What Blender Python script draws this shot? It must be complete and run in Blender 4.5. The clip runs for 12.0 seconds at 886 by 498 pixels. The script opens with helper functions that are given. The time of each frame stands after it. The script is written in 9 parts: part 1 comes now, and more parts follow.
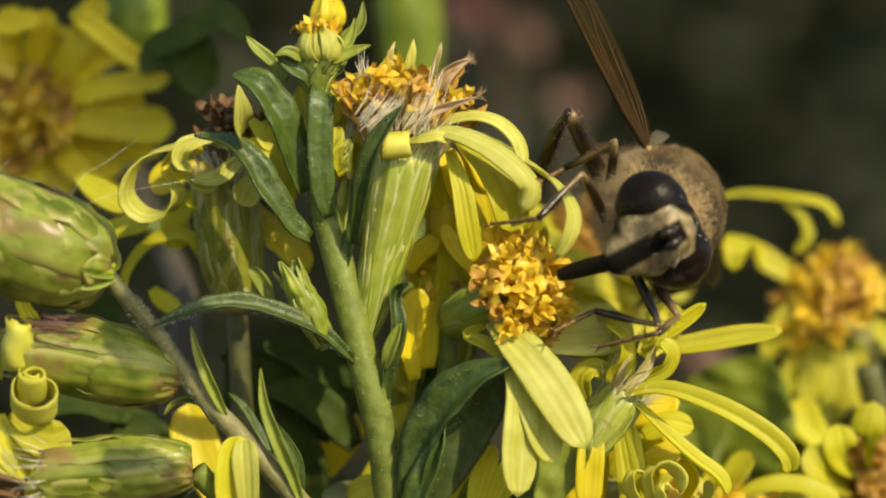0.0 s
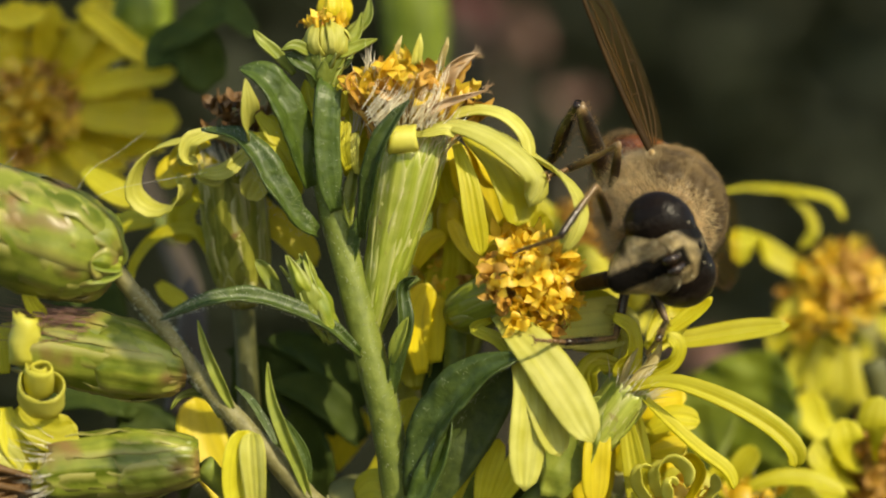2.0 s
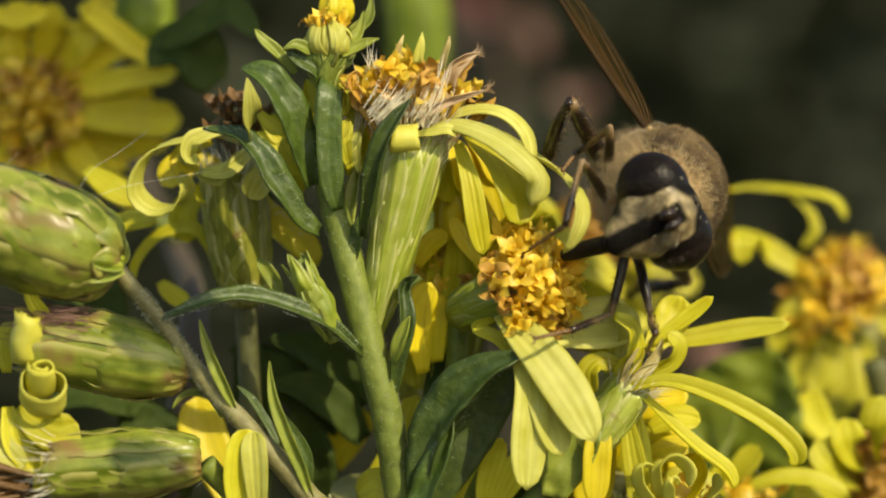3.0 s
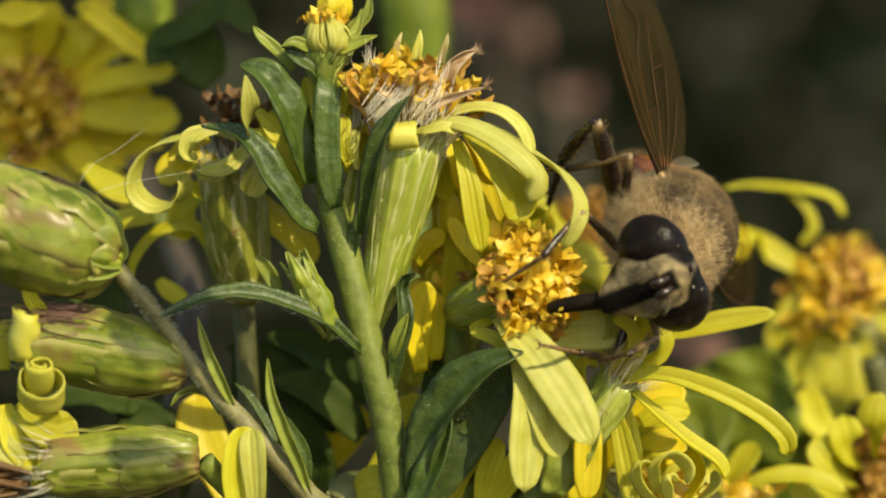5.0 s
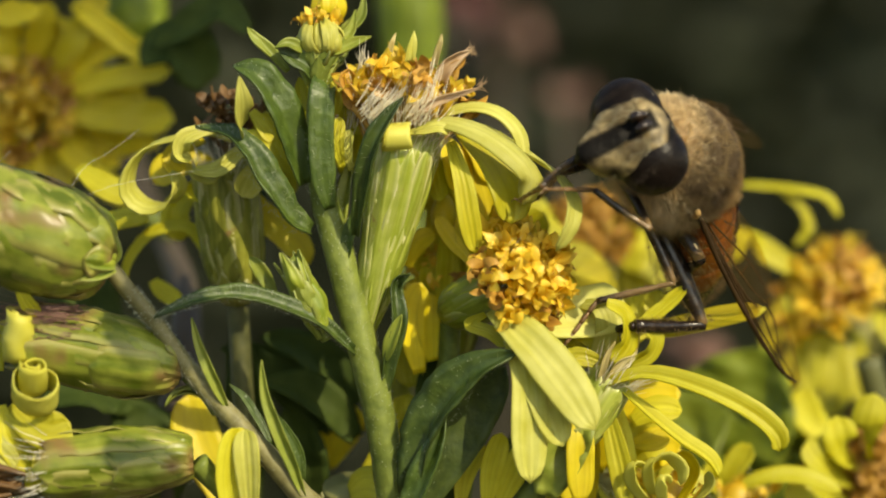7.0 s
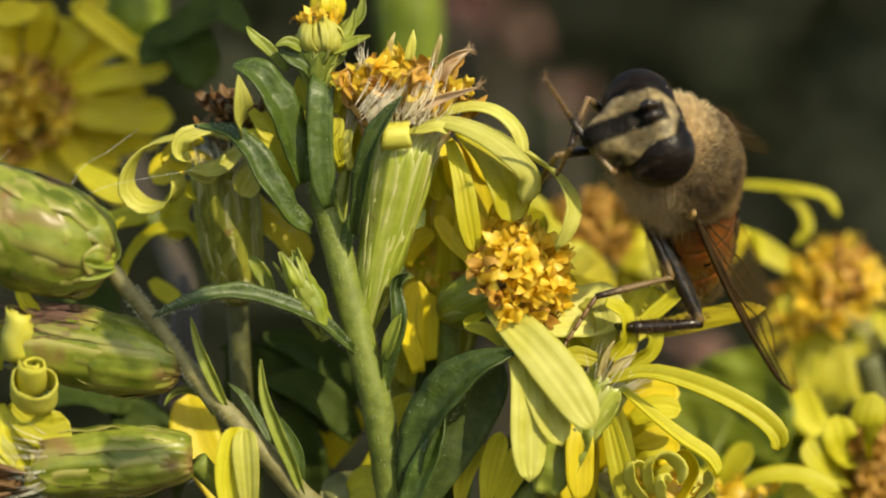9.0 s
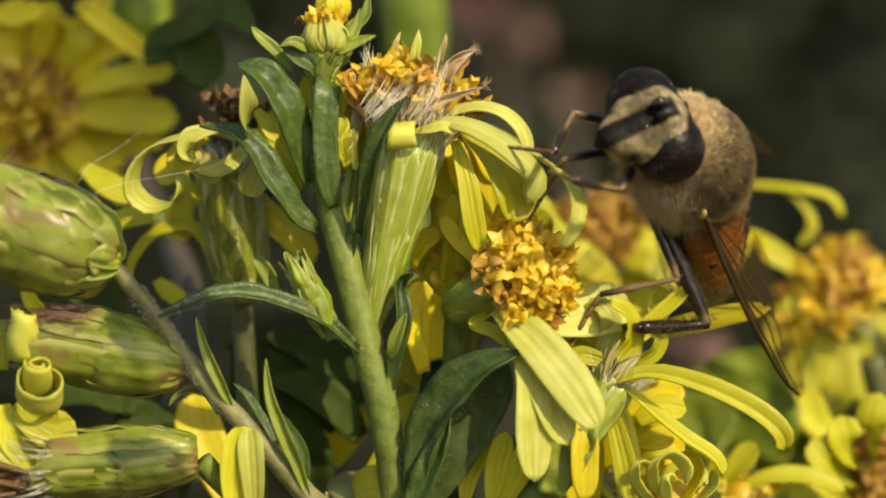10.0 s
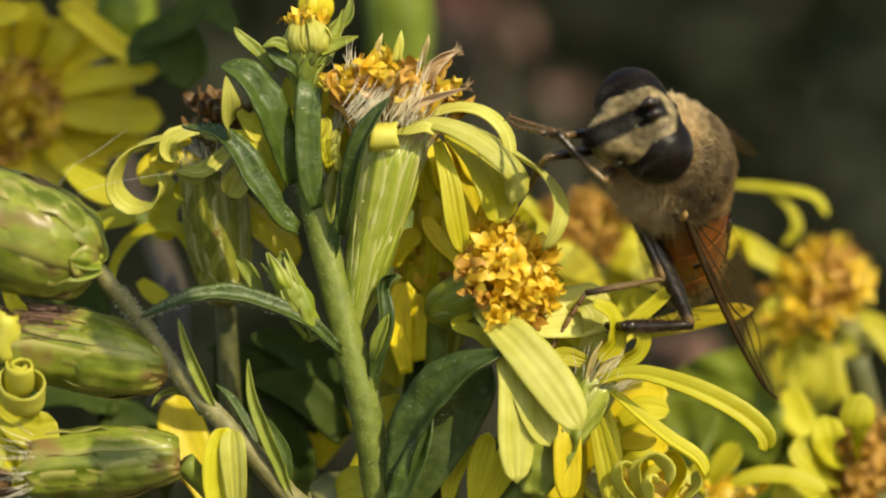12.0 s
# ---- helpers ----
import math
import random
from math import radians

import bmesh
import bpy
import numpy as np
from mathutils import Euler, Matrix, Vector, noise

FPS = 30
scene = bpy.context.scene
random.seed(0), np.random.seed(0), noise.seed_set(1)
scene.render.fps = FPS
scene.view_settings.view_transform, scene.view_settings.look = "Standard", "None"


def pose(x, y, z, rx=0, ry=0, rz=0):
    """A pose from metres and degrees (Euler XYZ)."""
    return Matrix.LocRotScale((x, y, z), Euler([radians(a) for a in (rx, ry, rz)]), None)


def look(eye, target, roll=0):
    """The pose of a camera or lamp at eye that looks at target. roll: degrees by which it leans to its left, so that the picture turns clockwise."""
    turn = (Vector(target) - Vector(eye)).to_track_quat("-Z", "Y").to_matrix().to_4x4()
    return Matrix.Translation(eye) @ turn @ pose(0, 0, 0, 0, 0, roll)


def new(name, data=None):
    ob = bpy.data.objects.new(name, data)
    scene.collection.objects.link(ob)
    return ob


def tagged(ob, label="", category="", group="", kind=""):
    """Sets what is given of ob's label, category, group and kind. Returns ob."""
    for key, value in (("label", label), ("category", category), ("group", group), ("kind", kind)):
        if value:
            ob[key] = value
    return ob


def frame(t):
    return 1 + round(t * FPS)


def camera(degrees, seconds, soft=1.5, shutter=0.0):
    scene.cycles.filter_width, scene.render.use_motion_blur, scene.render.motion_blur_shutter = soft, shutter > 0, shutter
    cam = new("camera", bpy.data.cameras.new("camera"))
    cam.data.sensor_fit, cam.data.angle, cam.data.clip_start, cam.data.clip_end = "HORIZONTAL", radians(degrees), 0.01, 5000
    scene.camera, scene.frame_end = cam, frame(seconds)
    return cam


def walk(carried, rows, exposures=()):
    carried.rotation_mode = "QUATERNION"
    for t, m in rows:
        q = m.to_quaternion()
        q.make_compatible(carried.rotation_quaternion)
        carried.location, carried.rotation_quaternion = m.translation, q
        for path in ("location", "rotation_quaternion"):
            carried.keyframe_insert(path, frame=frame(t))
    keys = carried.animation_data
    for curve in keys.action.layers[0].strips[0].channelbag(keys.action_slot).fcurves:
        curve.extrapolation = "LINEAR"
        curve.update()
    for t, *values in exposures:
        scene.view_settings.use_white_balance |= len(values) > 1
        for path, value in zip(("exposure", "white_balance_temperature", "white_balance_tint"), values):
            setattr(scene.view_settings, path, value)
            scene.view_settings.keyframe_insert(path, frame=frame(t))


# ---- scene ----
# The plan is in millimetres about a middle point 350 mm above the ground; one helper turns it into metres.
MM = 0.001
MIDDLE = Vector((0.0, 0.0, 350.0))

cam = camera(20.0, 12.0, soft=2.0)
cam.data.dof.use_dof = True
cam.data.dof.focus_distance = 0.0815
cam.data.dof.aperture_fstop = 36.0
walk(cam, [
    (0, pose(0.000261, -0.082200, 0.350163, 90.044, 0, 0.025)),
    (0.5, pose(0.000195, -0.082200, 0.350163, 90.044, 0, -0.002)),
    (1, pose(0.000000, -0.082200, 0.350032, 90.037, 0, -0.040)),
    (1.5, pose(0.000031, -0.082200, 0.350030, 90.018, 0, -0.018)),
    (2, pose(0.000000, -0.082200, 0.349998, 90.021, 0, 0.000)),
    (2.5, pose(0.000000, -0.082200, 0.350000, 90.000, 0, 0.000)),
    (3, pose(-0.000001, -0.082200, 0.349966, 90.024, 0, 0.039)),
    (5, pose(-0.000034, -0.082200, 0.349934, 89.987, 0, -0.024)),
    (5.5, pose(0.000213, -0.082200, 0.349966, 89.944, 0, -0.020)),
    (6, pose(0.000296, -0.082200, 0.349900, 89.852, 0, -0.169)),
    (6.5, pose(-0.000296, -0.082200, 0.349769, 89.905, 0, -0.166)),
    (7, pose(0.000163, -0.082200, 0.349998, 89.962, 0, -0.024)),
    (9, pose(0.000195, -0.082200, 0.349966, 89.965, 0, -0.021)),
    (9.5, pose(0.000032, -0.082200, 0.349983, 90.002, 0, 0.022)),
    (10, pose(0.000096, -0.082200, 0.349901, 90.009, 0, 0.029)),
    (10.5, pose(0.000065, -0.082200, 0.349867, 89.974, 0, 0.026)),
    (11, pose(0.000032, -0.082200, 0.349868, 89.993, 0, 0.003)),
    (11.5, pose(-0.000033, -0.082200, 0.349966, 89.965, 0, -0.003)),
    (12, pose(0.000493, -0.082200, 0.350065, 89.915, 0, -0.091)),
], exposures=[(0, 0.56, 7500, 4), (12, 0.56, 7500, 4)])

# ---- light ----
SUN_WAY = Vector((0.47, -0.66, 0.62)).normalized()
world = bpy.data.worlds.new("sky")
scene.world = world
world.use_nodes = True
sky = world.node_tree.nodes.new("ShaderNodeTexSky")
sky.sky_type = "NISHITA"
sky.sun_disc = False
sky.sun_elevation = math.asin(SUN_WAY.z)
sky.sun_rotation = math.atan2(SUN_WAY.x, SUN_WAY.y)
sky_out = world.node_tree.nodes["Background"]
sky_out.inputs["Strength"].default_value = 0.15
world.node_tree.links.new(sky.outputs["Color"], sky_out.inputs["Color"])
sun = new("sun", bpy.data.lights.new("sun", "SUN"))
sun.data.energy = 3.3
sun.data.angle = radians(0.55)
sun.data.color = (1.0, 0.91, 0.72)
sun.matrix_world = look(SUN_WAY * 5, (0, 0, 0))


# ---- materials ----
def material(name, colour, second, rough=0.5, grain=900.0, patch=160.0, bump=0.15, through_light=0.0, veins=0.0,
             metal=0.0, gloss=0.5, third=None, spread=0.5, rim=None, specks=None, vein_depth=0.45, streaks=0.0, speck_scale=1700.0):
    """Two tones mixed by grain and patches, with relief; through_light lets light pass, veins run along the blade."""
    m = bpy.data.materials.new(name)
    m.use_nodes = True
    nt = m.node_tree
    nodes, link = nt.nodes, nt.links.new
    p, out = nodes["Principled BSDF"], nodes["Material Output"]
    co = nodes.new("ShaderNodeTexCoord")
    fine, coarse = nodes.new("ShaderNodeTexNoise"), nodes.new("ShaderNodeTexNoise")
    fine.inputs["Scale"].default_value, coarse.inputs["Scale"].default_value = grain, patch
    fine.inputs["Detail"].default_value = coarse.inputs["Detail"].default_value = 3.0
    for n in (fine, coarse):
        link(co.outputs["Object"], n.inputs["Vector"])
    both = nodes.new("ShaderNodeMath")
    both.operation = "MULTIPLY_ADD"
    link(fine.outputs["Fac"], both.inputs[0])
    both.inputs[1].default_value = 0.55
    half = nodes.new("ShaderNodeMath")
    half.operation = "MULTIPLY"
    half.inputs[1].default_value = 0.5
    link(coarse.outputs["Fac"], half.inputs[0])
    link(half.outputs[0], both.inputs[2])
    level_in = both.outputs[0]
    if streaks:
        # uneven streaks that run along the blade, different on each piece
        stretch = nodes.new("ShaderNodeMapping")
        stretch.inputs["Scale"].default_value = (4.5, 0.9, 1.0)
        link(co.outputs["UV"], stretch.inputs["Vector"])
        own = nodes.new("ShaderNodeCombineXYZ")
        far_off = nodes.new("ShaderNodeMath")
        far_off.operation = "MULTIPLY"
        far_off.inputs[1].default_value = 57.0
        link(nodes.new("ShaderNodeObjectInfo").outputs["Random"], far_off.inputs[0])
        link(far_off.outputs[0], own.inputs["Z"])
        link(own.outputs[0], stretch.inputs["Location"])
        band_tex = nodes.new("ShaderNodeTexNoise")
        band_tex.inputs["Scale"].default_value = 1.0
        band_tex.inputs["Detail"].default_value = 3.0
        link(stretch.outputs[0], band_tex.inputs["Vector"])
        lifted = nodes.new("ShaderNodeMath")
        lifted.operation = "MULTIPLY_ADD"
        lifted.inputs[1].default_value = streaks
        link(band_tex.outputs["Fac"], lifted.inputs[0])
        lowered = nodes.new("ShaderNodeMath")
        lowered.operation = "SUBTRACT"
        lowered.inputs[1].default_value = streaks * 0.5
        link(both.outputs[0], lowered.inputs[0])
        link(lowered.outputs[0], lifted.inputs[2])
        level_in = lifted.outputs[0]
    ramp = nodes.new("ShaderNodeValToRGB")
    ramp.color_ramp.elements[0].position, ramp.color_ramp.elements[1].position = 0.5 - spread * 0.36, 0.5 + spread * 0.44
    ramp.color_ramp.elements[0].color, ramp.color_ramp.elements[1].color = (*colour, 1), (*second, 1)
    if third:
        e = ramp.color_ramp.elements.new(0.5 + spread * 0.62)
        e.color = (*third, 1)
    link(level_in, ramp.inputs["Fac"])
    info = nodes.new("ShaderNodeObjectInfo")
    shift = nodes.new("ShaderNodeHueSaturation")
    vary = nodes.new("ShaderNodeMapRange")
    vary.inputs["To Min"].default_value, vary.inputs["To Max"].default_value = 0.86, 1.12
    link(info.outputs["Random"], vary.inputs["Value"])
    link(vary.outputs[0], shift.inputs["Value"])
    link(ramp.outputs["Color"], shift.inputs["Color"])
    tint = shift.outputs["Color"]
    height = fine.outputs["Fac"]
    if veins:
        uv = nodes.new("ShaderNodeSeparateXYZ")
        link(co.outputs["UV"], uv.inputs[0])
        wave = nodes.new("ShaderNodeMath")
        wave.operation = "MULTIPLY"
        wave.inputs[1].default_value = veins * 6.2832
        link(uv.outputs["X"], wave.inputs[0])
        cosine = nodes.new("ShaderNodeMath")
        cosine.operation = "COSINE"
        link(wave.outputs[0], cosine.inputs[0])
        add = nodes.new("ShaderNodeMath")
        add.operation = "MULTIPLY_ADD"
        link(cosine.outputs[0], add.inputs[0])
        add.inputs[1].default_value = vein_depth
        link(fine.outputs["Fac"], add.inputs[2])
        height = add.outputs[0]
        lines = nodes.new("ShaderNodeMix")
        lines.data_type = "RGBA"
        lines.blend_type = "MULTIPLY"
        level = nodes.new("ShaderNodeMapRange")
        level.inputs["From Min"].default_value, level.inputs["From Max"].default_value = 0.55, 1.0
        level.inputs["To Max"].default_value = 0.15
        link(cosine.outputs[0], level.inputs["Value"])
        link(level.outputs[0], lines.inputs["Factor"])
        link(tint, lines.inputs[6])
        lines.inputs[7].default_value = (0.45, 0.42, 0.3, 1)
        tint = lines.outputs[2]
    if rim:
        # paler, drier margins along both edges and the tip of the blade
        sep = nodes.new("ShaderNodeSeparateXYZ")
        link(co.outputs["UV"], sep.inputs[0])
        off = nodes.new("ShaderNodeMath")
        off.operation = "SUBTRACT"
        off.inputs[1].default_value = 0.5
        link(sep.outputs["X"], off.inputs[0])
        far = nodes.new("ShaderNodeMath")
        far.operation = "ABSOLUTE"
        link(off.outputs[0], far.inputs[0])
        tip = nodes.new("ShaderNodeMath")
        tip.operation = "MULTIPLY_ADD"
        tip.inputs[1].default_value = 0.16
        link(sep.outputs["Y"], tip.inputs[0])
        link(far.outputs[0], tip.inputs[2])
        rough_edge = nodes.new("ShaderNodeMath")
        rough_edge.operation = "MULTIPLY_ADD"
        rough_edge.inputs[1].default_value = 0.22
        link(coarse.outputs["Fac"], rough_edge.inputs[0])
        link(tip.outputs[0], rough_edge.inputs[2])
        band = nodes.new("ShaderNodeMapRange")
        band.inputs["From Min"].default_value, band.inputs["From Max"].default_value = 0.50, 0.74
        link(rough_edge.outputs[0], band.inputs["Value"])
        margin = nodes.new("ShaderNodeMix")
        margin.data_type = "RGBA"
        link(band.outputs[0], margin.inputs["Factor"])
        link(tint, margin.inputs[6])
        margin.inputs[7].default_value = (*rim, 1)
        tint = margin.outputs[2]
    if specks:
        # scattered small dead spots
        dots = nodes.new("ShaderNodeTexNoise")
        dots.inputs["Scale"].default_value = speck_scale
        dots.inputs["Detail"].default_value = 2.0
        link(co.outputs["Object"], dots.inputs["Vector"])
        spot = nodes.new("ShaderNodeMapRange")
        spot.inputs["From Min"].default_value, spot.inputs["From Max"].default_value = (0.67, 0.78) if speck_scale > 1000 else (0.54, 0.66)
        link(dots.outputs["Fac"], spot.inputs["Value"])
        marked = nodes.new("ShaderNodeMix")
        marked.data_type = "RGBA"
        link(spot.outputs[0], marked.inputs["Factor"])
        link(tint, marked.inputs[6])
        marked.inputs[7].default_value = (*specks, 1)
        tint = marked.outputs[2]
    relief = nodes.new("ShaderNodeBump")
    relief.inputs["Strength"].default_value = min(1.0, bump * 2)
    relief.inputs["Distance"].default_value = 0.00005
    link(height, relief.inputs["Height"])
    link(relief.outputs[0], p.inputs["Normal"])
    link(tint, p.inputs["Base Color"])
    p.inputs["Roughness"].default_value = rough
    p.inputs["Metallic"].default_value = metal
    p.inputs["Specular IOR Level"].default_value = gloss
    if through_light:
        t = nodes.new("ShaderNodeBsdfTranslucent")
        link(tint, t.inputs["Color"])
        link(relief.outputs[0], t.inputs["Normal"])
        mix = nodes.new("ShaderNodeMixShader")
        mix.inputs[0].default_value = through_light
        link(p.outputs[0], mix.inputs[1])
        link(t.outputs[0], mix.inputs[2])
        link(mix.outputs[0], out.inputs["Surface"])
    return m


PETAL = material("petal", (0.60, 0.54, 0.016), (0.72, 0.68, 0.06), 0.5, 1500, 300, 0.2, 0.48, veins=4, vein_depth=0.40, streaks=0.7)
PETAL_PALE = material("pale_petal", (0.50, 0.48, 0.06), (0.67, 0.65, 0.17), 0.55, 1500, 300, 0.2, 0.36, veins=4, vein_depth=0.40, streaks=0.7)
PETAL_SMOOTH = material("smooth_petal", (0.60, 0.56, 0.06), (0.74, 0.71, 0.17), 0.5, 1500, 300, 0.1, 0.40)
PETAL_DEEP = material("deep_petal", (0.68, 0.53, 0.012), (0.82, 0.69, 0.03), 0.5, 1500, 300, 0.12, 0.35, veins=3)
DISC = material("disc_orange", (0.74, 0.44, 0.016), (0.90, 0.72, 0.10), 0.42, 1800, 500, 0.15, 0.42)
DISC_BROWN = material("disc_brown", (0.26, 0.11, 0.018), (0.62, 0.36, 0.05), 0.6, 1800, 500, 0.25, 0.15)
DISC_SPENT = material("disc_spent", (0.07, 0.035, 0.012), (0.24, 0.12, 0.03), 0.6, 1800, 500, 0.25, 0.15)
PAPPUS = material("bristle", (0.88, 0.80, 0.60), (0.96, 0.92, 0.80), 0.22, 1500, 300, 0.05, 0.45)
BRACT = material("bract", (0.19, 0.205, 0.018), (0.40, 0.39, 0.06), 0.45, 1300, 420, 0.3, 0.28, veins=2, streaks=0.9, third=(0.64, 0.62, 0.30), rim=(0.56, 0.53, 0.27), spread=0.4, specks=(0.24, 0.15, 0.05))
BRACT_WORN = material("worn_bract", (0.12, 0.16, 0.010), (0.36, 0.39, 0.06), 0.34, 1300, 420, 0.6, 0.28, veins=2, streaks=0.75, third=(0.60, 0.57, 0.16), rim=(0.42, 0.38, 0.11), gloss=0.5, spread=0.4, specks=(0.27, 0.17, 0.06), speck_scale=520.0)
BRACT_PALE = material("pale_bract", (0.36, 0.43, 0.05), (0.58, 0.62, 0.13), 0.28, 1300, 420, 0.35, 0.36, veins=2, streaks=1.3, third=(0.84, 0.82, 0.44), rim=(0.66, 0.66, 0.28), spread=0.4, specks=(0.32, 0.20, 0.08))
BRACT_GREEN = material("green_bract", (0.15, 0.21, 0.014), (0.36, 0.40, 0.045), 0.45, 1300, 420, 0.25, 0.26, veins=2, streaks=0.8, rim=(0.34, 0.36, 0.11))
STEM = material("stem", (0.072, 0.102, 0.013), (0.23, 0.27, 0.050), 0.5, 2600, 300, 0.9, 0.05, gloss=0.35)
STEM_BROWN = material("brown_stem", (0.13, 0.115, 0.035), (0.30, 0.27, 0.11), 0.6, 2600, 400, 0.5)
# leaf green lightened, sunlight painted into the colour
LEAF_SUN_TONE = material("sun_toned_leaf", (0.15, 0.20, 0.012), (0.30, 0.35, 0.035), 0.5, 1500, 300, 0.5, 0.4, veins=1)
BUD_GREEN = material("bud_green", (0.11, 0.16, 0.008), (0.25, 0.31, 0.022), 0.5, 1300, 420, 0.25, 0.25)
# stem green darkened, so that stalks at the back look shaded
STEM_DIM = material("shade_toned_stem", (0.05, 0.055, 0.015), (0.13, 0.13, 0.04), 0.6, 2600, 300, 0.45)
LEAF = material("leaf", (0.034, 0.064, 0.008), (0.10, 0.15, 0.022), 0.42, 3600, 600, 0.9, 0.22, veins=3, spread=0.6, vein_depth=0.10, streaks=0.6)
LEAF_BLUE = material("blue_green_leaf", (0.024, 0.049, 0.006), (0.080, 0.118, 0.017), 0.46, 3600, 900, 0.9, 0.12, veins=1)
LEAF_PALE = material("pale_leaf", (0.16, 0.21, 0.022), (0.34, 0.37, 0.06), 0.45, 2200, 400, 0.35, 0.25, veins=1)
# leaf green darkened and dulled to paint in the shade
LEAF_SHADE_TONE = material("shade_toned_leaf", (0.024, 0.042, 0.008), (0.062, 0.086, 0.016), 0.65, 1500, 300, 0.4, 0.12, gloss=0.12)
LEAF_DARK = material("dark_leaf", (0.030, 0.055, 0.009), (0.10, 0.135, 0.024), 0.55, 3600, 700, 0.4, 0.15)
HAIR = material("plant_hair", (0.5, 0.52, 0.40), (0.7, 0.72, 0.6), 0.4, 900, 200, 0.0, 0.3)
# leaf colour taken almost to black, deep shade painted in
SHADE_LEAF = material("shade_dark_leaf", (0.018, 0.023, 0.009), (0.036, 0.043, 0.017), 0.6, 120, 14, 0.2, 0.15, third=(0.05, 0.040, 0.025))
# dark brown of dry stalks, also put on a stem as its shade
STRAW_AND_SHADE = material("dry_stalk", (0.05, 0.035, 0.02), (0.09, 0.065, 0.04), 0.7, 300, 40, 0.3)
WITHERED = material("withered_flower", (0.20, 0.10, 0.075), (0.32, 0.19, 0.14), 0.7, 300, 90, 0.3, 0.2)
RED_STEM = material("red_stalk", (0.12, 0.02, 0.025), (0.2, 0.05, 0.05), 0.6, 300, 90, 0.2)
SOIL = material("soil", (0.03, 0.024, 0.014), (0.075, 0.06, 0.035), 0.9, 220, 12, 0.8, third=(0.10, 0.085, 0.05))
SPENT = material("spent_floret_skin", (0.34, 0.19, 0.08), (0.74, 0.56, 0.36), 0.4, 1500, 400, 0.3, 0.3)
STRAW_PALE = material("straw_floret", (0.36, 0.26, 0.07), (0.74, 0.66, 0.32), 0.5, 1500, 400, 0.3, 0.3)
SILK = material("silk", (0.6, 0.6, 0.55), (0.8, 0.8, 0.75), 0.25, 300, 90, 0.0, 0.4)

# ---- building ----
ORIGIN = {}
zero_point = Vector((0, 0, 0))


def thing(name, at, label, category, group=""):
    """An Empty at a plan point, the base of a thing."""
    ob = new(name)
    ob.empty_display_size = 0.001
    ORIGIN[ob] = Vector(at)
    ob.location = (Vector(at) + MIDDLE) * MM
    return tagged(ob, label, category, group)


def mesh_of(name, bm, mat, origin):
    for v in bm.verts:
        v.co = (v.co - origin) * MM
    data = bpy.data.meshes.new(name)
    bm.to_mesh(data)
    bm.free()
    data.polygons.foreach_set("use_smooth", [True] * len(data.polygons))
    data.materials.append(mat)
    return data


def part(name, bm, mat, parent, label="", at=None):
    """Links a bmesh, drawn in plan millimetres, as one mesh under a thing or a part."""
    origin = Vector(at) if at is not None else ORIGIN[parent]
    ob = new(name, mesh_of(name, bm, mat, origin))
    ob.parent = parent
    ob.location = (origin - ORIGIN[parent]) * MM
    ORIGIN[ob] = origin
    return tagged(ob, label) if label else ob


def smooth_path(points, n):
    """n + 1 points on a smooth line through the given ones, without overshoot where their spacing changes."""
    pts = [Vector(p) for p in points]
    pts = [2 * pts[0] - pts[1]] + pts + [2 * pts[-1] - pts[-2]]
    knots = [0.0]
    for p, q in zip(pts, pts[1:]):
        knots.append(knots[-1] + max(1e-6, (q - p).length) ** 0.5)
    out = []
    for i in range(n + 1):
        u = i / n * (len(pts) - 3)
        k = min(int(u), len(pts) - 4)
        t0, t1, t2, t3 = knots[k:k + 4]
        p0, p1, p2, p3 = pts[k:k + 4]
        t = t1 + (u - k) * (t2 - t1)
        a1 = p0.lerp(p1, (t - t0) / (t1 - t0))
        a2 = p1.lerp(p2, (t - t1) / (t2 - t1))
        a3 = p2.lerp(p3, (t - t2) / (t3 - t2))
        b1 = a1.lerp(a2, (t - t0) / (t2 - t0))
        b2 = a2.lerp(a3, (t - t1) / (t3 - t1))
        out.append(b1.lerp(b2, (t - t1) / (t2 - t1)))
    return out


def tangents(path):
    last = len(path) - 1
    return [(path[min(i + 1, last)] - path[max(i - 1, 0)]).normalized() for i in range(last + 1)]


def tube(bm, points, radii, n=16, sides=10, ridges=0.0, wobble=0.0):
    """A round, capped rod along a line; radii are spread over its length."""
    path = smooth_path(points, n)
    side = None
    rings = []
    for i, (p, t) in enumerate(zip(path, tangents(path))):
        if side is None:
            side = t.orthogonal().normalized()
        side = (side - t * side.dot(t)).normalized()
        other = t.cross(side)
        f = i / n * (len(radii) - 1)
        k = min(int(f), len(radii) - 2)
        r = radii[k] + (radii[k + 1] - radii[k]) * (f - k)
        ring = []
        for j in range(sides):
            a = 2 * math.pi * j / sides
            q = r * (1 + (ridges if j % 2 else -ridges)) * (1 + wobble * noise.noise(p * 2.3 + Vector((j, 0, 0))))
            ring.append(bm.verts.new(p + (side * math.cos(a) + other * math.sin(a)) * q))
        rings.append(ring)
    for a, b in zip(rings, rings[1:]):
        for j in range(sides):
            bm.faces.new((a[j], a[(j + 1) % sides], b[(j + 1) % sides], b[j]))
    bm.faces.new(rings[0][::-1])
    bm.faces.new(rings[-1])
    return bm


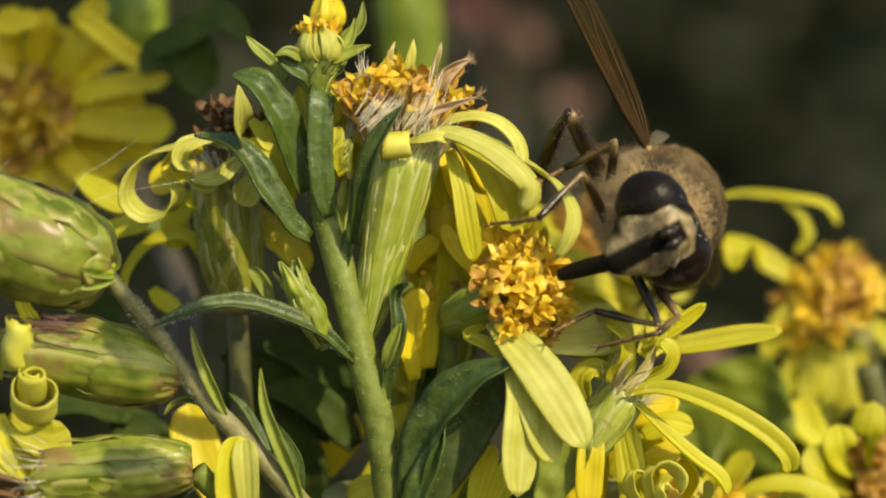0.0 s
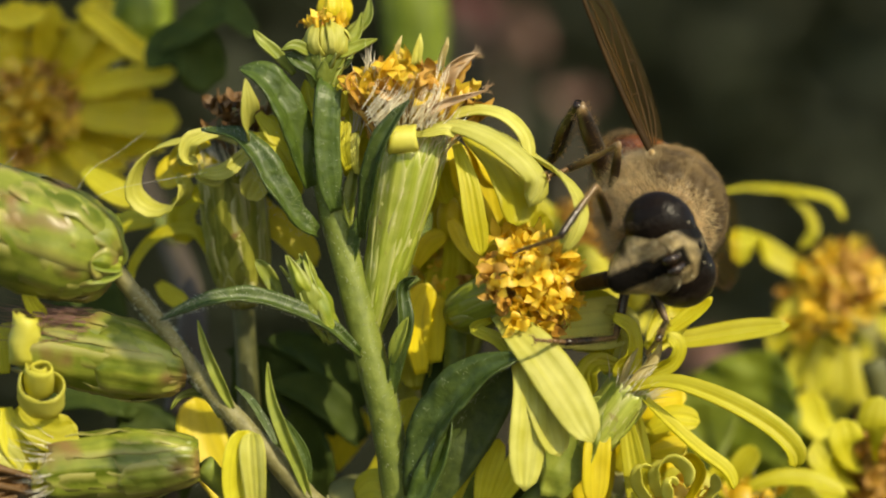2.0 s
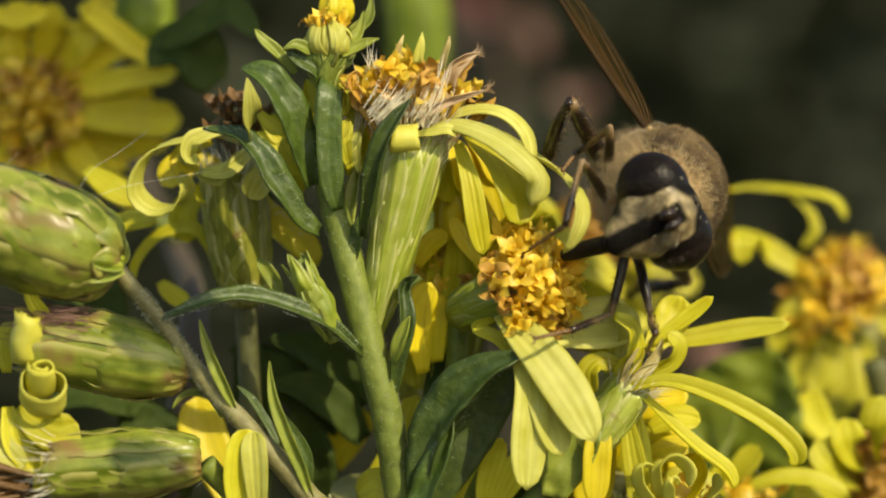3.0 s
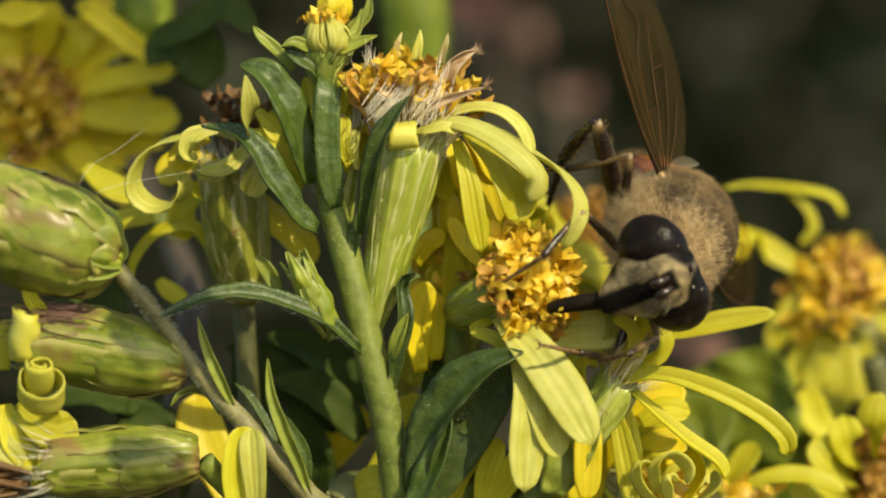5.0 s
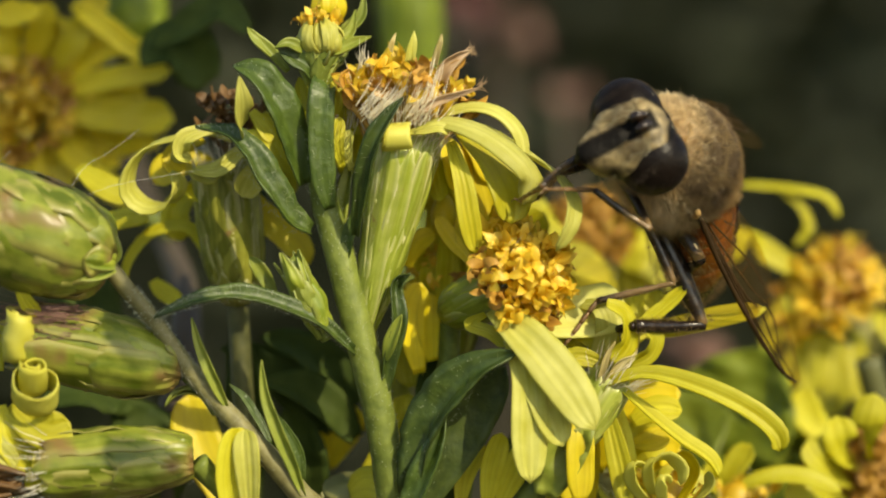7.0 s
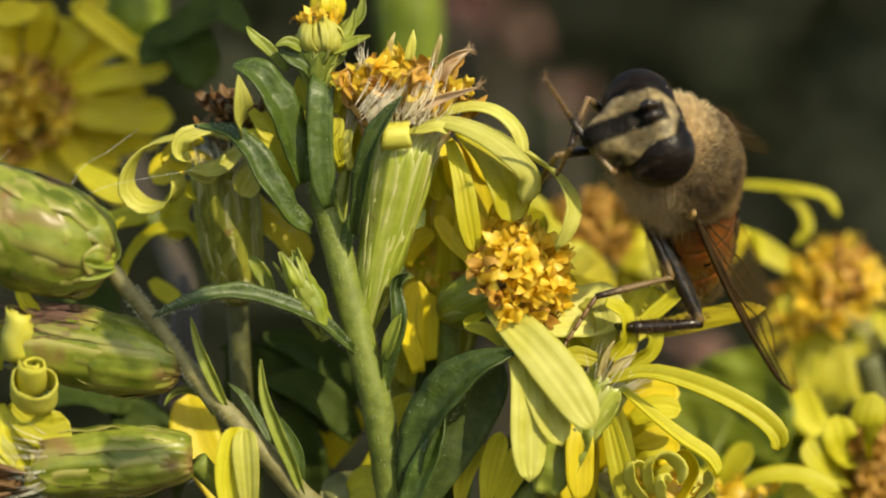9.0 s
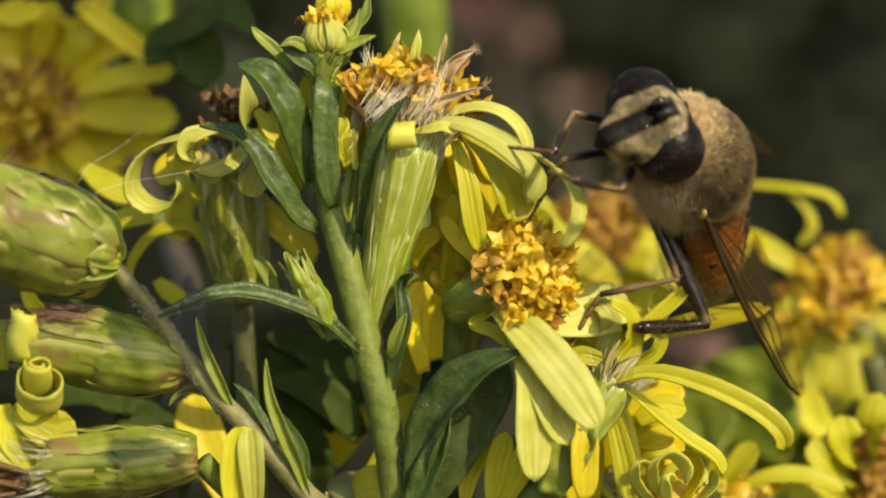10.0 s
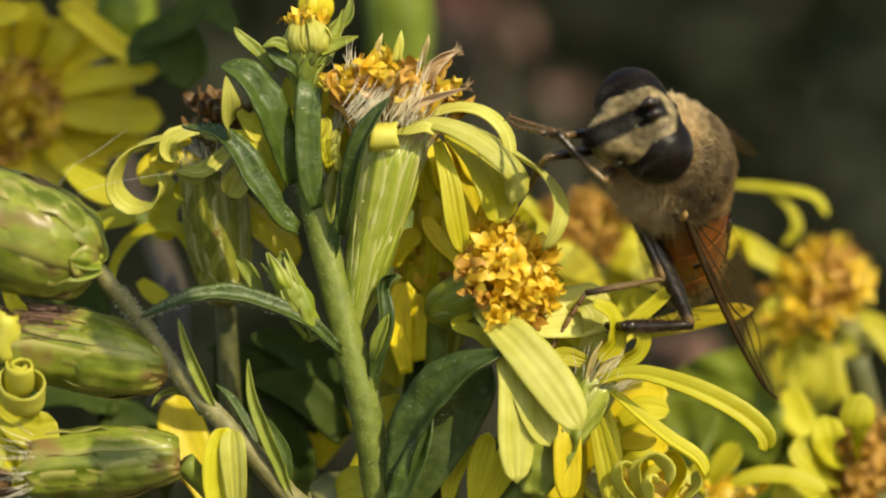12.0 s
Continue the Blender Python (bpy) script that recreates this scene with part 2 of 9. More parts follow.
def outline(shape, v):
    """Half width of a blade at v from its base (0) to its tip (1)."""
    if shape == "ray":
        body = 0.42 + 0.58 * math.sin(min(1, v / 0.62) * math.pi / 2)
        return body * math.sqrt(max(0.0, 1 - max(0.0, (v - 0.66) / 0.34) ** 2.1)) + 0.02
    if shape == "leaf":
        return max(0.03, math.sin(math.pi * (0.10 + 0.90 * v)) ** 0.75)
    if shape == "rib":
        return (0.8 + 0.2 * math.sin(math.pi * v)) * max(0.03, 1 - max(0.0, (v - 0.55) / 0.45) ** 1.7)
    if shape == "strap":
        return (0.45 + 0.55 * math.sin(min(1, v / 0.35) * math.pi / 2)) * max(0.05, 1 - max(0.0, (v - 0.84) / 0.16) ** 2.2)
    if shape == "band":
        return 0.92 + 0.08 * math.sin(3 * math.pi * v)
    if shape == "lance":
        return max(0.03, (1 - v) ** 0.6 * (0.75 + 0.35 * math.sin(math.pi * v)))
    return max(0.04, (1 - v ** 3)) * (0.85 + 0.15 * math.sin(math.pi * v))


def blade(points, width, face=(0, -1, 0), side=None, shape="ray", cup=0.22, thick=0.05, n=16, m=6, ripple=0.05, twist=0.0):
    """A leaf, ray or bract: a thin closed blade along a line, cupped across, facing the given way."""
    bm = bmesh.new()
    uv = bm.loops.layers.uv.new("blade")
    path = smooth_path(points, n)
    rows, where = [], {}
    last = None
    for i, (p, t) in enumerate(zip(path, tangents(path))):
        v = i / n
        s = Vector(side) if side else t.cross(Vector(face))
        s = s - t * s.dot(t)
        if s.length < 0.25 and last:
            s = last - t * last.dot(t)
        s.normalize()
        if last and s.dot(last) < 0:
            s.negate()
        last = s
        up = s.cross(t)
        if twist:
            turn = Matrix.Rotation(twist * v, 3, t)
            s, up = turn @ s, turn @ up
        w = width * 0.5 * outline(shape, v)
        top, under = [], []
        for j in range(m + 1):
            u = 2 * j / m - 1
            arch = 0.45 * u * u + 0.75 * abs(u) - 0.4 if shape == "leaf" else u * u - 0.3
            lift = cup * w * arch + ripple * w * noise.noise(p * 1.7 + Vector((u * 1.5, width, 0)))
            c = p + s * (u * w) + up * lift
            a, b = bm.verts.new(c + up * thick * 0.5), bm.verts.new(c - up * thick * 0.5)
            where[a] = where[b] = ((u + 1) / 2, v)
            top.append(a)
            under.append(b)
        rows.append((top, under))
    for (t0, b0), (t1, b1) in zip(rows, rows[1:]):
        for j in range(m):
            bm.faces.new((t0[j], t1[j], t1[j + 1], t0[j + 1]))
            bm.faces.new((b0[j], b0[j + 1], b1[j + 1], b1[j]))
        bm.faces.new((t0[0], b0[0], b1[0], t1[0]))
        bm.faces.new((t0[m], t1[m], b1[m], b0[m]))
    for (t0, b0) in (rows[0], rows[-1]):
        for j in range(m):
            bm.faces.new((t0[j], t0[j + 1], b0[j + 1], b0[j]))
    bmesh.ops.recalc_face_normals(bm, faces=bm.faces)
    for f in bm.faces:
        for l in f.loops:
            l[uv].uv = where[l.vert]
    return bm


def spikes(bm, roots, radius, bend=0.0, sides=3):
    """Thin bristles: pairs of root and tip."""
    for a, b in roots:
        a, b = Vector(a), Vector(b)
        t = (b - a).normalized()
        s = t.orthogonal().normalized()
        o = t.cross(s)
        mid = (a + b) / 2 + s * bend * (b - a).length
        rings = []
        for p, r in ((a, radius), (mid, radius * 0.75)):
            rings.append([bm.verts.new(p + (s * math.cos(k * 2 * math.pi / sides) + o * math.sin(k * 2 * math.pi / sides)) * r) for k in range(sides)])
        tip = bm.verts.new(b)
        for k in range(sides):
            bm.faces.new((rings[0][k], rings[0][(k + 1) % sides], rings[1][(k + 1) % sides], rings[1][k]))
            bm.faces.new((rings[1][k], rings[1][(k + 1) % sides], tip))
    return bm


def floret_mesh(name, mat, seed, length=1.3):
    """A small tubular flower with uneven, curling lobes, root at the origin, along z."""
    rng = random.Random(seed)
    bm = bmesh.new()
    rings = []
    for z, r in ((0, 0.08), (0.65 * length, 0.13), (length, 0.17)):
        rings.append([bm.verts.new((r * math.cos(2 * math.pi * k / 5), r * math.sin(2 * math.pi * k / 5), z)) for k in range(5)])
    for a, b in zip(rings, rings[1:]):
        for k in range(5):
            bm.faces.new((a[k], a[(k + 1) % 5], b[(k + 1) % 5], b[k]))
    for k in range(5):
        a = 2 * math.pi * (k + 0.5) / 5 + rng.uniform(-0.2, 0.2)
        out = Vector((math.cos(a), math.sin(a), 0))
        across = Vector((-out.y, out.x, 0))
        lean, curl, step, wide = rng.uniform(-0.6, 0.5), rng.uniform(-0.15, 1.25), rng.uniform(0.10, 0.18), rng.uniform(0.13, 0.21)
        swirl = rng.uniform(-0.35, 0.35)
        p = out * 0.15 + Vector((0, 0, length))
        left, right, mid = rings[2][k], rings[2][(k + 1) % 5], None
        for j in range(5):
            out = Vector((math.cos(a), math.sin(a), 0))
            across = Vector((-out.y, out.x, 0.3 * swirl * j)).normalized()
            p = p + (out * math.sin(lean) + Vector((0, 0, math.cos(lean)))) * step
            lean += curl * 0.7
            a += swirl
            w = wide * (1.0, 1.15, 1.0, 0.65, 0.08)[j]
            l2, r2 = bm.verts.new(p - across * w), bm.verts.new(p + across * w)
            m2 = bm.verts.new(p - out * 0.06 * math.cos(lean) - Vector((0, 0, 0.06)) * math.sin(lean))
            if mid is None:
                bm.faces.new((left, right, r2, m2, l2))
            else:
                bm.faces.new((left, mid, m2, l2))
                bm.faces.new((mid, right, r2, m2))
            left, right, mid = l2, r2, m2
    return mesh_of(name, bm, mat, Vector((0, 0, 0)))


FLORETS = {k: [floret_mesh("disc_floret", m, 90 + i, 1.2 + 0.1 * (i % 4)) for i in range(8)] for k, m in (("orange", DISC), ("brown", DISC_BROWN), ("spent", DISC_SPENT))}


def profile(v, r_base, r_mid, r_top, foot=0.12):
    """Radius of a flower head's cup from its stalk (0) to its rim (1)."""
    if v < foot:
        return r_base + (r_mid * 0.8 - r_base) * math.sin(v / foot * math.pi / 2)
    f = (v - foot) / (1 - foot)
    return r_mid * (0.8 + 0.2 * math.sin(min(1, f * 2.2) * math.pi / 2)) * (1 - f) + (r_top * (0.9 + 0.1 * f)) * f + 0.08 * r_mid * math.sin(math.pi * f)


def flower_head(plant, base, rim, r_base, r_mid, r_top, seed, label, bract=BRACT, rows=4, around=8, discs=0, disc="orange",
                dome=0.7, floret_size=1.0, bristles=0, tilt=0.0, bract_wide=1.0, foot=0.12, ribbed=False):
    """A composite flower head: cup of overlapping bracts, disc florets and bristles. Returns the head."""
    rng = random.Random(seed)
    base, rim = Vector(base), Vector(rim)
    axis = (rim - base).normalized()
    size = (rim - base).length
    a = axis.orthogonal().normalized()
    b = axis.cross(a)
    around_at = lambda ang: a * math.cos(ang) + b * math.sin(ang)
    bm = bmesh.new()
    rings = []
    for i in range(11):
        v = i / 10
        r = profile(v, r_base, r_mid, r_top, foot) * 0.93
        rings.append([bm.verts.new(base + axis * size * v + around_at(2 * math.pi * k / 20) * r) for k in range(20)])
    for p, q in zip(rings, rings[1:]):
        for k in range(20):
            bm.faces.new((p[k], p[(k + 1) % 20], q[(k + 1) % 20], q[k]))
    bm.faces.new(rings[0][::-1])
    bm.faces.new(rings[-1])
    head = part("flower_head", bm, bract, plant, label, at=base)
    for row in range(rows):
        start = 0.0 + 0.10 * row
        if ribbed:
            start = 0.0 if row else 0.02
        end = (0.24, 0.97, 1.03)[row] if ribbed else (0.55, 0.84, 1.03)[row] if rows == 3 else 0.55 + 0.48 * (row + 1) / rows
        for k in range(around):
            ang = 2 * math.pi * (k + 0.5 * (row % 2) + rng.uniform(-0.15, 0.15)) / around
            reach = end + ((rng.uniform(-0.45, 0.0) if row == 1 and bract is BRACT_WORN else rng.uniform(-0.06, 0.04)) if ribbed else rng.uniform(-0.13, 0.05))
            if ribbed and row == 0:
                reach = rng.uniform(0.14, 0.36)
            flare = 0.012 if rng.random() < 0.7 else rng.uniform(0.04, 0.14)
            pts = []
            proud = rng.uniform(0.0, 0.06)
            for j in range(5):
                v = start + (reach - start) * j / 4
                lift = 0.985 + 0.017 * (rows - row) + proud * j / 4 + (flare if j == 4 else 0)
                pts.append(base + axis * size * v + around_at(ang + tilt * v) * profile(min(v, 1), r_base, r_mid, r_top, foot) * lift)
            wide = 2 * math.pi * r_mid / around * (rng.uniform(1.3, 1.8) if ribbed else rng.uniform(1.15, 1.6)) * bract_wide
            if ribbed and row == 0:
                wide *= 0.55
            part("bract", blade(pts, wide, face=around_at(ang), shape="strap" if ribbed and row else "rib", cup=-0.30 if ribbed else -0.26, thick=0.04, n=10, m=6, ripple=(0.20 if bract is BRACT_WORN else 0.16) if ribbed else 0.05), bract, head)
    golden = math.pi * (3 - math.sqrt(5))
    if discs:
        core = ball(zero_point, (r_top * 0.86, r_top * 0.86, r_top * 0.5 + dome * r_top * 0.75), (axis.to_track_quat("Z", "Y").to_matrix().to_4x4()), 20, 12)
        for v in core.verts:
            v.co += rim + axis * 0.15
        part("disc", core, DISC_BROWN if disc == "brown" else DISC, head)
    for i in range(discs):
        f = math.sqrt((i + 0.5) / discs)
        ang = i * golden
        out = around_at(ang)
        lean = f * dome * 1.35
        way = (axis * math.cos(lean) + out * math.sin(lean) + Vector((rng.uniform(-1, 1), rng.uniform(-1, 1), rng.uniform(-1, 1))) * 0.12).normalized()
        root = rim + out * f * r_top * 0.85 + axis * (dome * r_top * 0.75 * (1 - f * f) - 0.25)
        s = floret_size * rng.uniform(0.8, 1.2)
        turn = way.to_track_quat("Z", "Y").to_matrix().to_4x4() @ Matrix.Rotation(rng.uniform(0, 6.28), 4, "Z")
        faded = disc == "brown" or rng.random() < (0.3 if disc == "mixed" else 0.30 if f > 0.85 else 0.03)
        kinds = FLORETS["brown" if faded else "orange"]
        ob = new("disc_floret", kinds[rng.randrange(8)])
        ob.parent = head
        ob.matrix_basis = Matrix.Translation((root - base) * MM) @ turn @ Matrix.Scale(s, 4)
    if bristles:
        bm = bmesh.new()
        ends = []
        for i in range(bristles):
            ang, f = rng.uniform(0, 2 * math.pi), rng.uniform(0.75, 1.05)
            out = around_at(ang)
            root = rim + out * r_top * f - axis * rng.uniform(0.1, 0.6)
            ends.append((root, root + axis * rng.uniform(0.6, 1.7) + out * rng.uniform(0.05, 1.0) + around_at(ang + 1.5) * rng.uniform(-0.3, 0.3)))
        part("bristles", spikes(bm, ends, 0.018, 0.06), PAPPUS, head, "silvery white bristles")
    return head


def ray(head, points, width, mat=None, **more):
    return part("ray_floret", blade(points, width, **more), mat or PETAL, head, "bright yellow strap-shaped ray")


def roll(head, centre, radius, height, turns, mat, lean=(0, 0, 1), start=0.0):
    """A ray rolled up on itself like a scroll."""
    axis = Vector(lean).normalized()
    a = axis.orthogonal().normalized()
    b = axis.cross(a)
    pts = []
    for k in range(int(turns * 8) + 1):
        ang = start + k * math.pi / 4
        r = radius * (1 - 0.55 * k / (turns * 8))
        pts.append(Vector(centre) + a * math.cos(ang) * r + b * math.sin(ang) * r)
    return part("ray_floret", blade(pts, height, side=tuple(axis), shape="band", cup=0.12, ripple=0.15, n=len(pts) * 2), mat, head, "yellow ray rolled up like a scroll")


def leaf(plant, points, width, mat=None, label="", **more):
    more.setdefault("shape", "leaf")
    more.setdefault("cup", 0.35)
    more.setdefault("thick", 0.09)
    more.setdefault("ripple", 0.30)
    more.setdefault("n", 22)
    ob = part("leaf", blade(points, width, **more), mat or LEAF, plant, label)
    if mat in (LEAF, LEAF_BLUE) and -8 < points[0][1] < 2.0 and points[0][2] < 12:
        reach = sum((Vector(p) - Vector(q)).length for p, q in zip(points, points[1:]))
        fuzz(ob, points, width, int(28 * reach), len(points) + int(10 * width), (0.03, 0.085))
    return ob


def fuzz(plant, points, width, count, seed, long=(0.05, 0.13)):
    """Short pale hairs along a leaf."""
    rng = random.Random(seed)
    path = smooth_path(points, 80)
    ends = []
    for i in range(count):
        k = rng.randrange(4, 80)
        v = k / 80
        t = (path[min(80, k + 1)] - path[k - 1]).normalized()
        out = t.cross(Vector((rng.uniform(-1, 1), rng.uniform(-1, 1), rng.uniform(-1, 1)))).normalized()
        root = path[k] + out * width * 0.5 * outline("leaf", v) * rng.uniform(0.5, 1.0)
        ends.append((root, root + (out + t * rng.uniform(-0.3, 0.6)) * rng.uniform(*long)))
    part("leaf_hairs", spikes(bmesh.new(), ends, 0.0055), HAIR, plant)


def stalk(plant, points, radii, mat=None, name="stalk", **more):
    return part(name, tube(bmesh.new(), points, radii, **more), mat or STEM, plant)


def down_from(p, x=0.0, y=0.0):
    """Points that carry a stalk from p down into the ground."""
    return [(p[0] + x, p[1] + y, -352.0), (p[0] + x * 0.7, p[1] + y * 0.7, -200.0), (p[0] + x * 0.25, p[1] + y * 0.25, -60.0)]


def ball(centre, radii, turn=None, segments=24, rings=16):
    bm = bmesh.new()
    bmesh.ops.create_uvsphere(bm, u_segments=segments, v_segments=rings, radius=1.0)
    m = Matrix.Translation(centre) @ (turn or Matrix.Identity(4)) @ Matrix.Diagonal((*radii, 1))
    bmesh.ops.transform(bm, matrix=m, verts=bm.verts)
    return bm


# ---- ground and what lies far behind ----
def ground():
    bm = bmesh.new()
    rings = []
    radii = [0.0, 80, 200, 350, 600, 1000, 2000, 4000, 10000, 40000, 200000, 900000]
    for r in radii[1:]:
        ring = []
        for k in range(48):
            x, y = r * math.cos(k * math.pi / 24), r * math.sin(k * math.pi / 24)
            z = (8 if r < 3000 else 0) * noise.noise(Vector((x, y, 0)) * 0.006)
            ring.append(bm.verts.new((x, y, -350.0 + z)))
        rings.append(ring)
    mid = bm.verts.new((0, 0, -350.0))
    for k in range(48):
        bm.faces.new((mid, rings[0][k], rings[0][(k + 1) % 48]))
        for p, q in zip(rings, rings[1:]):
            bm.faces.new((p[k], q[k], q[(k + 1) % 48], p[(k + 1) % 48]))
    bmesh.ops.recalc_face_normals(bm, faces=bm.faces)
    ob = new("ground", mesh_of("ground", bm, SOIL, Vector((0, 0, 0))))
    ob.location = MIDDLE * MM
    return tagged(ob, "dark bare soil under the plants", "ground", kind="structure")


def leaf_mass(name, label, box, count, long, wide, seed, mat):
    """Many loose leaves filling a box: undergrowth too dense to count."""
    rng = random.Random(seed)
    verts, faces = [], []
    for i in range(count):
        x, y, z = (rng.uniform(*r) for r in box)
        way = Vector((rng.uniform(-1, 1), rng.uniform(-1, 1), rng.uniform(-0.4, 1.2))).normalized()
        s = way.cross(Vector((rng.uniform(-1, 1), rng.uniform(-1, 1), rng.uniform(-1, 1)))).normalized()
        up = s.cross(way)
        k = rng.uniform(0.6, 1.3)
        c = Vector((x, y, z))
        n = len(verts)
        for u, w, h in ((0, 0.1, 0), (0.35, 1, 0.06), (0.7, 0.75, 0.05), (1, 0.02, -0.08)):
            p = c + way * long * k * u + up * long * h
            verts += [(p - s * wide * k * w) * MM, (p + up * wide * 0.25) * MM, (p + s * wide * k * w) * MM]
        for r in range(3):
            a = n + r * 3
            faces += [(a, a + 1, a + 4, a + 3), (a + 1, a + 2, a + 5, a + 4)]
    data = bpy.data.meshes.new(name)
    data.from_pydata(verts, [], faces)
    data.materials.append(mat)
    ob = new(name, data)
    ob.location = MIDDLE * MM
    return tagged(ob, label, "undergrowth", kind="stuff")


ground()
# both masses get their deep shade from the leaf colour
leaf_mass("undergrowth", "green undergrowth behind the flowers, coloured dark for deep shade", ((-330, 380), (700, 1150), (-350, 240)), 30000, 26, 6, 3, SHADE_LEAF)
leaf_mass("hedge", "dense hedge closing the view, coloured dark for deep shade", ((-1200, 1200), (1300, 1650), (-350, 900)), 24000, 60, 18, 5, SHADE_LEAF)


# ---- the main goldenrod ----
def main_goldenrod():
    plant = thing("goldenrod", (2.0, 4.0, -350.0), "green goldenrod stem with leaves and yellow flower heads", "flower plant")
    stalk(plant, [(2.0, 4.0, -352.0), (1.5, 3.0, -150.0), (0.0, 1.5, -30.0)] + [(-1.24, 0.30, -9.71), (-1.46, 0.10, -8.17), (-1.86, -0.10, -5.53), (-2.50, -0.10, -2.94), (-3.20, 0.00, -0.17), (-3.75, 0.10, 1.87), (-3.93, 0.14, 3.91), (-3.88, 0.00, 5.75)],
          [1.6, 1.3, 0.60, 0.50, 0.50, 0.51, 0.50, 0.45, 0.38, 0.26], name="stem", n=60, sides=14, ridges=0.05, wobble=0.10)
    leaf(plant, [(-3.49, -0.42, 1.27), (-3.62, -0.60, 1.85), (-3.69, -0.68, 2.40), (-3.76, -0.72, 3.32), (-3.75, -0.78, 4.32), (-3.72, -0.72, 5.06), (-3.68, -0.40, 5.32), (-3.64, 0.40, 5.03)], 0.84, LEAF, "strap-shaped leaf held against the stem and bent back", face=(0.15, -1, 0), cup=0.18, shape="strap", ripple=0.14, n=24)
    # hairs on the stem
    rng = random.Random(11)
    ends = []
    spine = smooth_path([(-1.24, 0.30, -9.71), (-1.46, 0.10, -8.17), (-1.86, -0.10, -5.53), (-2.50, -0.10, -2.94), (-3.20, 0.00, -0.17), (-3.75, 0.10, 1.87), (-3.92, 0.00, 3.90)], 200)
    for i in range(1100):
        p = spine[rng.randrange(200)]
        ang = rng.uniform(0, 6.283)
        out = Vector((math.cos(ang), math.sin(ang), 0.25))
        ends.append((p + out * 0.48, p + out * (0.48 + rng.uniform(0.05, 0.14)) + Vector((0, 0, rng.uniform(-0.03, 0.1)))))
    part("stem_hairs", spikes(bmesh.new(), ends, 0.008), HAIR, plant)
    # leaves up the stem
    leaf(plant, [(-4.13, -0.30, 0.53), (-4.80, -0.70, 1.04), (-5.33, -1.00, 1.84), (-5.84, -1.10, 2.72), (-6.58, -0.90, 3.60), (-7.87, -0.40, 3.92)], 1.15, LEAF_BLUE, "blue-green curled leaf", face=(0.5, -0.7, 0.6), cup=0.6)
    leaf(plant, [(-4.35, -0.20, 2.05), (-4.70, -0.50, 3.51), (-5.20, -0.80, 4.78), (-5.89, -0.90, 5.65), (-6.61, -0.60, 5.89)], 1.25, LEAF, face=(0.55, -0.75, 0.2), cup=0.5)
    leaf(plant, [(-2.60, -0.80, 0.38), (-2.40, -1.40, 1.74), (-2.21, -1.80, 2.77), (-1.88, -2.00, 3.63), (-1.48, -2.00, 4.24), (-1.07, -1.90, 4.79)], 0.64, LEAF_BLUE, face=(-0.5, -0.8, 0.1), cup=0.7)
    leaf(plant, [(-3.08, 0.20, -0.54), (-3.19, 0.30, 0.76), (-3.01, 0.40, 2.06), (-2.83, 0.50, 2.90)], 0.55, LEAF_PALE, face=(-0.3, -0.9, 0.0), cup=0.5)
    leaf(plant, [(-2.98, -0.30, -0.44), (-2.87, -0.40, 0.39), (-2.65, -0.50, 1.30)], 0.42, LEAF, face=(-0.2, -0.9, 0.0), cup=0.4)
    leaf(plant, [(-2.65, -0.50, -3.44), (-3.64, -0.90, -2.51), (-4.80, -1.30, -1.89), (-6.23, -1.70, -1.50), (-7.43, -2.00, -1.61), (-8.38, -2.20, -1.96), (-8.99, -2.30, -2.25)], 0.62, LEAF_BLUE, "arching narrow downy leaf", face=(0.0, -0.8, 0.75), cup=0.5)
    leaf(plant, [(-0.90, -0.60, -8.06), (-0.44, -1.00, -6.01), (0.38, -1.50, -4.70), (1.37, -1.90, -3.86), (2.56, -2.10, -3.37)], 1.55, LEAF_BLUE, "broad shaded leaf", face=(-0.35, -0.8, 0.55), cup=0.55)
    leaf(plant, [(-1.15, 0.30, -9.07), (-0.26, 0.10, -7.57), (0.85, -0.10, -5.89), (1.77, -0.40, -4.58), (2.22, -0.50, -3.84)], 1.7, LEAF_DARK, face=(0.3, -0.9, 0.3), cup=0.4)
    leaf(plant, [(-1.02, -0.90, -9.12), (-0.71, -1.20, -8.00), (-0.07, -1.30, -6.53), (0.29, -1.20, -5.26)], 0.9, LEAF, face=(-0.5, -0.8, 0.2), cup=0.5)
    leaf(plant, [(-1.73, -0.20, -4.78), (-1.54, -0.50, -3.66), (-1.25, -0.70, -2.36), (-1.32, -0.60, -1.17), (-0.84, -0.90, -0.86)], 0.55, LEAF_BLUE, face=(0.4, -0.9, 0.1), cup=0.5)
    leaf(plant, [(-1.67, -0.60, -3.65), (-1.44, -0.90, -2.91), (-1.13, -1.00, -2.17)], 0.45, LEAF_PALE, face=(-0.3, -0.9, 0.1))
    leaf(plant, [(-3.85, -0.20, 5.37), (-4.12, -0.40, 5.91), (-4.67, -0.50, 6.17), (-5.13, -0.50, 6.36)], 0.75, LEAF, face=(0.1, -0.95, 0.3), cup=0.4)
    leaf(plant, [(-4.87, -0.10, 5.74), (-5.42, -0.20, 6.38), (-5.93, -0.30, 6.83), (-6.19, -0.30, 7.17)], 0.42, LEAF_PALE, face=(0.2, -0.9, 0.3))
    leaf(plant, [(-4.31, 0.40, 4.48), (-4.43, 0.50, 5.04), (-4.54, 0.60, 5.61)], 0.5, PETAL, face=(0, -1, 0))
    fuzz(plant, [(-2.65, -0.50, -3.44), (-3.64, -0.90, -2.51), (-4.80, -1.30, -1.89), (-6.23, -1.70, -1.50), (-7.43, -2.00, -1.61), (-8.38, -2.20, -1.96), (-8.99, -2.30, -2.25)], 0.62, 700, 61)
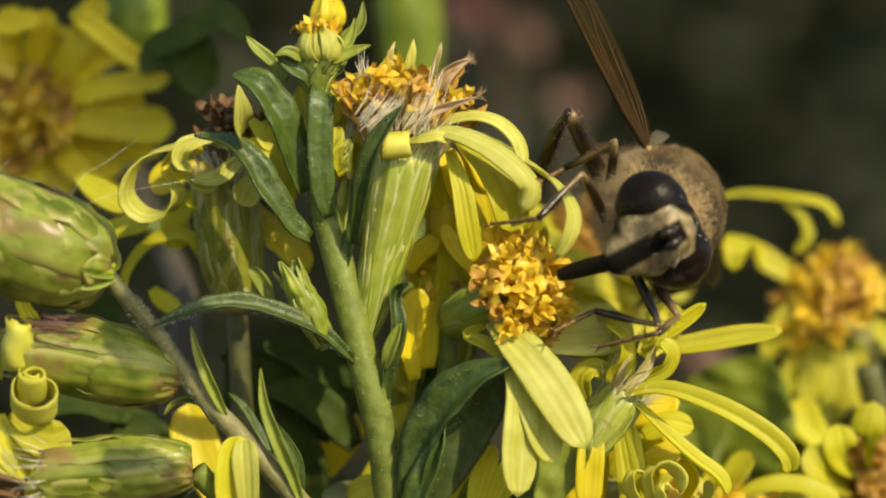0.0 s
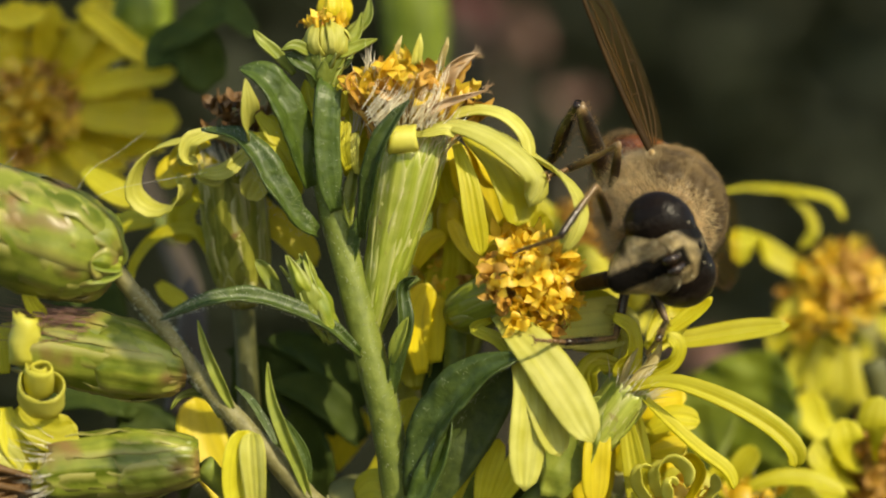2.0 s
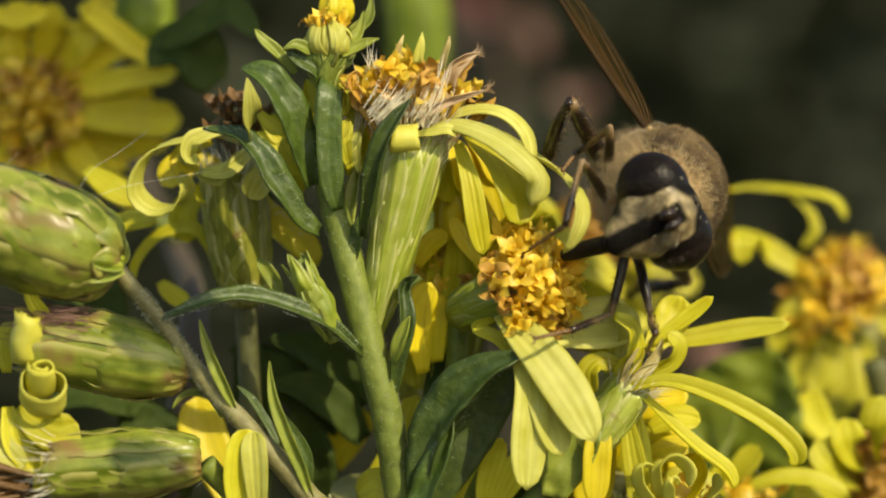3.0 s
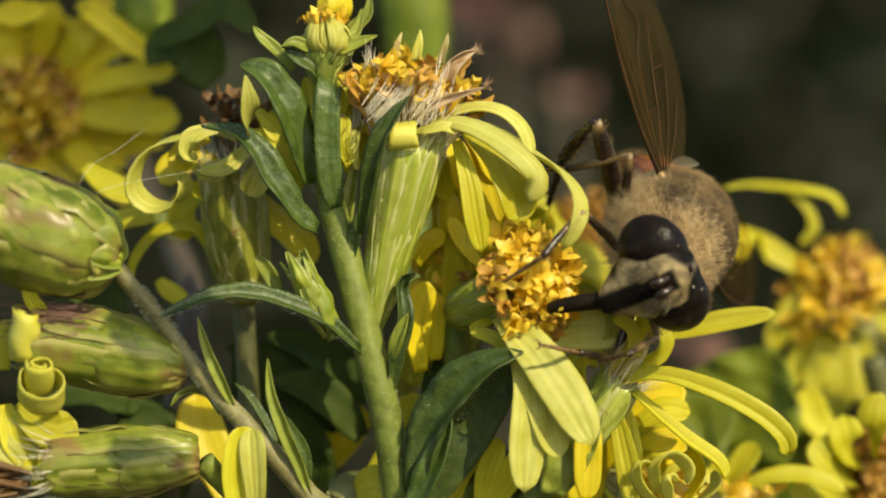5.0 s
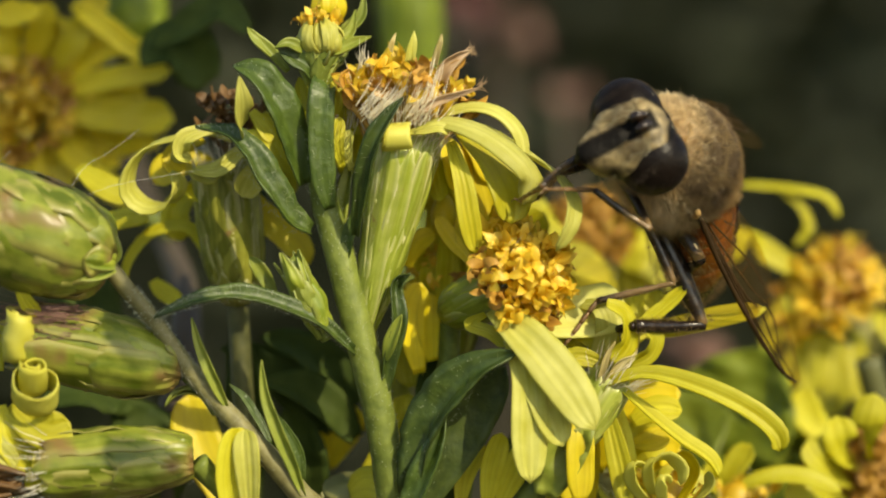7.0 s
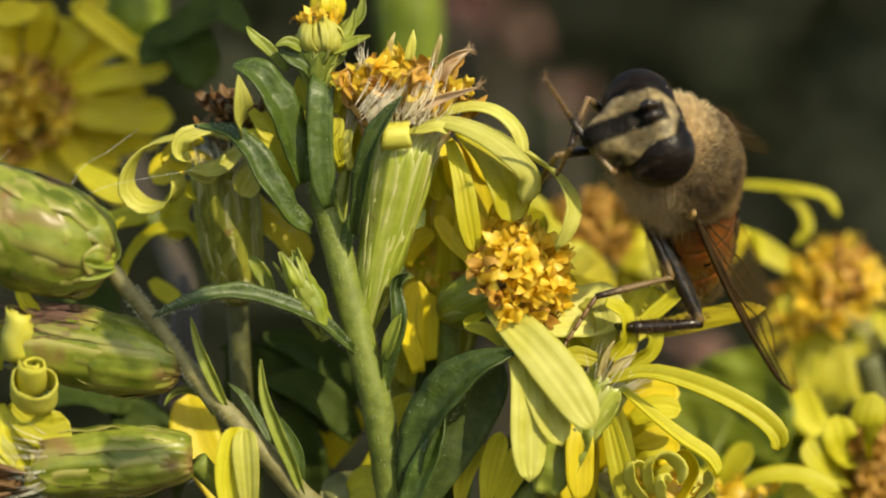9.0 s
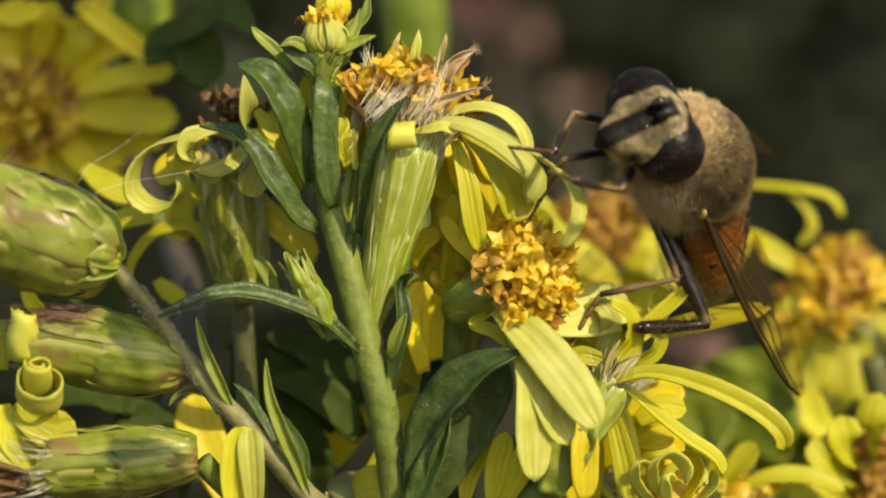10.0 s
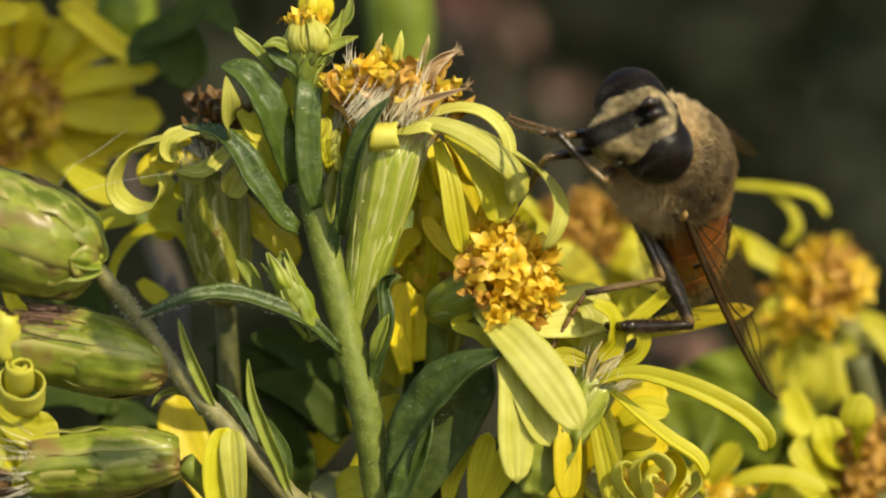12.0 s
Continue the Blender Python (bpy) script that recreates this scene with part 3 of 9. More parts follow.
    fuzz(plant, [(-4.13, -0.30, 0.53), (-4.80, -0.70, 1.04), (-5.33, -1.00, 1.84), (-5.84, -1.10, 2.72), (-6.58, -0.90, 3.60), (-7.87, -0.40, 3.92)], 1.1, 350, 62)
    # leafy side bud, closed
    rng = random.Random(19)
    foot_at, tip_at = Vector((-3.53, -0.50, -3.00)), Vector((-4.80, -0.80, -0.38))
    along = (tip_at - foot_at).normalized()
    across = along.cross(Vector((0, 1, 0))).normalized()
    toward_eye = along.cross(across)
    stalk(plant, [foot_at, foot_at.lerp(tip_at, 0.5), tip_at], [0.24, 0.36, 0.2])
    for k in range(13):
        ang = k * 2.4
        out = across * math.cos(ang) + toward_eye * math.sin(ang)
        start, reach = 0.05 + 0.045 * k, rng.uniform(0.85, 1.12)
        spots_on = [foot_at.lerp(tip_at, start + (reach - start) * f) + out * r for f, r in ((0, 0.26), (0.35, 0.44), (0.7, 0.40), (1.0, rng.uniform(0.25, 0.55)))]
        leaf(plant, spots_on, rng.uniform(0.6, 0.85), BRACT_GREEN if k % 3 else LEAF_PALE, "young leaf of a closed green shoot", face=tuple(out), shape="lance", cup=-0.4, ripple=0.5, thick=0.06)
    leaf(plant, [(-5.32, 0.50, -1.93), (-5.61, 0.40, -1.10), (-5.97, 0.30, -0.54), (-6.16, 0.30, -0.32)], 0.5, LEAF_PALE, face=(0.2, -0.9, 0))

    # upper flower head, past its best
    stalk(plant, [(-2.42, 0.40, -3.88), (-2.45, 0.35, -3.32), (-2.45, 0.20, -2.76), (-2.29, 0.00, -2.02)], [0.30, 0.28, 0.28, 0.3])
    head = flower_head(plant, (-2.42, 0.30, -3.06), (-0.86, -0.20, 3.72), 0.20, 0.80, 1.02, 21, "fading goldenrod head with orange florets and drooping yellow rays", rows=3, around=10, bristles=50, bract_wide=1.0, foot=0.42, ribbed=True, bract=BRACT_PALE)
    rng = random.Random(5)
    rim = Vector((-1.14, -0.10, 4.39))
    for i in range(84):
        out = Vector((rng.uniform(-1.25, 1.2), rng.uniform(-0.7, 1.0), 0))
        root = rim + out + Vector((0, 0, rng.uniform(-0.7, 0.40) - 0.30 * out.x * out.x))
        way = (Vector((out.x * 0.45, out.y * 0.5 + 0.15, 1.0)) + Vector((rng.uniform(-1, 1), rng.uniform(-1, 1), 0)) * 0.8).normalized()
        ob = new("disc_floret", FLORETS["brown" if rng.random() < 0.5 else "orange"][rng.randrange(8)])
        ob.parent = head
        ob.matrix_basis = Matrix.Translation((root - ORIGIN[head]) * MM) @ way.to_track_quat("Z", "Y").to_matrix().to_4x4() @ Matrix.Rotation(rng.uniform(0, 6.28), 4, "Z") @ Matrix.Scale(rng.uniform(0.8, 1.1), 4)
    core = ball((-1.11, 0.10, 4.65), (1.45, 0.95, 0.85), segments=28, rings=18)
    for v in core.verts:
        v.co += noise.noise_vector(v.co * 3.0) * 0.18
    part("disc", core, DISC_BROWN, head, "brown disc under the florets")
    fringe = []
    for i in range(90):
        ang = rng.uniform(3.3, 6.1) if i % 3 else rng.uniform(0, 6.28)
        out = Vector((math.cos(ang), math.sin(ang), 0))
        root = rim + out * rng.uniform(0.95, 1.2) + Vector((0, 0, rng.uniform(-0.9, 0.0)))
        fringe.append((root, root + Vector((out.x * rng.uniform(0.1, 0.7), out.y * 0.4, rng.uniform(0.7, 1.6)))))
    for foot_at, tip_at, count in (((-2.39, -1.60, 4.28), (-1.77, -1.90, 5.11), 26), ((-2.10, -1.70, 4.27), (-1.37, -2.00, 5.14), 34), ((-1.81, -1.70, 4.31), (-1.06, -2.00, 5.21), 30), ((-0.87, -1.70, 4.15), (-0.36, -1.90, 5.15), 30),
                                   ((-0.62, -1.60, 4.12), (-0.04, -1.90, 5.04), 24), ((-0.33, -1.00, 4.07), (0.29, -1.20, 4.83), 16), ((-2.50, -0.60, 5.30), (-2.31, -0.70, 6.47), 22), ((-2.31, -0.70, 5.33), (-2.64, -0.80, 6.39), 12),
                                   ((-0.29, -1.00, 5.06), (0.04, -1.10, 6.07), 24), ((-3.31, 0.40, 3.64), (-3.19, 0.30, 4.81), 20), ((-2.85, 0.20, 3.76), (-2.63, 0.00, 4.90), 20), ((-0.73, -0.80, 2.86), (-0.29, -1.00, 3.67), 26)):
        for i in range(count // 2):
            wander = Vector((rng.gauss(0, 0.15), rng.gauss(0, 0.12), rng.gauss(0, 0.12)))
            fringe.append((Vector(foot_at) + wander * 1.3, Vector(tip_at) + wander + Vector((rng.gauss(0, 0.09), rng.gauss(0, 0.07), rng.gauss(0, 0.22)))))
    for i in range(24):
        root = rim + Vector((rng.uniform(-1.0, 1.15), rng.uniform(-1.3, -0.95), rng.uniform(-0.75, -0.1)))
        fringe.append((root, root + Vector((rng.uniform(-0.25, 0.35) + 0.15 * (root.x - rim.x), rng.uniform(-0.2, 0.1), rng.uniform(0.5, 1.25)))))
    side_root, side_tip = Vector((-0.85, -0.50, 2.26)), Vector((0.02, -0.60, 3.29))
    for i in range(60):
        root = side_root + Vector((rng.uniform(-0.5, 0.2), rng.uniform(-0.5, 0.5), rng.uniform(-0.3, 1.0)))
        fringe.append((root, side_tip + Vector((rng.uniform(-0.7, 0.35), rng.uniform(-0.6, 0.6), rng.uniform(-0.6, 0.8)))))
    part("bristles", spikes(bmesh.new(), fringe, 0.021, 0.05), PAPPUS, head, "silvery white bristles")
    for path, w, mat in (([(-1.58, -0.60, 6.04), (-1.54, -0.70, 6.43), (-1.45, -0.75, 6.72), (-1.34, -0.60, 6.96)], 0.26, STRAW_PALE), ([(-0.88, -0.40, 6.05), (-0.85, -0.50, 6.41), (-0.79, -0.50, 6.74), (-0.74, -0.40, 7.05)], 0.42, PETAL_PALE),
                         ([(-0.07, -0.40, 5.94), (-0.02, -0.60, 6.30), (0.09, -0.70, 6.65), (0.15, -0.60, 6.92)], 0.28, STRAW_PALE), ([(0.11, -0.30, 5.36), (0.29, -0.50, 5.86), (0.66, -0.50, 6.21), (1.14, -0.30, 6.43)], 0.60, SPENT),
                         ([(0.22, -0.10, 5.47), (0.52, -0.30, 5.88), (0.77, -0.30, 6.06), (0.92, -0.30, 6.17)], 0.45, DISC_BROWN), ([(-0.51, -1.40, 4.42), (0.11, -1.50, 4.74), (0.74, -1.50, 4.96), (1.42, -1.30, 5.15)], 0.36, SPENT),
                         ([(-2.63, -0.90, 4.81), (-2.92, -1.10, 5.16), (-3.06, -1.10, 5.45), (-2.85, -1.00, 5.72), (-2.60, -0.90, 5.54)], 0.40, DISC_BROWN), ([(-1.24, -1.20, 4.94), (-1.05, -1.40, 5.32), (-0.76, -1.40, 5.51), (-0.58, -1.30, 5.30)], 0.42, DISC),
                         ([(-2.05, -0.90, 5.32), (-1.90, -1.10, 5.76), (-1.71, -1.10, 6.15), (-1.46, -0.90, 6.31)], 0.42, DISC), ([(-1.53, -1.20, 5.03), (-1.82, -1.40, 4.89), (-2.11, -1.40, 4.96)], 0.40, DISC_BROWN)):
        part("spent_floret", blade(path, w * 0.85, shape="bract", cup=0.9, ripple=0.5, twist=0.9), mat, head, "withered curling floret")
    frayed = []
    for tip_at in (Vector((1.35, -1.30, 5.13)), Vector((1.07, -0.30, 6.37)), Vector((0.77, -0.30, 6.13))):
        for i in range(12):
            frayed.append((tip_at + Vector((rng.uniform(-0.12, 0.08), rng.uniform(-0.1, 0.1), rng.uniform(-0.08, 0.08))), tip_at + Vector((rng.uniform(-0.05, 0.35), rng.uniform(-0.2, 0.2), rng.uniform(-0.2, 0.45)))))
    part("frayed_tips", spikes(bmesh.new(), frayed, 0.02, 0.15), SPENT, head, "frayed brown tips of spent florets")
    ray(head, [(-0.66, -0.80, 3.94), (0.29, -1.30, 4.06), (1.38, -1.70, 3.71), (2.42, -1.90, 3.00), (3.04, -1.80, 2.22), (2.76, -1.60, 1.36)], 1.0, PETAL_PALE, face=(0.35, -0.75, 0.75), cup=-0.25)
    ray(head, [(0.11, 0.10, 4.37), (1.13, 0.00, 4.64), (2.05, -0.20, 4.44), (2.69, -0.30, 3.79), (2.91, -0.40, 2.87)], 0.75, PETAL_PALE, face=(0.5, -0.6, 0.7), cup=-0.25)
    ray(head, [(0.85, 0.30, 4.06), (1.79, 0.60, 3.74), (3.10, -0.30, 2.91), (3.92, -1.60, 2.23), (4.34, -2.40, 1.31), (4.16, -2.50, 0.52), (3.77, -2.30, -0.13)], 0.72, PETAL_PALE, face=(0.75, -0.6, 0.35), cup=0.3)
    ray(head, [(0.44, -0.80, 3.42), (0.81, -1.30, 2.22), (1.03, -1.40, 0.94), (1.25, -1.20, -0.20)], 0.72, PETAL, face=(0.1, -1, 0.1))
    ray(head, [(0.85, -0.40, 3.73), (1.79, -0.90, 2.81), (2.34, -1.20, 1.69), (2.41, -1.20, 0.76)], 1.4, PETAL, face=(0.4, -0.8, 0.3), cup=0.25)
    ray(head, [(1.05, 0.80, 3.38), (1.60, 0.70, 2.07), (1.88, 0.60, 0.76)], 1.0, PETAL_DEEP, face=(-0.2, -0.9, 0.2))
    ray(head, [(-1.39, -1.00, 3.89), (-1.34, -1.40, 3.98), (-1.28, -1.75, 3.82), (-1.27, -1.85, 3.52), (-1.27, -1.70, 3.24), (-1.29, -1.40, 3.14)], 1.0, PETAL_SMOOTH, side=(1, 0.15, 0.1), shape="band", cup=0.0, ripple=0.0)
    ray(head, [(-1.02, -1.20, 3.66), (-0.44, -1.50, 3.74), (0.11, -1.60, 3.83), (0.40, -1.50, 3.65)], 0.42, PETAL_PALE, face=(0.1, -0.8, 0.6), cup=0.3)
    ray(head, [(-2.59, 0.60, 3.74), (-3.07, 0.90, 4.50), (-3.44, 1.00, 5.45)], 0.45, PETAL, face=(-0.4, -0.9, 0.1))
    for path, w, mat in (([(-3.09, -0.30, 2.60), (-3.27, -0.50, 3.42), (-3.16, -0.40, 4.25)], 0.5, PETAL), ([(-2.81, -0.10, 2.51), (-2.95, -0.30, 3.30), (-2.84, -0.30, 3.85)], 0.4, PETAL_PALE), ([(-3.32, -0.20, 4.35), (-3.24, -0.30, 4.90), (-3.36, -0.20, 5.46)], 0.45, PETAL),
                         ([(0.11, 0.60, 3.65), (0.58, 0.50, 2.81), (0.78, 0.70, 1.79)], 1.0, PETAL_DEEP), ([(0.67, 0.90, 4.04), (1.57, 0.90, 3.20), (2.07, 0.90, 2.07)], 1.4, PETAL_DEEP), ([(-0.26, 0.80, 3.38), (-0.11, 0.90, 2.45), (0.11, 1.00, 1.52)], 0.8, PETAL)):
        ray(head, path, w, mat, face=(0.3, -0.85, 0.4), cup=0.25)
    for path, w in (([(-3.08, 2.20, 2.49), (-3.18, 2.00, 4.00), (-2.95, 1.90, 5.50)], 1.1), ([(-2.45, 2.40, 2.11), (-2.54, 2.20, 3.63), (-2.28, 2.10, 4.95)], 1.0), ([(-4.75, 2.60, 2.69), (-4.64, 2.40, 4.11), (-4.33, 2.30, 5.53)], 1.0), ([(-5.44, 2.90, 2.70), (-5.04, 2.70, 3.65), (-4.56, 2.60, 4.12)], 0.8)):
        ray(head, path, w, PETAL, face=(0.3, -0.9, 0.3), cup=0.25)
    upper_head = head

    # bud at the top
    top = flower_head(plant, (-3.88, 0.00, 5.60), (-3.85, 0.00, 6.45), 0.26, 0.42, 0.45, 22, "young head opening at the top of the stem", bract=BRACT_GREEN, rows=2, around=6)
    rng = random.Random(8)
    c = Vector((-3.85, 0.00, 6.60))
    for k in range(12):
        ang = k * 2.4 + rng.uniform(-0.3, 0.3)
        out = Vector((math.cos(ang), math.sin(ang), 0))
        tall, fat = rng.uniform(0.45, 0.95), rng.uniform(0.58, 0.82)
        ray(top, [c + out * 0.22 + Vector((0, 0, -0.45)), c + out * fat + Vector((0, 0, -0.1)), c + out * fat * 0.95 + Vector((0, 0, tall * 0.55)), c + out * rng.uniform(0.1, 0.5) + Vector((0, 0, tall))],
            rng.uniform(0.55, 0.9), PETAL_PALE if k % 3 else PETAL, face=tuple(out), cup=-0.35, ripple=0.3, shape="bract" if k % 2 else "ray")
    for k in range(9):
        ang = k * 2.4 + 1.0
        out = Vector((math.cos(ang), math.sin(ang), 0))
        far = rng.uniform(0.55, 1.25)
        leaf(top, [c + out * 0.15 + Vector((0, 0, -0.75)), c + out * far * 0.6 + Vector((0, 0, -0.55)), c + out * far + Vector((rng.uniform(-0.2, 0.2), 0, rng.uniform(-0.3, 0.35)))], rng.uniform(0.3, 0.55), BRACT_GREEN, face=tuple(out * 0.5 + Vector((0, -0.4, 0.6))), shape="lance", cup=0.4)
    for k in range(10):
        ang = k * 2.4
        out = Vector((math.cos(ang), math.sin(ang), 0))
        ob = new("disc_floret", FLORETS["orange" if k % 3 else "brown"][k % 8])
        ob.parent = top
        root = c + out * 0.34 * math.sqrt(k / 10) + Vector((0, 0, 0.05))
        ob.matrix_basis = Matrix.Translation((root - ORIGIN[top]) * MM) @ (out * 0.4 + Vector((0, 0, 1))).to_track_quat("Z", "Y").to_matrix().to_4x4() @ Matrix.Scale(0.6, 4)
    for path in ([(-4.39, -0.50, 6.45), (-4.84, -0.70, 6.62), (-5.24, -0.80, 6.46)], [(-3.39, -0.30, 6.37), (-2.74, -0.30, 6.65), (-2.14, -0.30, 6.87)], [(-3.41, 0.30, 6.51), (-2.86, 0.50, 7.09), (-2.68, 0.60, 7.84)], [(-3.05, 0.60, 7.10), (-2.50, 0.70, 7.66), (-2.41, 0.80, 8.42)]):
        leaf(plant, path, 0.5, LEAF_PALE, face=(0, -0.9, 0.4), shape="lance")
    for k in range(7):
        ang = k * 0.9 + 0.3
        c = Vector((-3.61, 1.50, 7.93))
        out = Vector((math.cos(ang), math.sin(ang), 0))
        ray(top, [c + out * 0.2 + Vector((0, 0, -0.6)), c + out * 0.5, c + out * 0.25 + Vector((0, 0, 0.8))], 0.5, PETAL_DEEP, face=tuple(out))

    rng = random.Random(14)
    for k in range(11):
        ang = k * 2.4
        out = Vector((math.cos(ang), math.sin(ang), 0))
        foot_of = Vector((-3.92, 0.00, 5.38)) + out * 0.28 + Vector((0, 0, rng.uniform(-0.2, 0.35)))
        leaf(plant, [foot_of, foot_of + out * 0.22 + Vector((0, 0, 0.4)), foot_of + out * rng.uniform(0.15, 0.55) + Vector((0, 0, rng.uniform(0.7, 1.0)))], rng.uniform(0.45, 0.7), LEAF_PALE if k % 4 == 0 else STEM, face=tuple(out), shape="lance", cup=-0.3, ripple=0.4)

    # middle head, on which the fly feeds
    stalk(plant, [(-0.92, 1.50, -8.64), (-0.26, 1.80, -6.40), (0.30, 1.90, -4.50), (0.45, 1.70, -2.25)], [0.4, 0.38, 0.36, 0.36])
    middle = flower_head(plant, (0.34, 1.70, -2.21), (2.62, -0.30, -1.20), 0.36, 0.82, 0.64, 23, "open goldenrod head, orange disc and yellow rays, under the fly", bract=BRACT_GREEN, rows=3, around=8,
                         discs=84, dome=1.0, floret_size=0.82, bristles=110)
    ray(middle, [(1.84, -1.20, -2.08), (2.73, -1.90, -2.96), (3.88, -2.35, -4.51), (4.77, -2.45, -6.12)], 1.5, PETAL_PALE, face=(0.15, -0.92, 0.42), cup=0.10, ripple=0.14)
    ray(middle, [(2.30, -1.30, -2.89), (2.74, -2.00, -4.31), (2.68, -2.20, -6.10), (2.60, -2.10, -7.70)], 1.18, PETAL_PALE, face=(0.2, -0.94, 0.3), cup=0.10, ripple=0.14)
    ray(middle, [(2.48, -1.20, -3.08), (3.00, -1.75, -4.40), (3.40, -2.00, -5.50), (3.72, -2.05, -6.60)], 1.2, PETAL_PALE, face=(0.25, -0.9, 0.4), cup=0.10, ripple=0.12)
    ray(middle, [(2.40, -0.70, -2.60), (3.53, -0.10, -2.57), (4.76, 0.50, -2.49), (5.71, 0.60, -2.37), (6.24, 0.70, -2.26)], 1.8, PETAL_PALE, face=(0.1, -0.92, 0.38), cup=0.12)
    ray(middle, [(5.52, -0.70, -2.18), (6.08, -0.50, -2.55), (6.14, -0.40, -3.48), (5.54, -0.30, -4.13)], 0.8, PETAL, face=(0.7, -0.6, 0.3), cup=0.3)
    ray(middle, [(1.58, -0.40, -2.28), (1.03, -0.70, -2.55), (1.75, -1.00, -2.90), (2.12, -1.10, -3.36)], 0.45, PETAL, face=(0.0, -0.9, 0.4))
    ray(middle, [(1.87, 0.30, -0.17), (1.97, 0.30, 0.39), (2.08, 0.30, 0.85), (2.19, 0.20, 1.35)], 0.32, PETAL_DEEP, face=(0, -1, 0), cup=0.5)
    for path, w in (([(1.23, 0.60, -0.54), (0.67, 0.90, 0.21), (0.21, 1.00, 1.05)], 0.55), ([(1.23, 0.80, -0.73), (1.05, 1.00, 0.39), (1.24, 1.20, 1.33)], 0.6), ([(1.43, 1.20, -0.54), (2.18, 1.40, 0.39), (2.75, 1.50, 1.15)], 0.9)):
        ray(middle, path, w, PETAL_DEEP, face=(0.1, -0.95, 0.2))

    # head lower to the side, with long spreading rays
    stalk(plant, [(1.43, 1.50, -10.15), (3.11, 1.20, -8.23), (4.22, 0.90, -6.90), (5.14, 0.60, -5.66)], [0.45, 0.42, 0.4, 0.4])
    low = flower_head(plant, (4.59, 0.70, -6.69), (6.27, 0.30, -4.43), 0.4, 0.72, 0.7, 24, "goldenrod head with long spreading yellow rays", bract=BRACT_PALE, rows=3, around=8, bristles=60, ribbed=True)
    for path, w in (([(6.01, -0.20, -4.59), (6.46, -0.40, -3.94), (7.01, -0.40, -3.66)], 0.3), ([(6.21, 0.00, -4.60), (6.75, -0.20, -4.26), (7.29, -0.30, -4.18)], 0.24), ([(5.82, -0.30, -4.40), (6.03, -0.50, -3.66), (6.36, -0.50, -3.20)], 0.26), ([(6.32, 0.20, -4.43), (6.96, 0.10, -3.41), (7.18, 0.10, -2.94)], 0.4)):
        part("spent_floret", blade(path, w, shape="bract", cup=0.8, ripple=0.4, twist=1.0), STRAW_PALE, low, "dry straw-coloured floret")
    ray(low, [(6.00, -0.30, -4.59), (7.26, -0.70, -4.34), (8.86, -1.10, -4.82), (10.47, -1.40, -5.71), (11.29, -1.40, -6.52), (11.39, -1.30, -7.01)], 0.78, PETAL, face=(-0.1, -0.75, 0.75), cup=0.85)
    ray(low, [(6.47, -0.20, -4.78), (7.28, -0.50, -5.59), (8.35, -0.80, -6.57), (9.16, -0.90, -7.20), (9.45, -0.80, -7.76)], 0.56, PETAL, face=(0.3, -0.7, 0.75), cup=0.9)
    ray(low, [(6.91, 1.70, -3.09), (8.23, 1.75, -3.00), (9.91, 1.70, -2.72), (11.59, 1.60, -2.50)], 0.78, PETAL, face=(0.05, -0.85, 0.5), cup=0.3)
    ray(low, [(6.00, 0.20, -5.36), (6.19, 0.20, -6.47), (6.38, 0.20, -7.58), (6.45, 0.20, -8.69)], 0.8, PETAL, face=(-0.2, -0.95, 0.1), cup=0.3)
    ray(low, [(6.83, 0.80, -3.15), (7.57, 0.70, -2.59), (8.21, 0.60, -2.12), (8.89, 0.50, -1.56)], 0.5, PETAL, face=(0.3, -0.8, 0.5), cup=0.4)
    ray(low, [(6.46, 0.80, -3.71), (5.53, 0.80, -2.97), (4.97, 0.90, -2.41)], 0.7, PETAL, face=(-0.3, -0.9, 0.3), cup=0.3)
    ray(low, [(6.05, 0.30, -3.97), (5.11, 0.20, -3.69), (4.74, 0.10, -4.05), (4.92, 0.10, -4.79)], 0.8, PETAL, face=(-0.5, -0.8, 0.3), cup=0.3)
    ray(low, [(6.78, 0.20, -4.06), (7.51, 0.00, -3.68), (7.68, -0.10, -3.12), (7.31, -0.10, -2.75)], 0.7, PETAL, face=(0.7, -0.7, 0.2), cup=0.3)
    leaf(plant, [(3.54, 0.30, -8.15), (4.00, 0.10, -6.83), (4.54, -0.10, -5.71), (5.21, -0.10, -4.78)], 1.7, LEAF_PALE, "pale green leaf under the low head", face=(0.1, -0.9, 0.4), cup=0.4, ripple=0.4)
    ray(low, [(4.99, 1.80, -9.24), (4.98, 1.60, -7.52), (5.05, 1.50, -5.72)], 1.5, PETAL_DEEP, face=(0.1, -0.95, 0.2))
    ray(low, [(6.90, 1.60, -6.01), (7.63, 1.40, -5.62), (8.56, 1.30, -5.71)], 0.9, PETAL, face=(0.1, -0.9, 0.4))
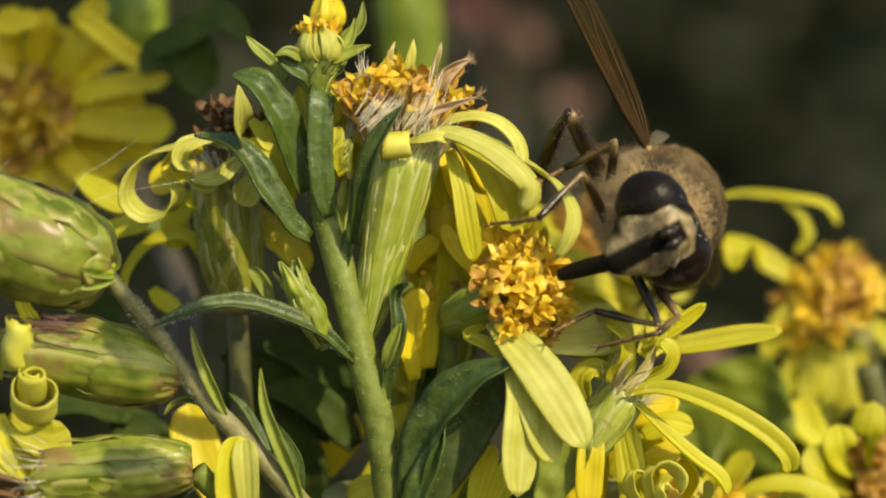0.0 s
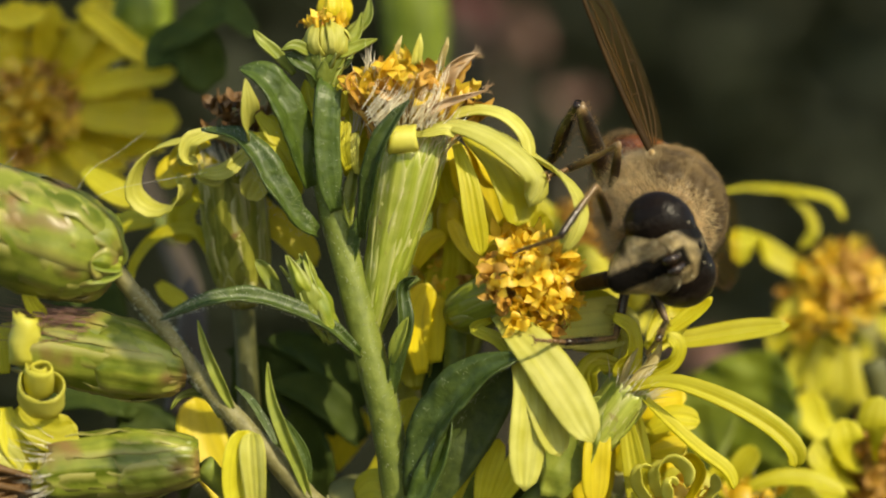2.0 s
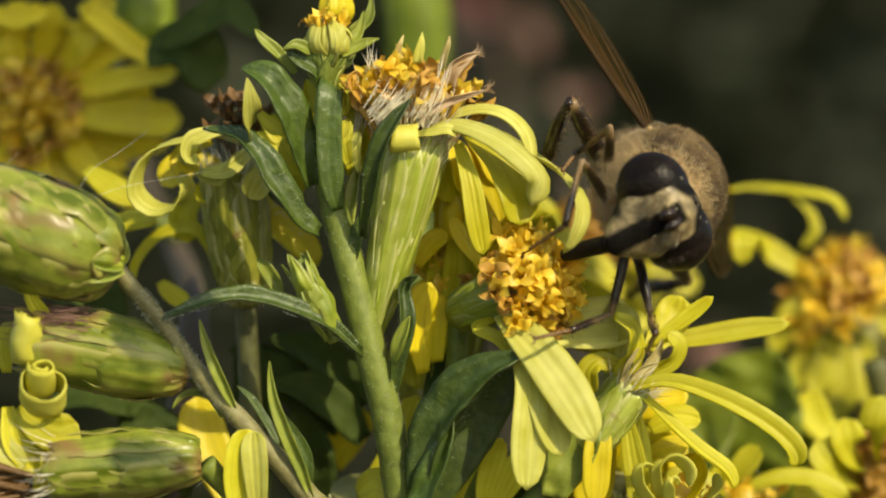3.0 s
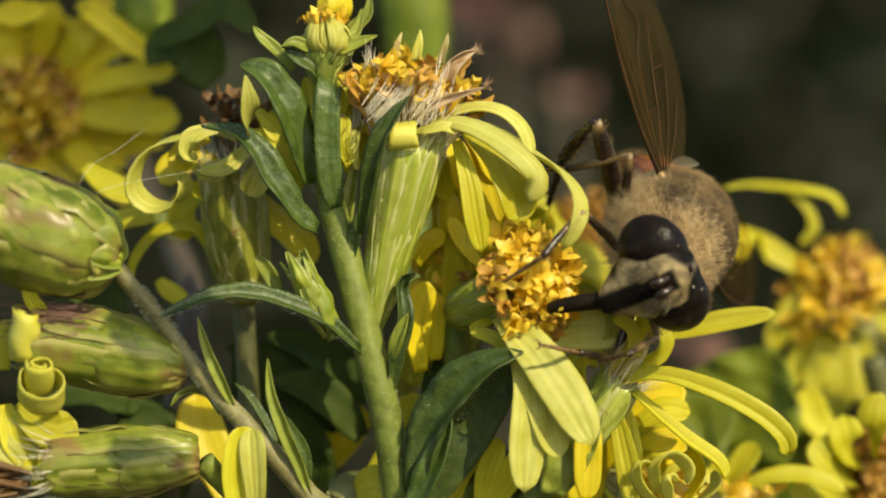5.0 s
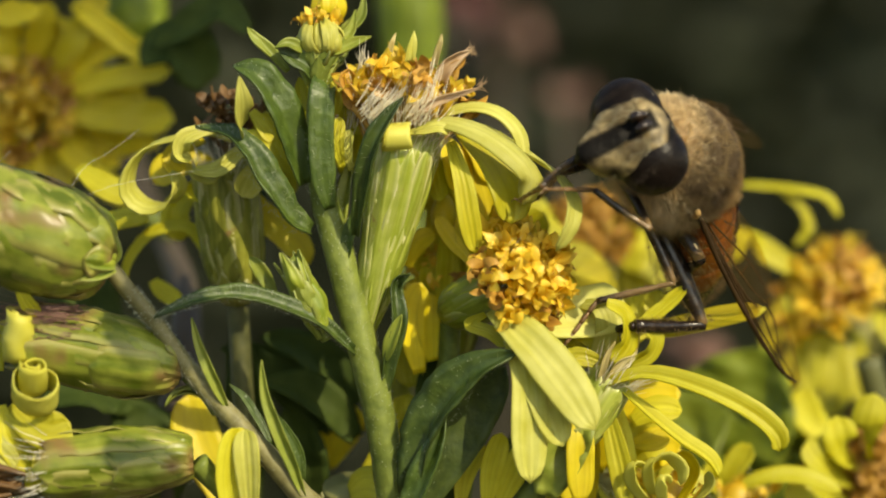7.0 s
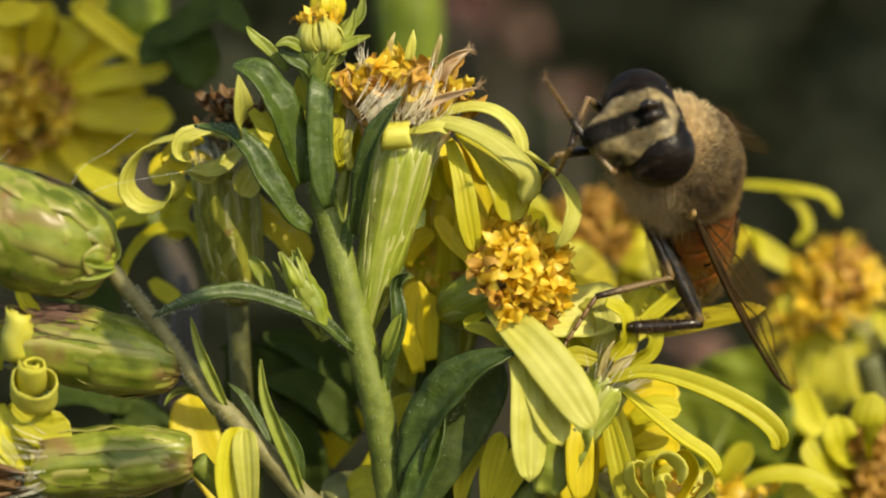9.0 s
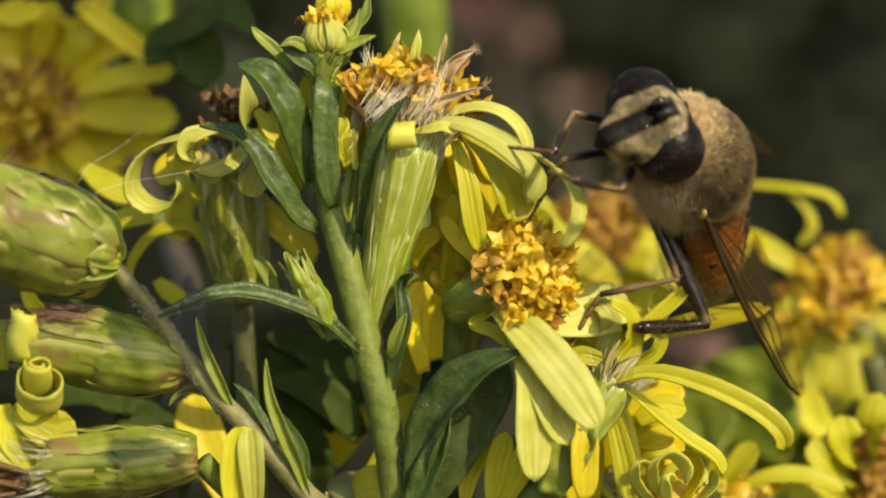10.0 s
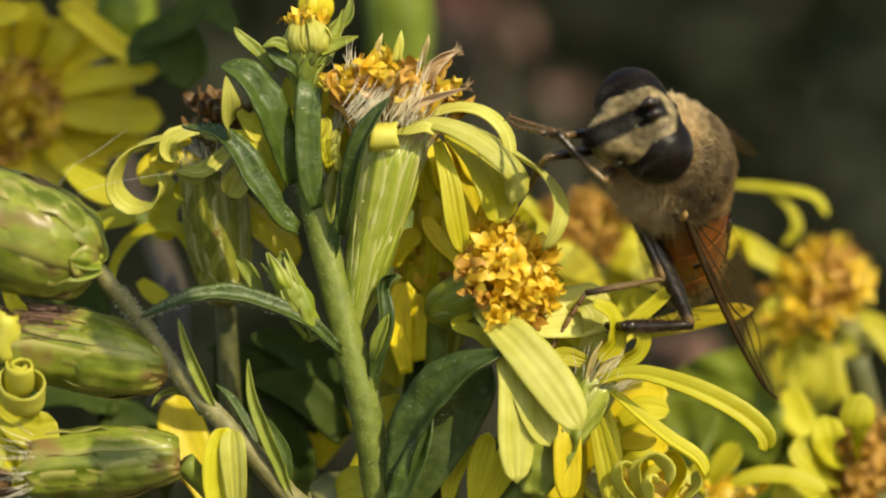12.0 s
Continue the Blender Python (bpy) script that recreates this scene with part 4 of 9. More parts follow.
    for path, w, mat in (([(6.28, 0.90, -4.09), (6.04, 1.40, -2.99), (5.30, 1.70, -2.02), (4.18, 1.80, -1.64)], 1.3, PETAL), ([(5.37, 0.70, -1.96), (5.98, 0.30, -2.13), (6.12, 0.30, -2.95), (5.67, 0.70, -3.99)], 0.75, PETAL_PALE), ([(6.83, 0.80, -3.34), (7.53, 1.30, -2.42), (7.93, 1.50, -1.58)], 1.2, PETAL),
                         ([(6.33, 1.60, -3.75), (5.21, 1.70, -3.00), (4.09, 1.90, -2.82)], 1.3, PETAL), ([(5.43, 0.80, -4.09), (5.07, 0.90, -3.35), (4.94, 1.00, -2.32)], 0.45, PETAL), ([(5.18, 0.00, -5.20), (5.02, -0.20, -6.62), (4.95, -0.10, -8.38)], 0.95, PETAL_DEEP), ([(6.36, 0.70, -5.39), (6.44, 0.50, -6.68), (6.53, 0.50, -8.54)], 0.8, PETAL),
                         ([(6.87, 1.20, -6.73), (7.41, 1.00, -6.62), (8.07, 1.00, -6.44)], 0.8, PETAL_DEEP)):
        ray(low, path, w, mat, face=(0.2, -0.85, 0.45), cup=0.25, ripple=0.2)
    for path, w in (([(1.19, 0.60, -8.55), (1.45, 0.40, -7.32), (1.86, 0.30, -6.20)], 0.8), ([(1.64, 0.90, -8.58), (2.26, 0.70, -7.44), (2.63, 0.60, -6.69)], 0.9), ([(0.30, 0.90, -8.58), (0.58, 0.80, -7.45), (1.23, 0.70, -6.51)], 0.7)):
        ray(middle, path, w, PETAL, face=(0.3, -0.85, 0.4))
    for path, w in (([(-0.74, 1.60, -4.13), (-0.86, 1.40, -2.99), (-0.79, 1.30, -1.86), (-0.45, 1.30, -1.11)], 1.0), ([(-0.26, 1.80, -3.76), (-0.30, 1.60, -2.62), (-0.17, 1.50, -1.49)], 0.9), ([(-0.92, 1.60, -0.55), (-0.45, 1.40, 0.21), (0.11, 1.30, 0.49)], 0.7)):
        ray(middle, path, w, PETAL_DEEP, face=(0.3, -0.85, 0.4))
    return plant, upper_head, middle, low


plant_main, head_upper, head_middle, head_low = main_goldenrod()


# ---- the goldenrod with half-closed heads beside it ----
def side_goldenrod():
    plant = thing("goldenrod", (-6.0, 1.5, -350.0), "goldenrod branch with half-closed pale green heads", "flower plant")
    stalk(plant, down_from((-2.65, -0.50, -10.27), -2.0, 1.5) + [(-3.01, -0.50, -9.72), (-4.35, -1.20, -8.00), (-5.71, -1.40, -6.43), (-6.88, -1.50, -5.15), (-8.05, -1.60, -3.79), (-8.97, -1.80, -2.48), (-9.81, -2.00, -1.42), (-10.51, -2.20, -0.56)],
          [1.2, 1.0, 0.50, 0.40, 0.37, 0.34, 0.30, 0.27, 0.26, 0.26, 0.31], STEM_BROWN, name="branch", n=60, sides=12, wobble=0.14)
    rng = random.Random(12)
    spine = smooth_path([(-3.01, -0.50, -9.72), (-4.35, -1.20, -8.00), (-5.71, -1.40, -6.43), (-6.88, -1.50, -5.15), (-8.05, -1.60, -3.79), (-8.97, -1.80, -2.48), (-9.81, -2.00, -1.42)], 200)
    ends = []
    for i in range(1500):
        p = spine[rng.randrange(200)]
        ang = rng.uniform(0, 6.283)
        out = Vector((math.cos(ang) * 0.7, math.sin(ang), math.cos(ang) * 0.7))
        ends.append((p + out * 0.27, p + out * (0.31 + rng.uniform(0.04, 0.10))))
    part("stem_hairs", spikes(bmesh.new(), ends, 0.008), HAIR, plant)
    leaf(plant, [(-6.74, -1.70, -5.09), (-7.08, -1.90, -4.35), (-7.54, -2.00, -3.26), (-7.83, -2.00, -2.24)], 0.36, LEAF_PALE, face=(-0.2, -0.9, 0.2), cup=0.6)
    leaf(plant, [(-4.28, -1.50, -7.97), (-4.60, -1.70, -7.04), (-5.13, -1.90, -5.76), (-5.49, -1.90, -4.68), (-5.60, -1.90, -3.59)], 0.42, LEAF_PALE, face=(-0.2, -0.9, 0.2), cup=0.6)
    leaf(plant, [(-4.36, -1.00, -7.83), (-4.45, -1.10, -6.73), (-4.81, -1.20, -5.99), (-5.17, -1.30, -5.35)], 0.35, LEAF, face=(0.2, -0.9, 0.2), cup=0.5)
    leaf(plant, [(-6.90, -1.20, -5.36), (-7.47, -1.00, -4.82), (-8.03, -0.90, -4.63), (-8.51, -1.00, -4.78), (-8.79, -1.10, -5.16)], 0.28, LEAF_PALE, face=(0.0, -0.8, 0.6))
    leaf(plant, [(-5.37, -1.00, -6.37), (-5.75, -0.80, -5.66), (-6.31, -0.60, -4.85), (-6.78, -0.50, -4.45)], 0.28, LEAF, face=(0.1, -0.8, 0.6))
    leaf(plant, [(-10.51, -2.20, -0.52), (-10.20, -2.50, -0.25), (-10.31, -2.60, 0.29), (-10.63, -2.60, 0.73)], 0.4, BRACT_GREEN, face=(0.3, -0.9, 0.3))

    # large half-closed head
    head = flower_head(plant, (-10.29, -2.20, -0.49), (-15.25, -2.80, 1.23), 0.38, 1.62, 1.55, 31, "large half-closed head of pale green bracts", rows=3, around=8, ribbed=True, bract=BRACT_WORN)
    for path, w in (([(-10.17, -2.70, -0.38), (-10.72, -3.30, 0.02), (-11.21, -3.60, 0.37)], 0.45), ([(-10.18, -2.80, -0.52), (-10.73, -3.50, -0.51), (-11.21, -3.80, -0.37)], 0.5), ([(-10.24, -2.60, -0.66), (-10.73, -3.20, -0.91), (-11.19, -3.50, -1.04)], 0.45), ([(-10.37, -2.40, -0.25), (-10.86, -2.80, 0.41), (-11.13, -2.90, 0.87)], 0.4)):
        part("bract", blade(path, w, face=(0.2, -0.9, 0.3), shape="lance", cup=-0.3, ripple=0.4), BRACT_GREEN, head)
    for path in ([(-12.96, -2.60, -1.06), (-12.02, -2.90, -1.23), (-11.31, -2.90, -1.14), (-11.05, -2.80, -0.96)], [(-13.27, -2.90, -0.87), (-12.93, -2.80, -1.77), (-12.60, -2.60, -2.13)]):
        ray(head, path, 0.5, PETAL, face=(0, -0.9, -0.3))

    # two heads lying over, seen from the side
    mid = flower_head(plant, (-8.23, -1.20, -3.90), (-13.40, -1.60, -2.85), 0.5, 1.12, 1.0, 32, "spent head with brown tip and curled yellow rays", rows=3, around=7, bristles=0, ribbed=True, bract=BRACT_WORN)
    stalk(plant, [(-7.01, -1.00, -5.28), (-7.51, -1.10, -4.54), (-8.00, -1.20, -4.03)], [0.3, 0.3, 0.34])
    tuft = []
    for i in range(170):
        root = Vector((-11.39, -2.30, -2.59)) + Vector((rng.uniform(-1.0, 0.3), rng.uniform(-0.5, 0.6), rng.uniform(-0.4, 0.75)))
        tuft.append((root, root + Vector((rng.uniform(-2.6, -1.2), rng.uniform(-0.3, 0.3), rng.uniform(-0.25, 0.45)))))
    part("bristles", spikes(bmesh.new(), tuft, 0.02, 0.05), WITHERED, mid, "pinkish brown withered bristles")
    roll(mid, (-13.23, -2.50, -2.81), 0.56, 1.75, 1.6, PETAL_SMOOTH, (0.12, -0.25, 1), 0.5)
    roll(mid, (-12.75, -2.60, -4.06), 0.50, 1.2, 1.5, PETAL_SMOOTH, (0.1, -0.85, 0.9), 2.0)
    roll(mid, (-12.59, -2.70, -4.52), 0.98, 1.05, 1.15, PETAL_SMOOTH, (0.12, -1.0, 0.85), 3.6)
    ray(mid, [(-14.00, -1.80, -3.96), (-14.07, -1.90, -3.05), (-13.80, -1.90, -2.33)], 0.7, PETAL, face=(-0.3, -0.9, 0))
    ray(mid, [(-13.57, -2.20, -5.02), (-12.80, -2.50, -5.63), (-12.16, -2.60, -5.80), (-11.62, -2.50, -5.57)], 1.3, PETAL, face=(0.2, -0.9, 0.2), cup=0.2)
    ray(mid, [(-13.89, -2.40, -5.01), (-13.69, -2.50, -6.08), (-13.19, -2.30, -6.72), (-12.86, -2.10, -7.19)], 0.9, PETAL, face=(0.4, -0.9, 0.0), cup=0.3)
    ray(mid, [(-14.25, -2.40, -5.73), (-13.86, -2.60, -6.43), (-13.34, -2.50, -6.97)], 0.8, PETAL_PALE, face=(0.2, -0.9, 0.1))
    low = flower_head(plant, (-7.80, -1.90, -6.70), (-12.56, -2.30, -7.03), 0.6, 0.98, 0.92, 33, "half-closed green head lying over", rows=3, around=7, bristles=60, ribbed=True, bract=BRACT_WORN)
    stalk(plant, [(-6.27, -1.20, -8.45), (-7.06, -1.50, -7.60), (-7.67, -1.80, -6.89)], [0.34, 0.34, 0.4])
    ray(low, [(-12.72, -2.40, -6.26), (-12.60, -2.60, -6.96), (-12.98, -2.50, -7.69)], 0.5, PETAL, face=(0.3, -0.9, 0))
    ray(low, [(-12.52, -2.00, -7.38), (-11.99, -1.90, -7.93), (-11.28, -1.80, -8.30)], 0.6, PETAL, face=(0, -0.9, 0.3))
    for k in range(26):
        x = rng.uniform(-1, 1)
        ob = new("disc_floret", FLORETS["spent"][k % 8])
        ob.parent = low
        root = Vector((-13.39, -2.20, -7.39)) + Vector((x * 0.5, rng.uniform(-0.3, 0.3), rng.uniform(-0.5, 0.4)))
        ob.matrix_basis = Matrix.Translation((root - ORIGIN[low]) * MM) @ Vector((-1, -0.3, rng.uniform(-0.4, 0.6))).to_track_quat("Z", "Y").to_matrix().to_4x4()
    # unseen stalk and leaves, added towards the sun to shadow these heads
    stalk(plant, [(-19.0, -14.0, -352.0), (-19.5, -15.0, -120.0), (-19.5, -17.0, -10.0), (-17.0, -20.0, 14.0), (-8.0, -21.0, 20.0), (2.0, -22.0, 20.0), (5.0, -21.0, 15.0)], [1.0, 0.8, 0.5, 0.4, 0.3, 0.2], n=40)
    toward = Vector(SUN_WAY)
    for at, w, s in (((-9.45, -1.20, -3.30), 2.7, 30), ((-9.63, -2.00, -7.92), 1.4, 31)):
        c = Vector(at) + toward * s
        leaf(plant, [c + Vector((-1.7, 0.2, 0.5)), c + Vector((-0.5, 0, 0.1)), c + Vector((0.6, -0.2, -0.1)), c + Vector((1.9, -0.6, -0.5))], w, LEAF, face=(0.4, -0.65, 0.65), cup=0.25)
    # rays of a lower head
    ray(low, [(-6.49, -1.80, -8.84), (-6.56, -2.10, -7.55), (-6.41, -2.20, -6.46), (-6.20, -2.10, -5.75)], 1.15, PETAL, face=(0.25, -0.95, 0.1), cup=0.45)
    ray(low, [(-5.94, -1.90, -8.83), (-5.97, -2.20, -7.54), (-6.04, -2.30, -6.45), (-6.08, -2.20, -5.78)], 0.85, PETAL_PALE, face=(-0.2, -0.95, 0.1), cup=0.35)
    ray(low, [(-6.88, 2.40, -8.97), (-7.63, 2.60, -7.52), (-8.20, 2.80, -6.25), (-8.41, 3.00, -4.99)], 1.6, PETAL_DEEP, face=(0.2, -0.9, 0.3), cup=0.3)
    return plant


side_goldenrod()


# ---- heads standing behind ----
def back_goldenrod():
    plant = thing("goldenrod", (-9.0, 12.0, -350.0), "goldenrod in half shade with open yellow heads", "flower plant")
    # living stem in the dark stalk colour, which stands in for shade
    stalk(plant, [(-9.0, 12.0, -352.0), (-8.5, 11.0, -150.0), (-8.0, 9.0, -40.0)] + [(-9.60, 6.00, -9.11), (-8.91, 7.00, -3.19), (-11.12, 20.00, 0.48), (-13.73, 30.00, 4.57), (-14.10, 31.00, 12.76)], [1.4, 1.1, 0.7, 0.6, 0.5, 0.4, 0.35], STRAW_AND_SHADE, name="stem", n=40)
    # big shaded head, facing
    stalk(plant, [(-10.50, 17.76, 0.42), (-12.71, 16.71, 2.31), (-14.28, 13.98, 4.20)], [0.4, 0.36, 0.34])
    head = flower_head(plant, (-14.30, 14.19, 3.99), (-15.08, 12.09, 5.30), 0.5, 1.1, 1.05, 41, "large open head in shade", discs=46, disc="mixed", dome=0.9, floret_size=1.0, rows=2, around=7)
    rng = random.Random(44)
    for path, w in (([(-14.13, 11.04, 5.26), (-12.40, 10.62, 4.92), (-10.93, 10.52, 4.78), (-9.72, 10.52, 4.74)], 1.75), ([(-14.13, 11.04, 5.79), (-12.58, 10.41, 6.06), (-11.10, 10.20, 6.36), (-9.81, 10.20, 6.51)], 1.15), ([(-13.95, 11.25, 6.12), (-12.64, 10.83, 7.14), (-11.47, 10.62, 7.43), (-10.31, 10.62, 6.70)], 1.10), ([(-14.37, 11.25, 6.54), (-13.44, 10.62, 7.54), (-12.79, 10.41, 8.56), (-12.47, 10.41, 9.61)], 1.35), ([(-13.42, 10.41, 8.98), (-12.56, 10.20, 8.34), (-11.61, 10.20, 7.60), (-10.86, 10.31, 6.99)], 1.10), ([(-15.00, 11.25, 6.86), (-14.71, 10.72, 7.96), (-14.36, 10.52, 9.09)], 1.20), ([(-15.84, 11.25, 6.75), (-15.99, 10.83, 7.97), (-15.53, 10.62, 9.21)], 1.30), ([(-16.05, 11.25, 6.12), (-17.01, 10.72, 7.13), (-17.41, 10.62, 8.37)], 1.50), ([(-16.26, 11.25, 5.06), (-17.24, 10.83, 4.94), (-17.85, 10.72, 4.83)], 1.50), ([(-15.84, 11.25, 4.22), (-16.39, 10.72, 2.95), (-16.79, 10.62, 1.90)], 1.40), ([(-15.21, 11.25, 3.91), (-15.03, 10.72, 2.95), (-14.70, 10.62, 1.90)], 1.20), ([(-14.37, 11.25, 4.22), (-13.25, 10.72, 3.16), (-12.08, 10.52, 2.22), (-11.23, 10.52, 1.65)], 1.25), ([(-14.62, 11.46, 4.02), (-14.13, 11.04, 2.96), (-13.70, 10.94, 2.12)], 1.10), ([(-16.71, 10.20, 8.75), (-15.66, 10.10, 8.43), (-14.62, 10.10, 8.84)], 1.00), ([(-14.23, 11.67, 5.09), (-12.94, 11.46, 4.02), (-11.78, 11.46, 3.77), (-10.83, 11.46, 4.02)], 1.20)):
        ray(head, path, w * 0.78, PETAL_DEEP, face=(0.1, -0.95, 0.2), cup=0.35, ripple=0.3, shape="strap")
        eye_of = Vector((-15.08, 12.09, 5.30))
        turn = Matrix.Rotation(radians(rng.choice((-1, 1)) * rng.uniform(7, 16)), 3, "Y")
        reach = rng.uniform(0.75, 1.0)
        ray(head, [eye_of + turn @ ((Vector(p) - eye_of) * reach) + Vector((0, 0.5, 0)) for p in path], w * rng.uniform(0.42, 0.62), PETAL_DEEP, face=(rng.uniform(-0.3, 0.5), -0.9, 0.2), cup=0.5, ripple=0.4, shape="ray")
    # curled head
    stalk(plant, [(-6.48, 4.00, -8.90), (-6.63, 3.50, -4.99), (-6.80, 3.20, -1.52)], [0.4, 0.38, 0.36], STEM_DIM)
    curl = flower_head(plant, (-6.76, 3.20, -1.90), (-7.21, 2.40, 2.87), 0.4, 0.95, 0.95, 42, "spent head with brown disc and curled rays", rows=3, around=9, bristles=60, ribbed=True)
    for path, w, s in (([(-8.52, 1.20, 3.66), (-9.46, 0.90, 3.35), (-10.08, 0.80, 2.63), (-10.20, 0.90, 1.89), (-9.66, 1.00, 1.37), (-8.91, 1.00, 1.48), (-8.54, 1.10, 2.08), (-8.80, 1.20, 2.55)], 0.95, (0.5, 0.75, 0.4)),
                       ([(-6.84, 1.30, 3.59), (-7.56, 1.00, 3.85), (-8.30, 0.90, 3.66), (-8.65, 1.00, 3.11), (-8.22, 1.10, 2.92)], 0.85, (0.2, 0.9, 0.5)), ([(-7.09, 1.00, 2.54), (-7.45, 0.80, 2.17), (-7.91, 0.80, 2.30), (-8.20, 0.90, 2.54)], 0.4, (0.1, 0.9, 0.5))):
        ray(curl, path, w, PETAL_PALE, side=s, cup=0.1)
    ray(curl, [(-6.31, -0.60, 3.84), (-6.26, -1.30, 4.29), (-6.26, -1.70, 4.82), (-6.32, -1.90, 5.47)], 1.1, PETAL_PALE, face=(0.45, -0.8, 0.4), shape="lance", cup=0.3)
    for path, w in (([(-6.03, 1.00, 3.67), (-6.63, 0.60, 3.04), (-7.28, 0.40, 2.51), (-8.07, 0.50, 2.51)], 0.55), ([(-7.08, 0.90, 3.91), (-7.78, 0.40, 3.81), (-8.30, 0.20, 3.54), (-8.42, 0.30, 3.02), (-8.07, 0.50, 2.92)], 0.6), ([(-5.70, 1.20, 2.83), (-6.16, 1.00, 2.23), (-6.47, 1.00, 1.67)], 0.9)):
        ray(curl, path, w, PETAL_PALE, face=(0.4, -0.75, 0.5), cup=0.3, ripple=0.25)
    ray(curl, [(-6.48, 1.50, 3.78), (-5.71, 1.30, 3.59), (-5.14, 1.20, 2.83), (-4.86, 1.20, 2.46)], 0.6, PETAL, face=(0.3, -0.9, 0.2))
    ray(curl, [(-6.19, 1.50, 4.54), (-5.72, 1.40, 3.97), (-5.43, 1.30, 3.49)], 0.6, PETAL, face=(0.3, -0.9, 0.2))
    rng = random.Random(9)
    for i in range(18):
        ob = new("disc_floret", FLORETS["spent"][i % 8])
        ob.parent = curl
        root = Vector((-6.73, 2.80, 4.00)) + Vector((rng.uniform(-0.5, 0.4), rng.uniform(-0.4, 0.4), rng.uniform(-0.8, 0.3)))
        ob.matrix_basis = Matrix.Translation((root - ORIGIN[curl]) * MM) @ Vector((rng.uniform(-0.7, 0.5), -0.5, rng.uniform(0.5, 1))).to_track_quat("Z", "Y").to_matrix().to_4x4() @ Matrix.Scale(0.75, 4)
    for k, (path, w) in enumerate((([(-6.97, 3.00, 2.70), (-6.19, 2.80, 2.89), (-5.42, 2.70, 2.50), (-4.85, 2.70, 1.74)], 1.0), ([(-7.55, 3.00, 2.70), (-8.30, 2.80, 2.89), (-9.05, 2.70, 2.69), (-9.53, 2.70, 2.12)], 1.1), ([(-6.62, 3.40, 3.10), (-5.65, 3.20, 4.05), (-4.87, 3.10, 4.43)], 1.0), ([(-7.32, 2.60, 2.50), (-7.87, 2.30, 1.92), (-8.43, 2.20, 1.82)], 0.8),
                                   ([(-6.82, 3.50, 2.33), (-6.04, 3.30, 1.17), (-5.07, 3.20, 0.40), (-4.30, 3.20, -0.56)], 1.1), ([(-8.22, 4.00, 2.15), (-8.97, 3.80, 1.18), (-8.76, 3.60, 0.21)], 1.0), ([(-6.55, 2.40, 3.82), (-5.96, 2.20, 4.29), (-5.38, 2.10, 3.81)], 0.6), ([(-7.84, 2.00, 3.62), (-8.46, 1.60, 3.37), (-8.77, 1.50, 2.84), (-8.45, 1.50, 2.43)], 0.8))):
        ray(curl, path, w, PETAL_DEEP if k % 3 == 1 else PETAL, face=(0.2 * (k % 3 - 1), -0.85, 0.45), cup=0.25)
    for path, w in (([(-12.29, 4.00, 0.79), (-11.27, 3.60, 0.83), (-10.47, 3.40, 0.98), (-9.79, 3.30, 0.98)], 0.85), ([(-10.84, 4.00, -1.34), (-10.51, 3.70, -0.37), (-9.70, 3.40, 0.50), (-8.54, 3.30, 0.69), (-7.91, 3.20, 0.02), (-7.76, 3.20, -0.94)], 0.5), ([(-9.77, 4.00, -1.14), (-9.36, 3.80, -1.53), (-8.76, 3.60, -1.91)], 0.7),
                    ([(-12.43, 5.00, 2.77), (-11.58, 4.50, 2.16), (-10.58, 4.30, 1.58)], 1.0)):
        ray(curl, path, w, PETAL, face=(0.1, -0.8, 0.6), cup=0.2)
    # branch with out-of-view leaves, added to block the sun from these heads
    stalk(plant, [(-14.10, 31.00, 12.76), (-12.04, 20.00, 16.11), (-8.60, 2.00, 16.30)], [0.4, 0.38, 0.36])
    lean = Vector(SUN_WAY)
    for k, (x, z, s, w) in enumerate(((-13.2, 5.4, 24, 4.2), (-10.8, 3.8, 24, 3.4), (-14.5, 2.4, 25, 3.8), (-11.6, 6.6, 24, 3.0), (-13.5, 0.4, 26, 2.6), (-15.5, 5.0, 25, 3.5), (-15.0, 7.6, 25, 3.6), (-12.6, 8.4, 26, 3.0), (-16.5, 9.4, 26, 3.2), (-12.3, 2.6, 25, 3.0), (-11.4, 1.4, 26, 2.6), (-15.5, 0.6, 25, 3.0), (-17.0, 3.2, 25, 3.5), (-16.8, 6.6, 25, 3.2))):
        c = Vector((x * 1.02, 11.5, z * 1.02)) + lean * (s + 12)
        leaf(plant, [c + Vector((-2.6, 0.6, 1.4)), c + Vector((-0.8, 0, 0.3)), c + Vector((0.8, -0.2, -0.4)), c + Vector((2.4, -0.6, -1.6))], w * 1.35, LEAF, face=(0.3, -0.8, 0.6), cup=0.25)
    # green buds
    stalk(plant, [(-16.00, 30.00, 0.53), (-14.21, 26.00, 4.89), (-11.94, 14.00, 7.16), (-11.69, 13.00, 7.52)], [0.4, 0.4, 0.45, 0.6], STEM_DIM)
    flower_head(plant, (-11.65, 13.00, 7.60), (-11.49, 12.80, 10.70), 0.8, 1.25, 1.0, 43, "closed green bud, out of focus", bract=BUD_GREEN, rows=3, around=7)
    return plant


back_goldenrod()


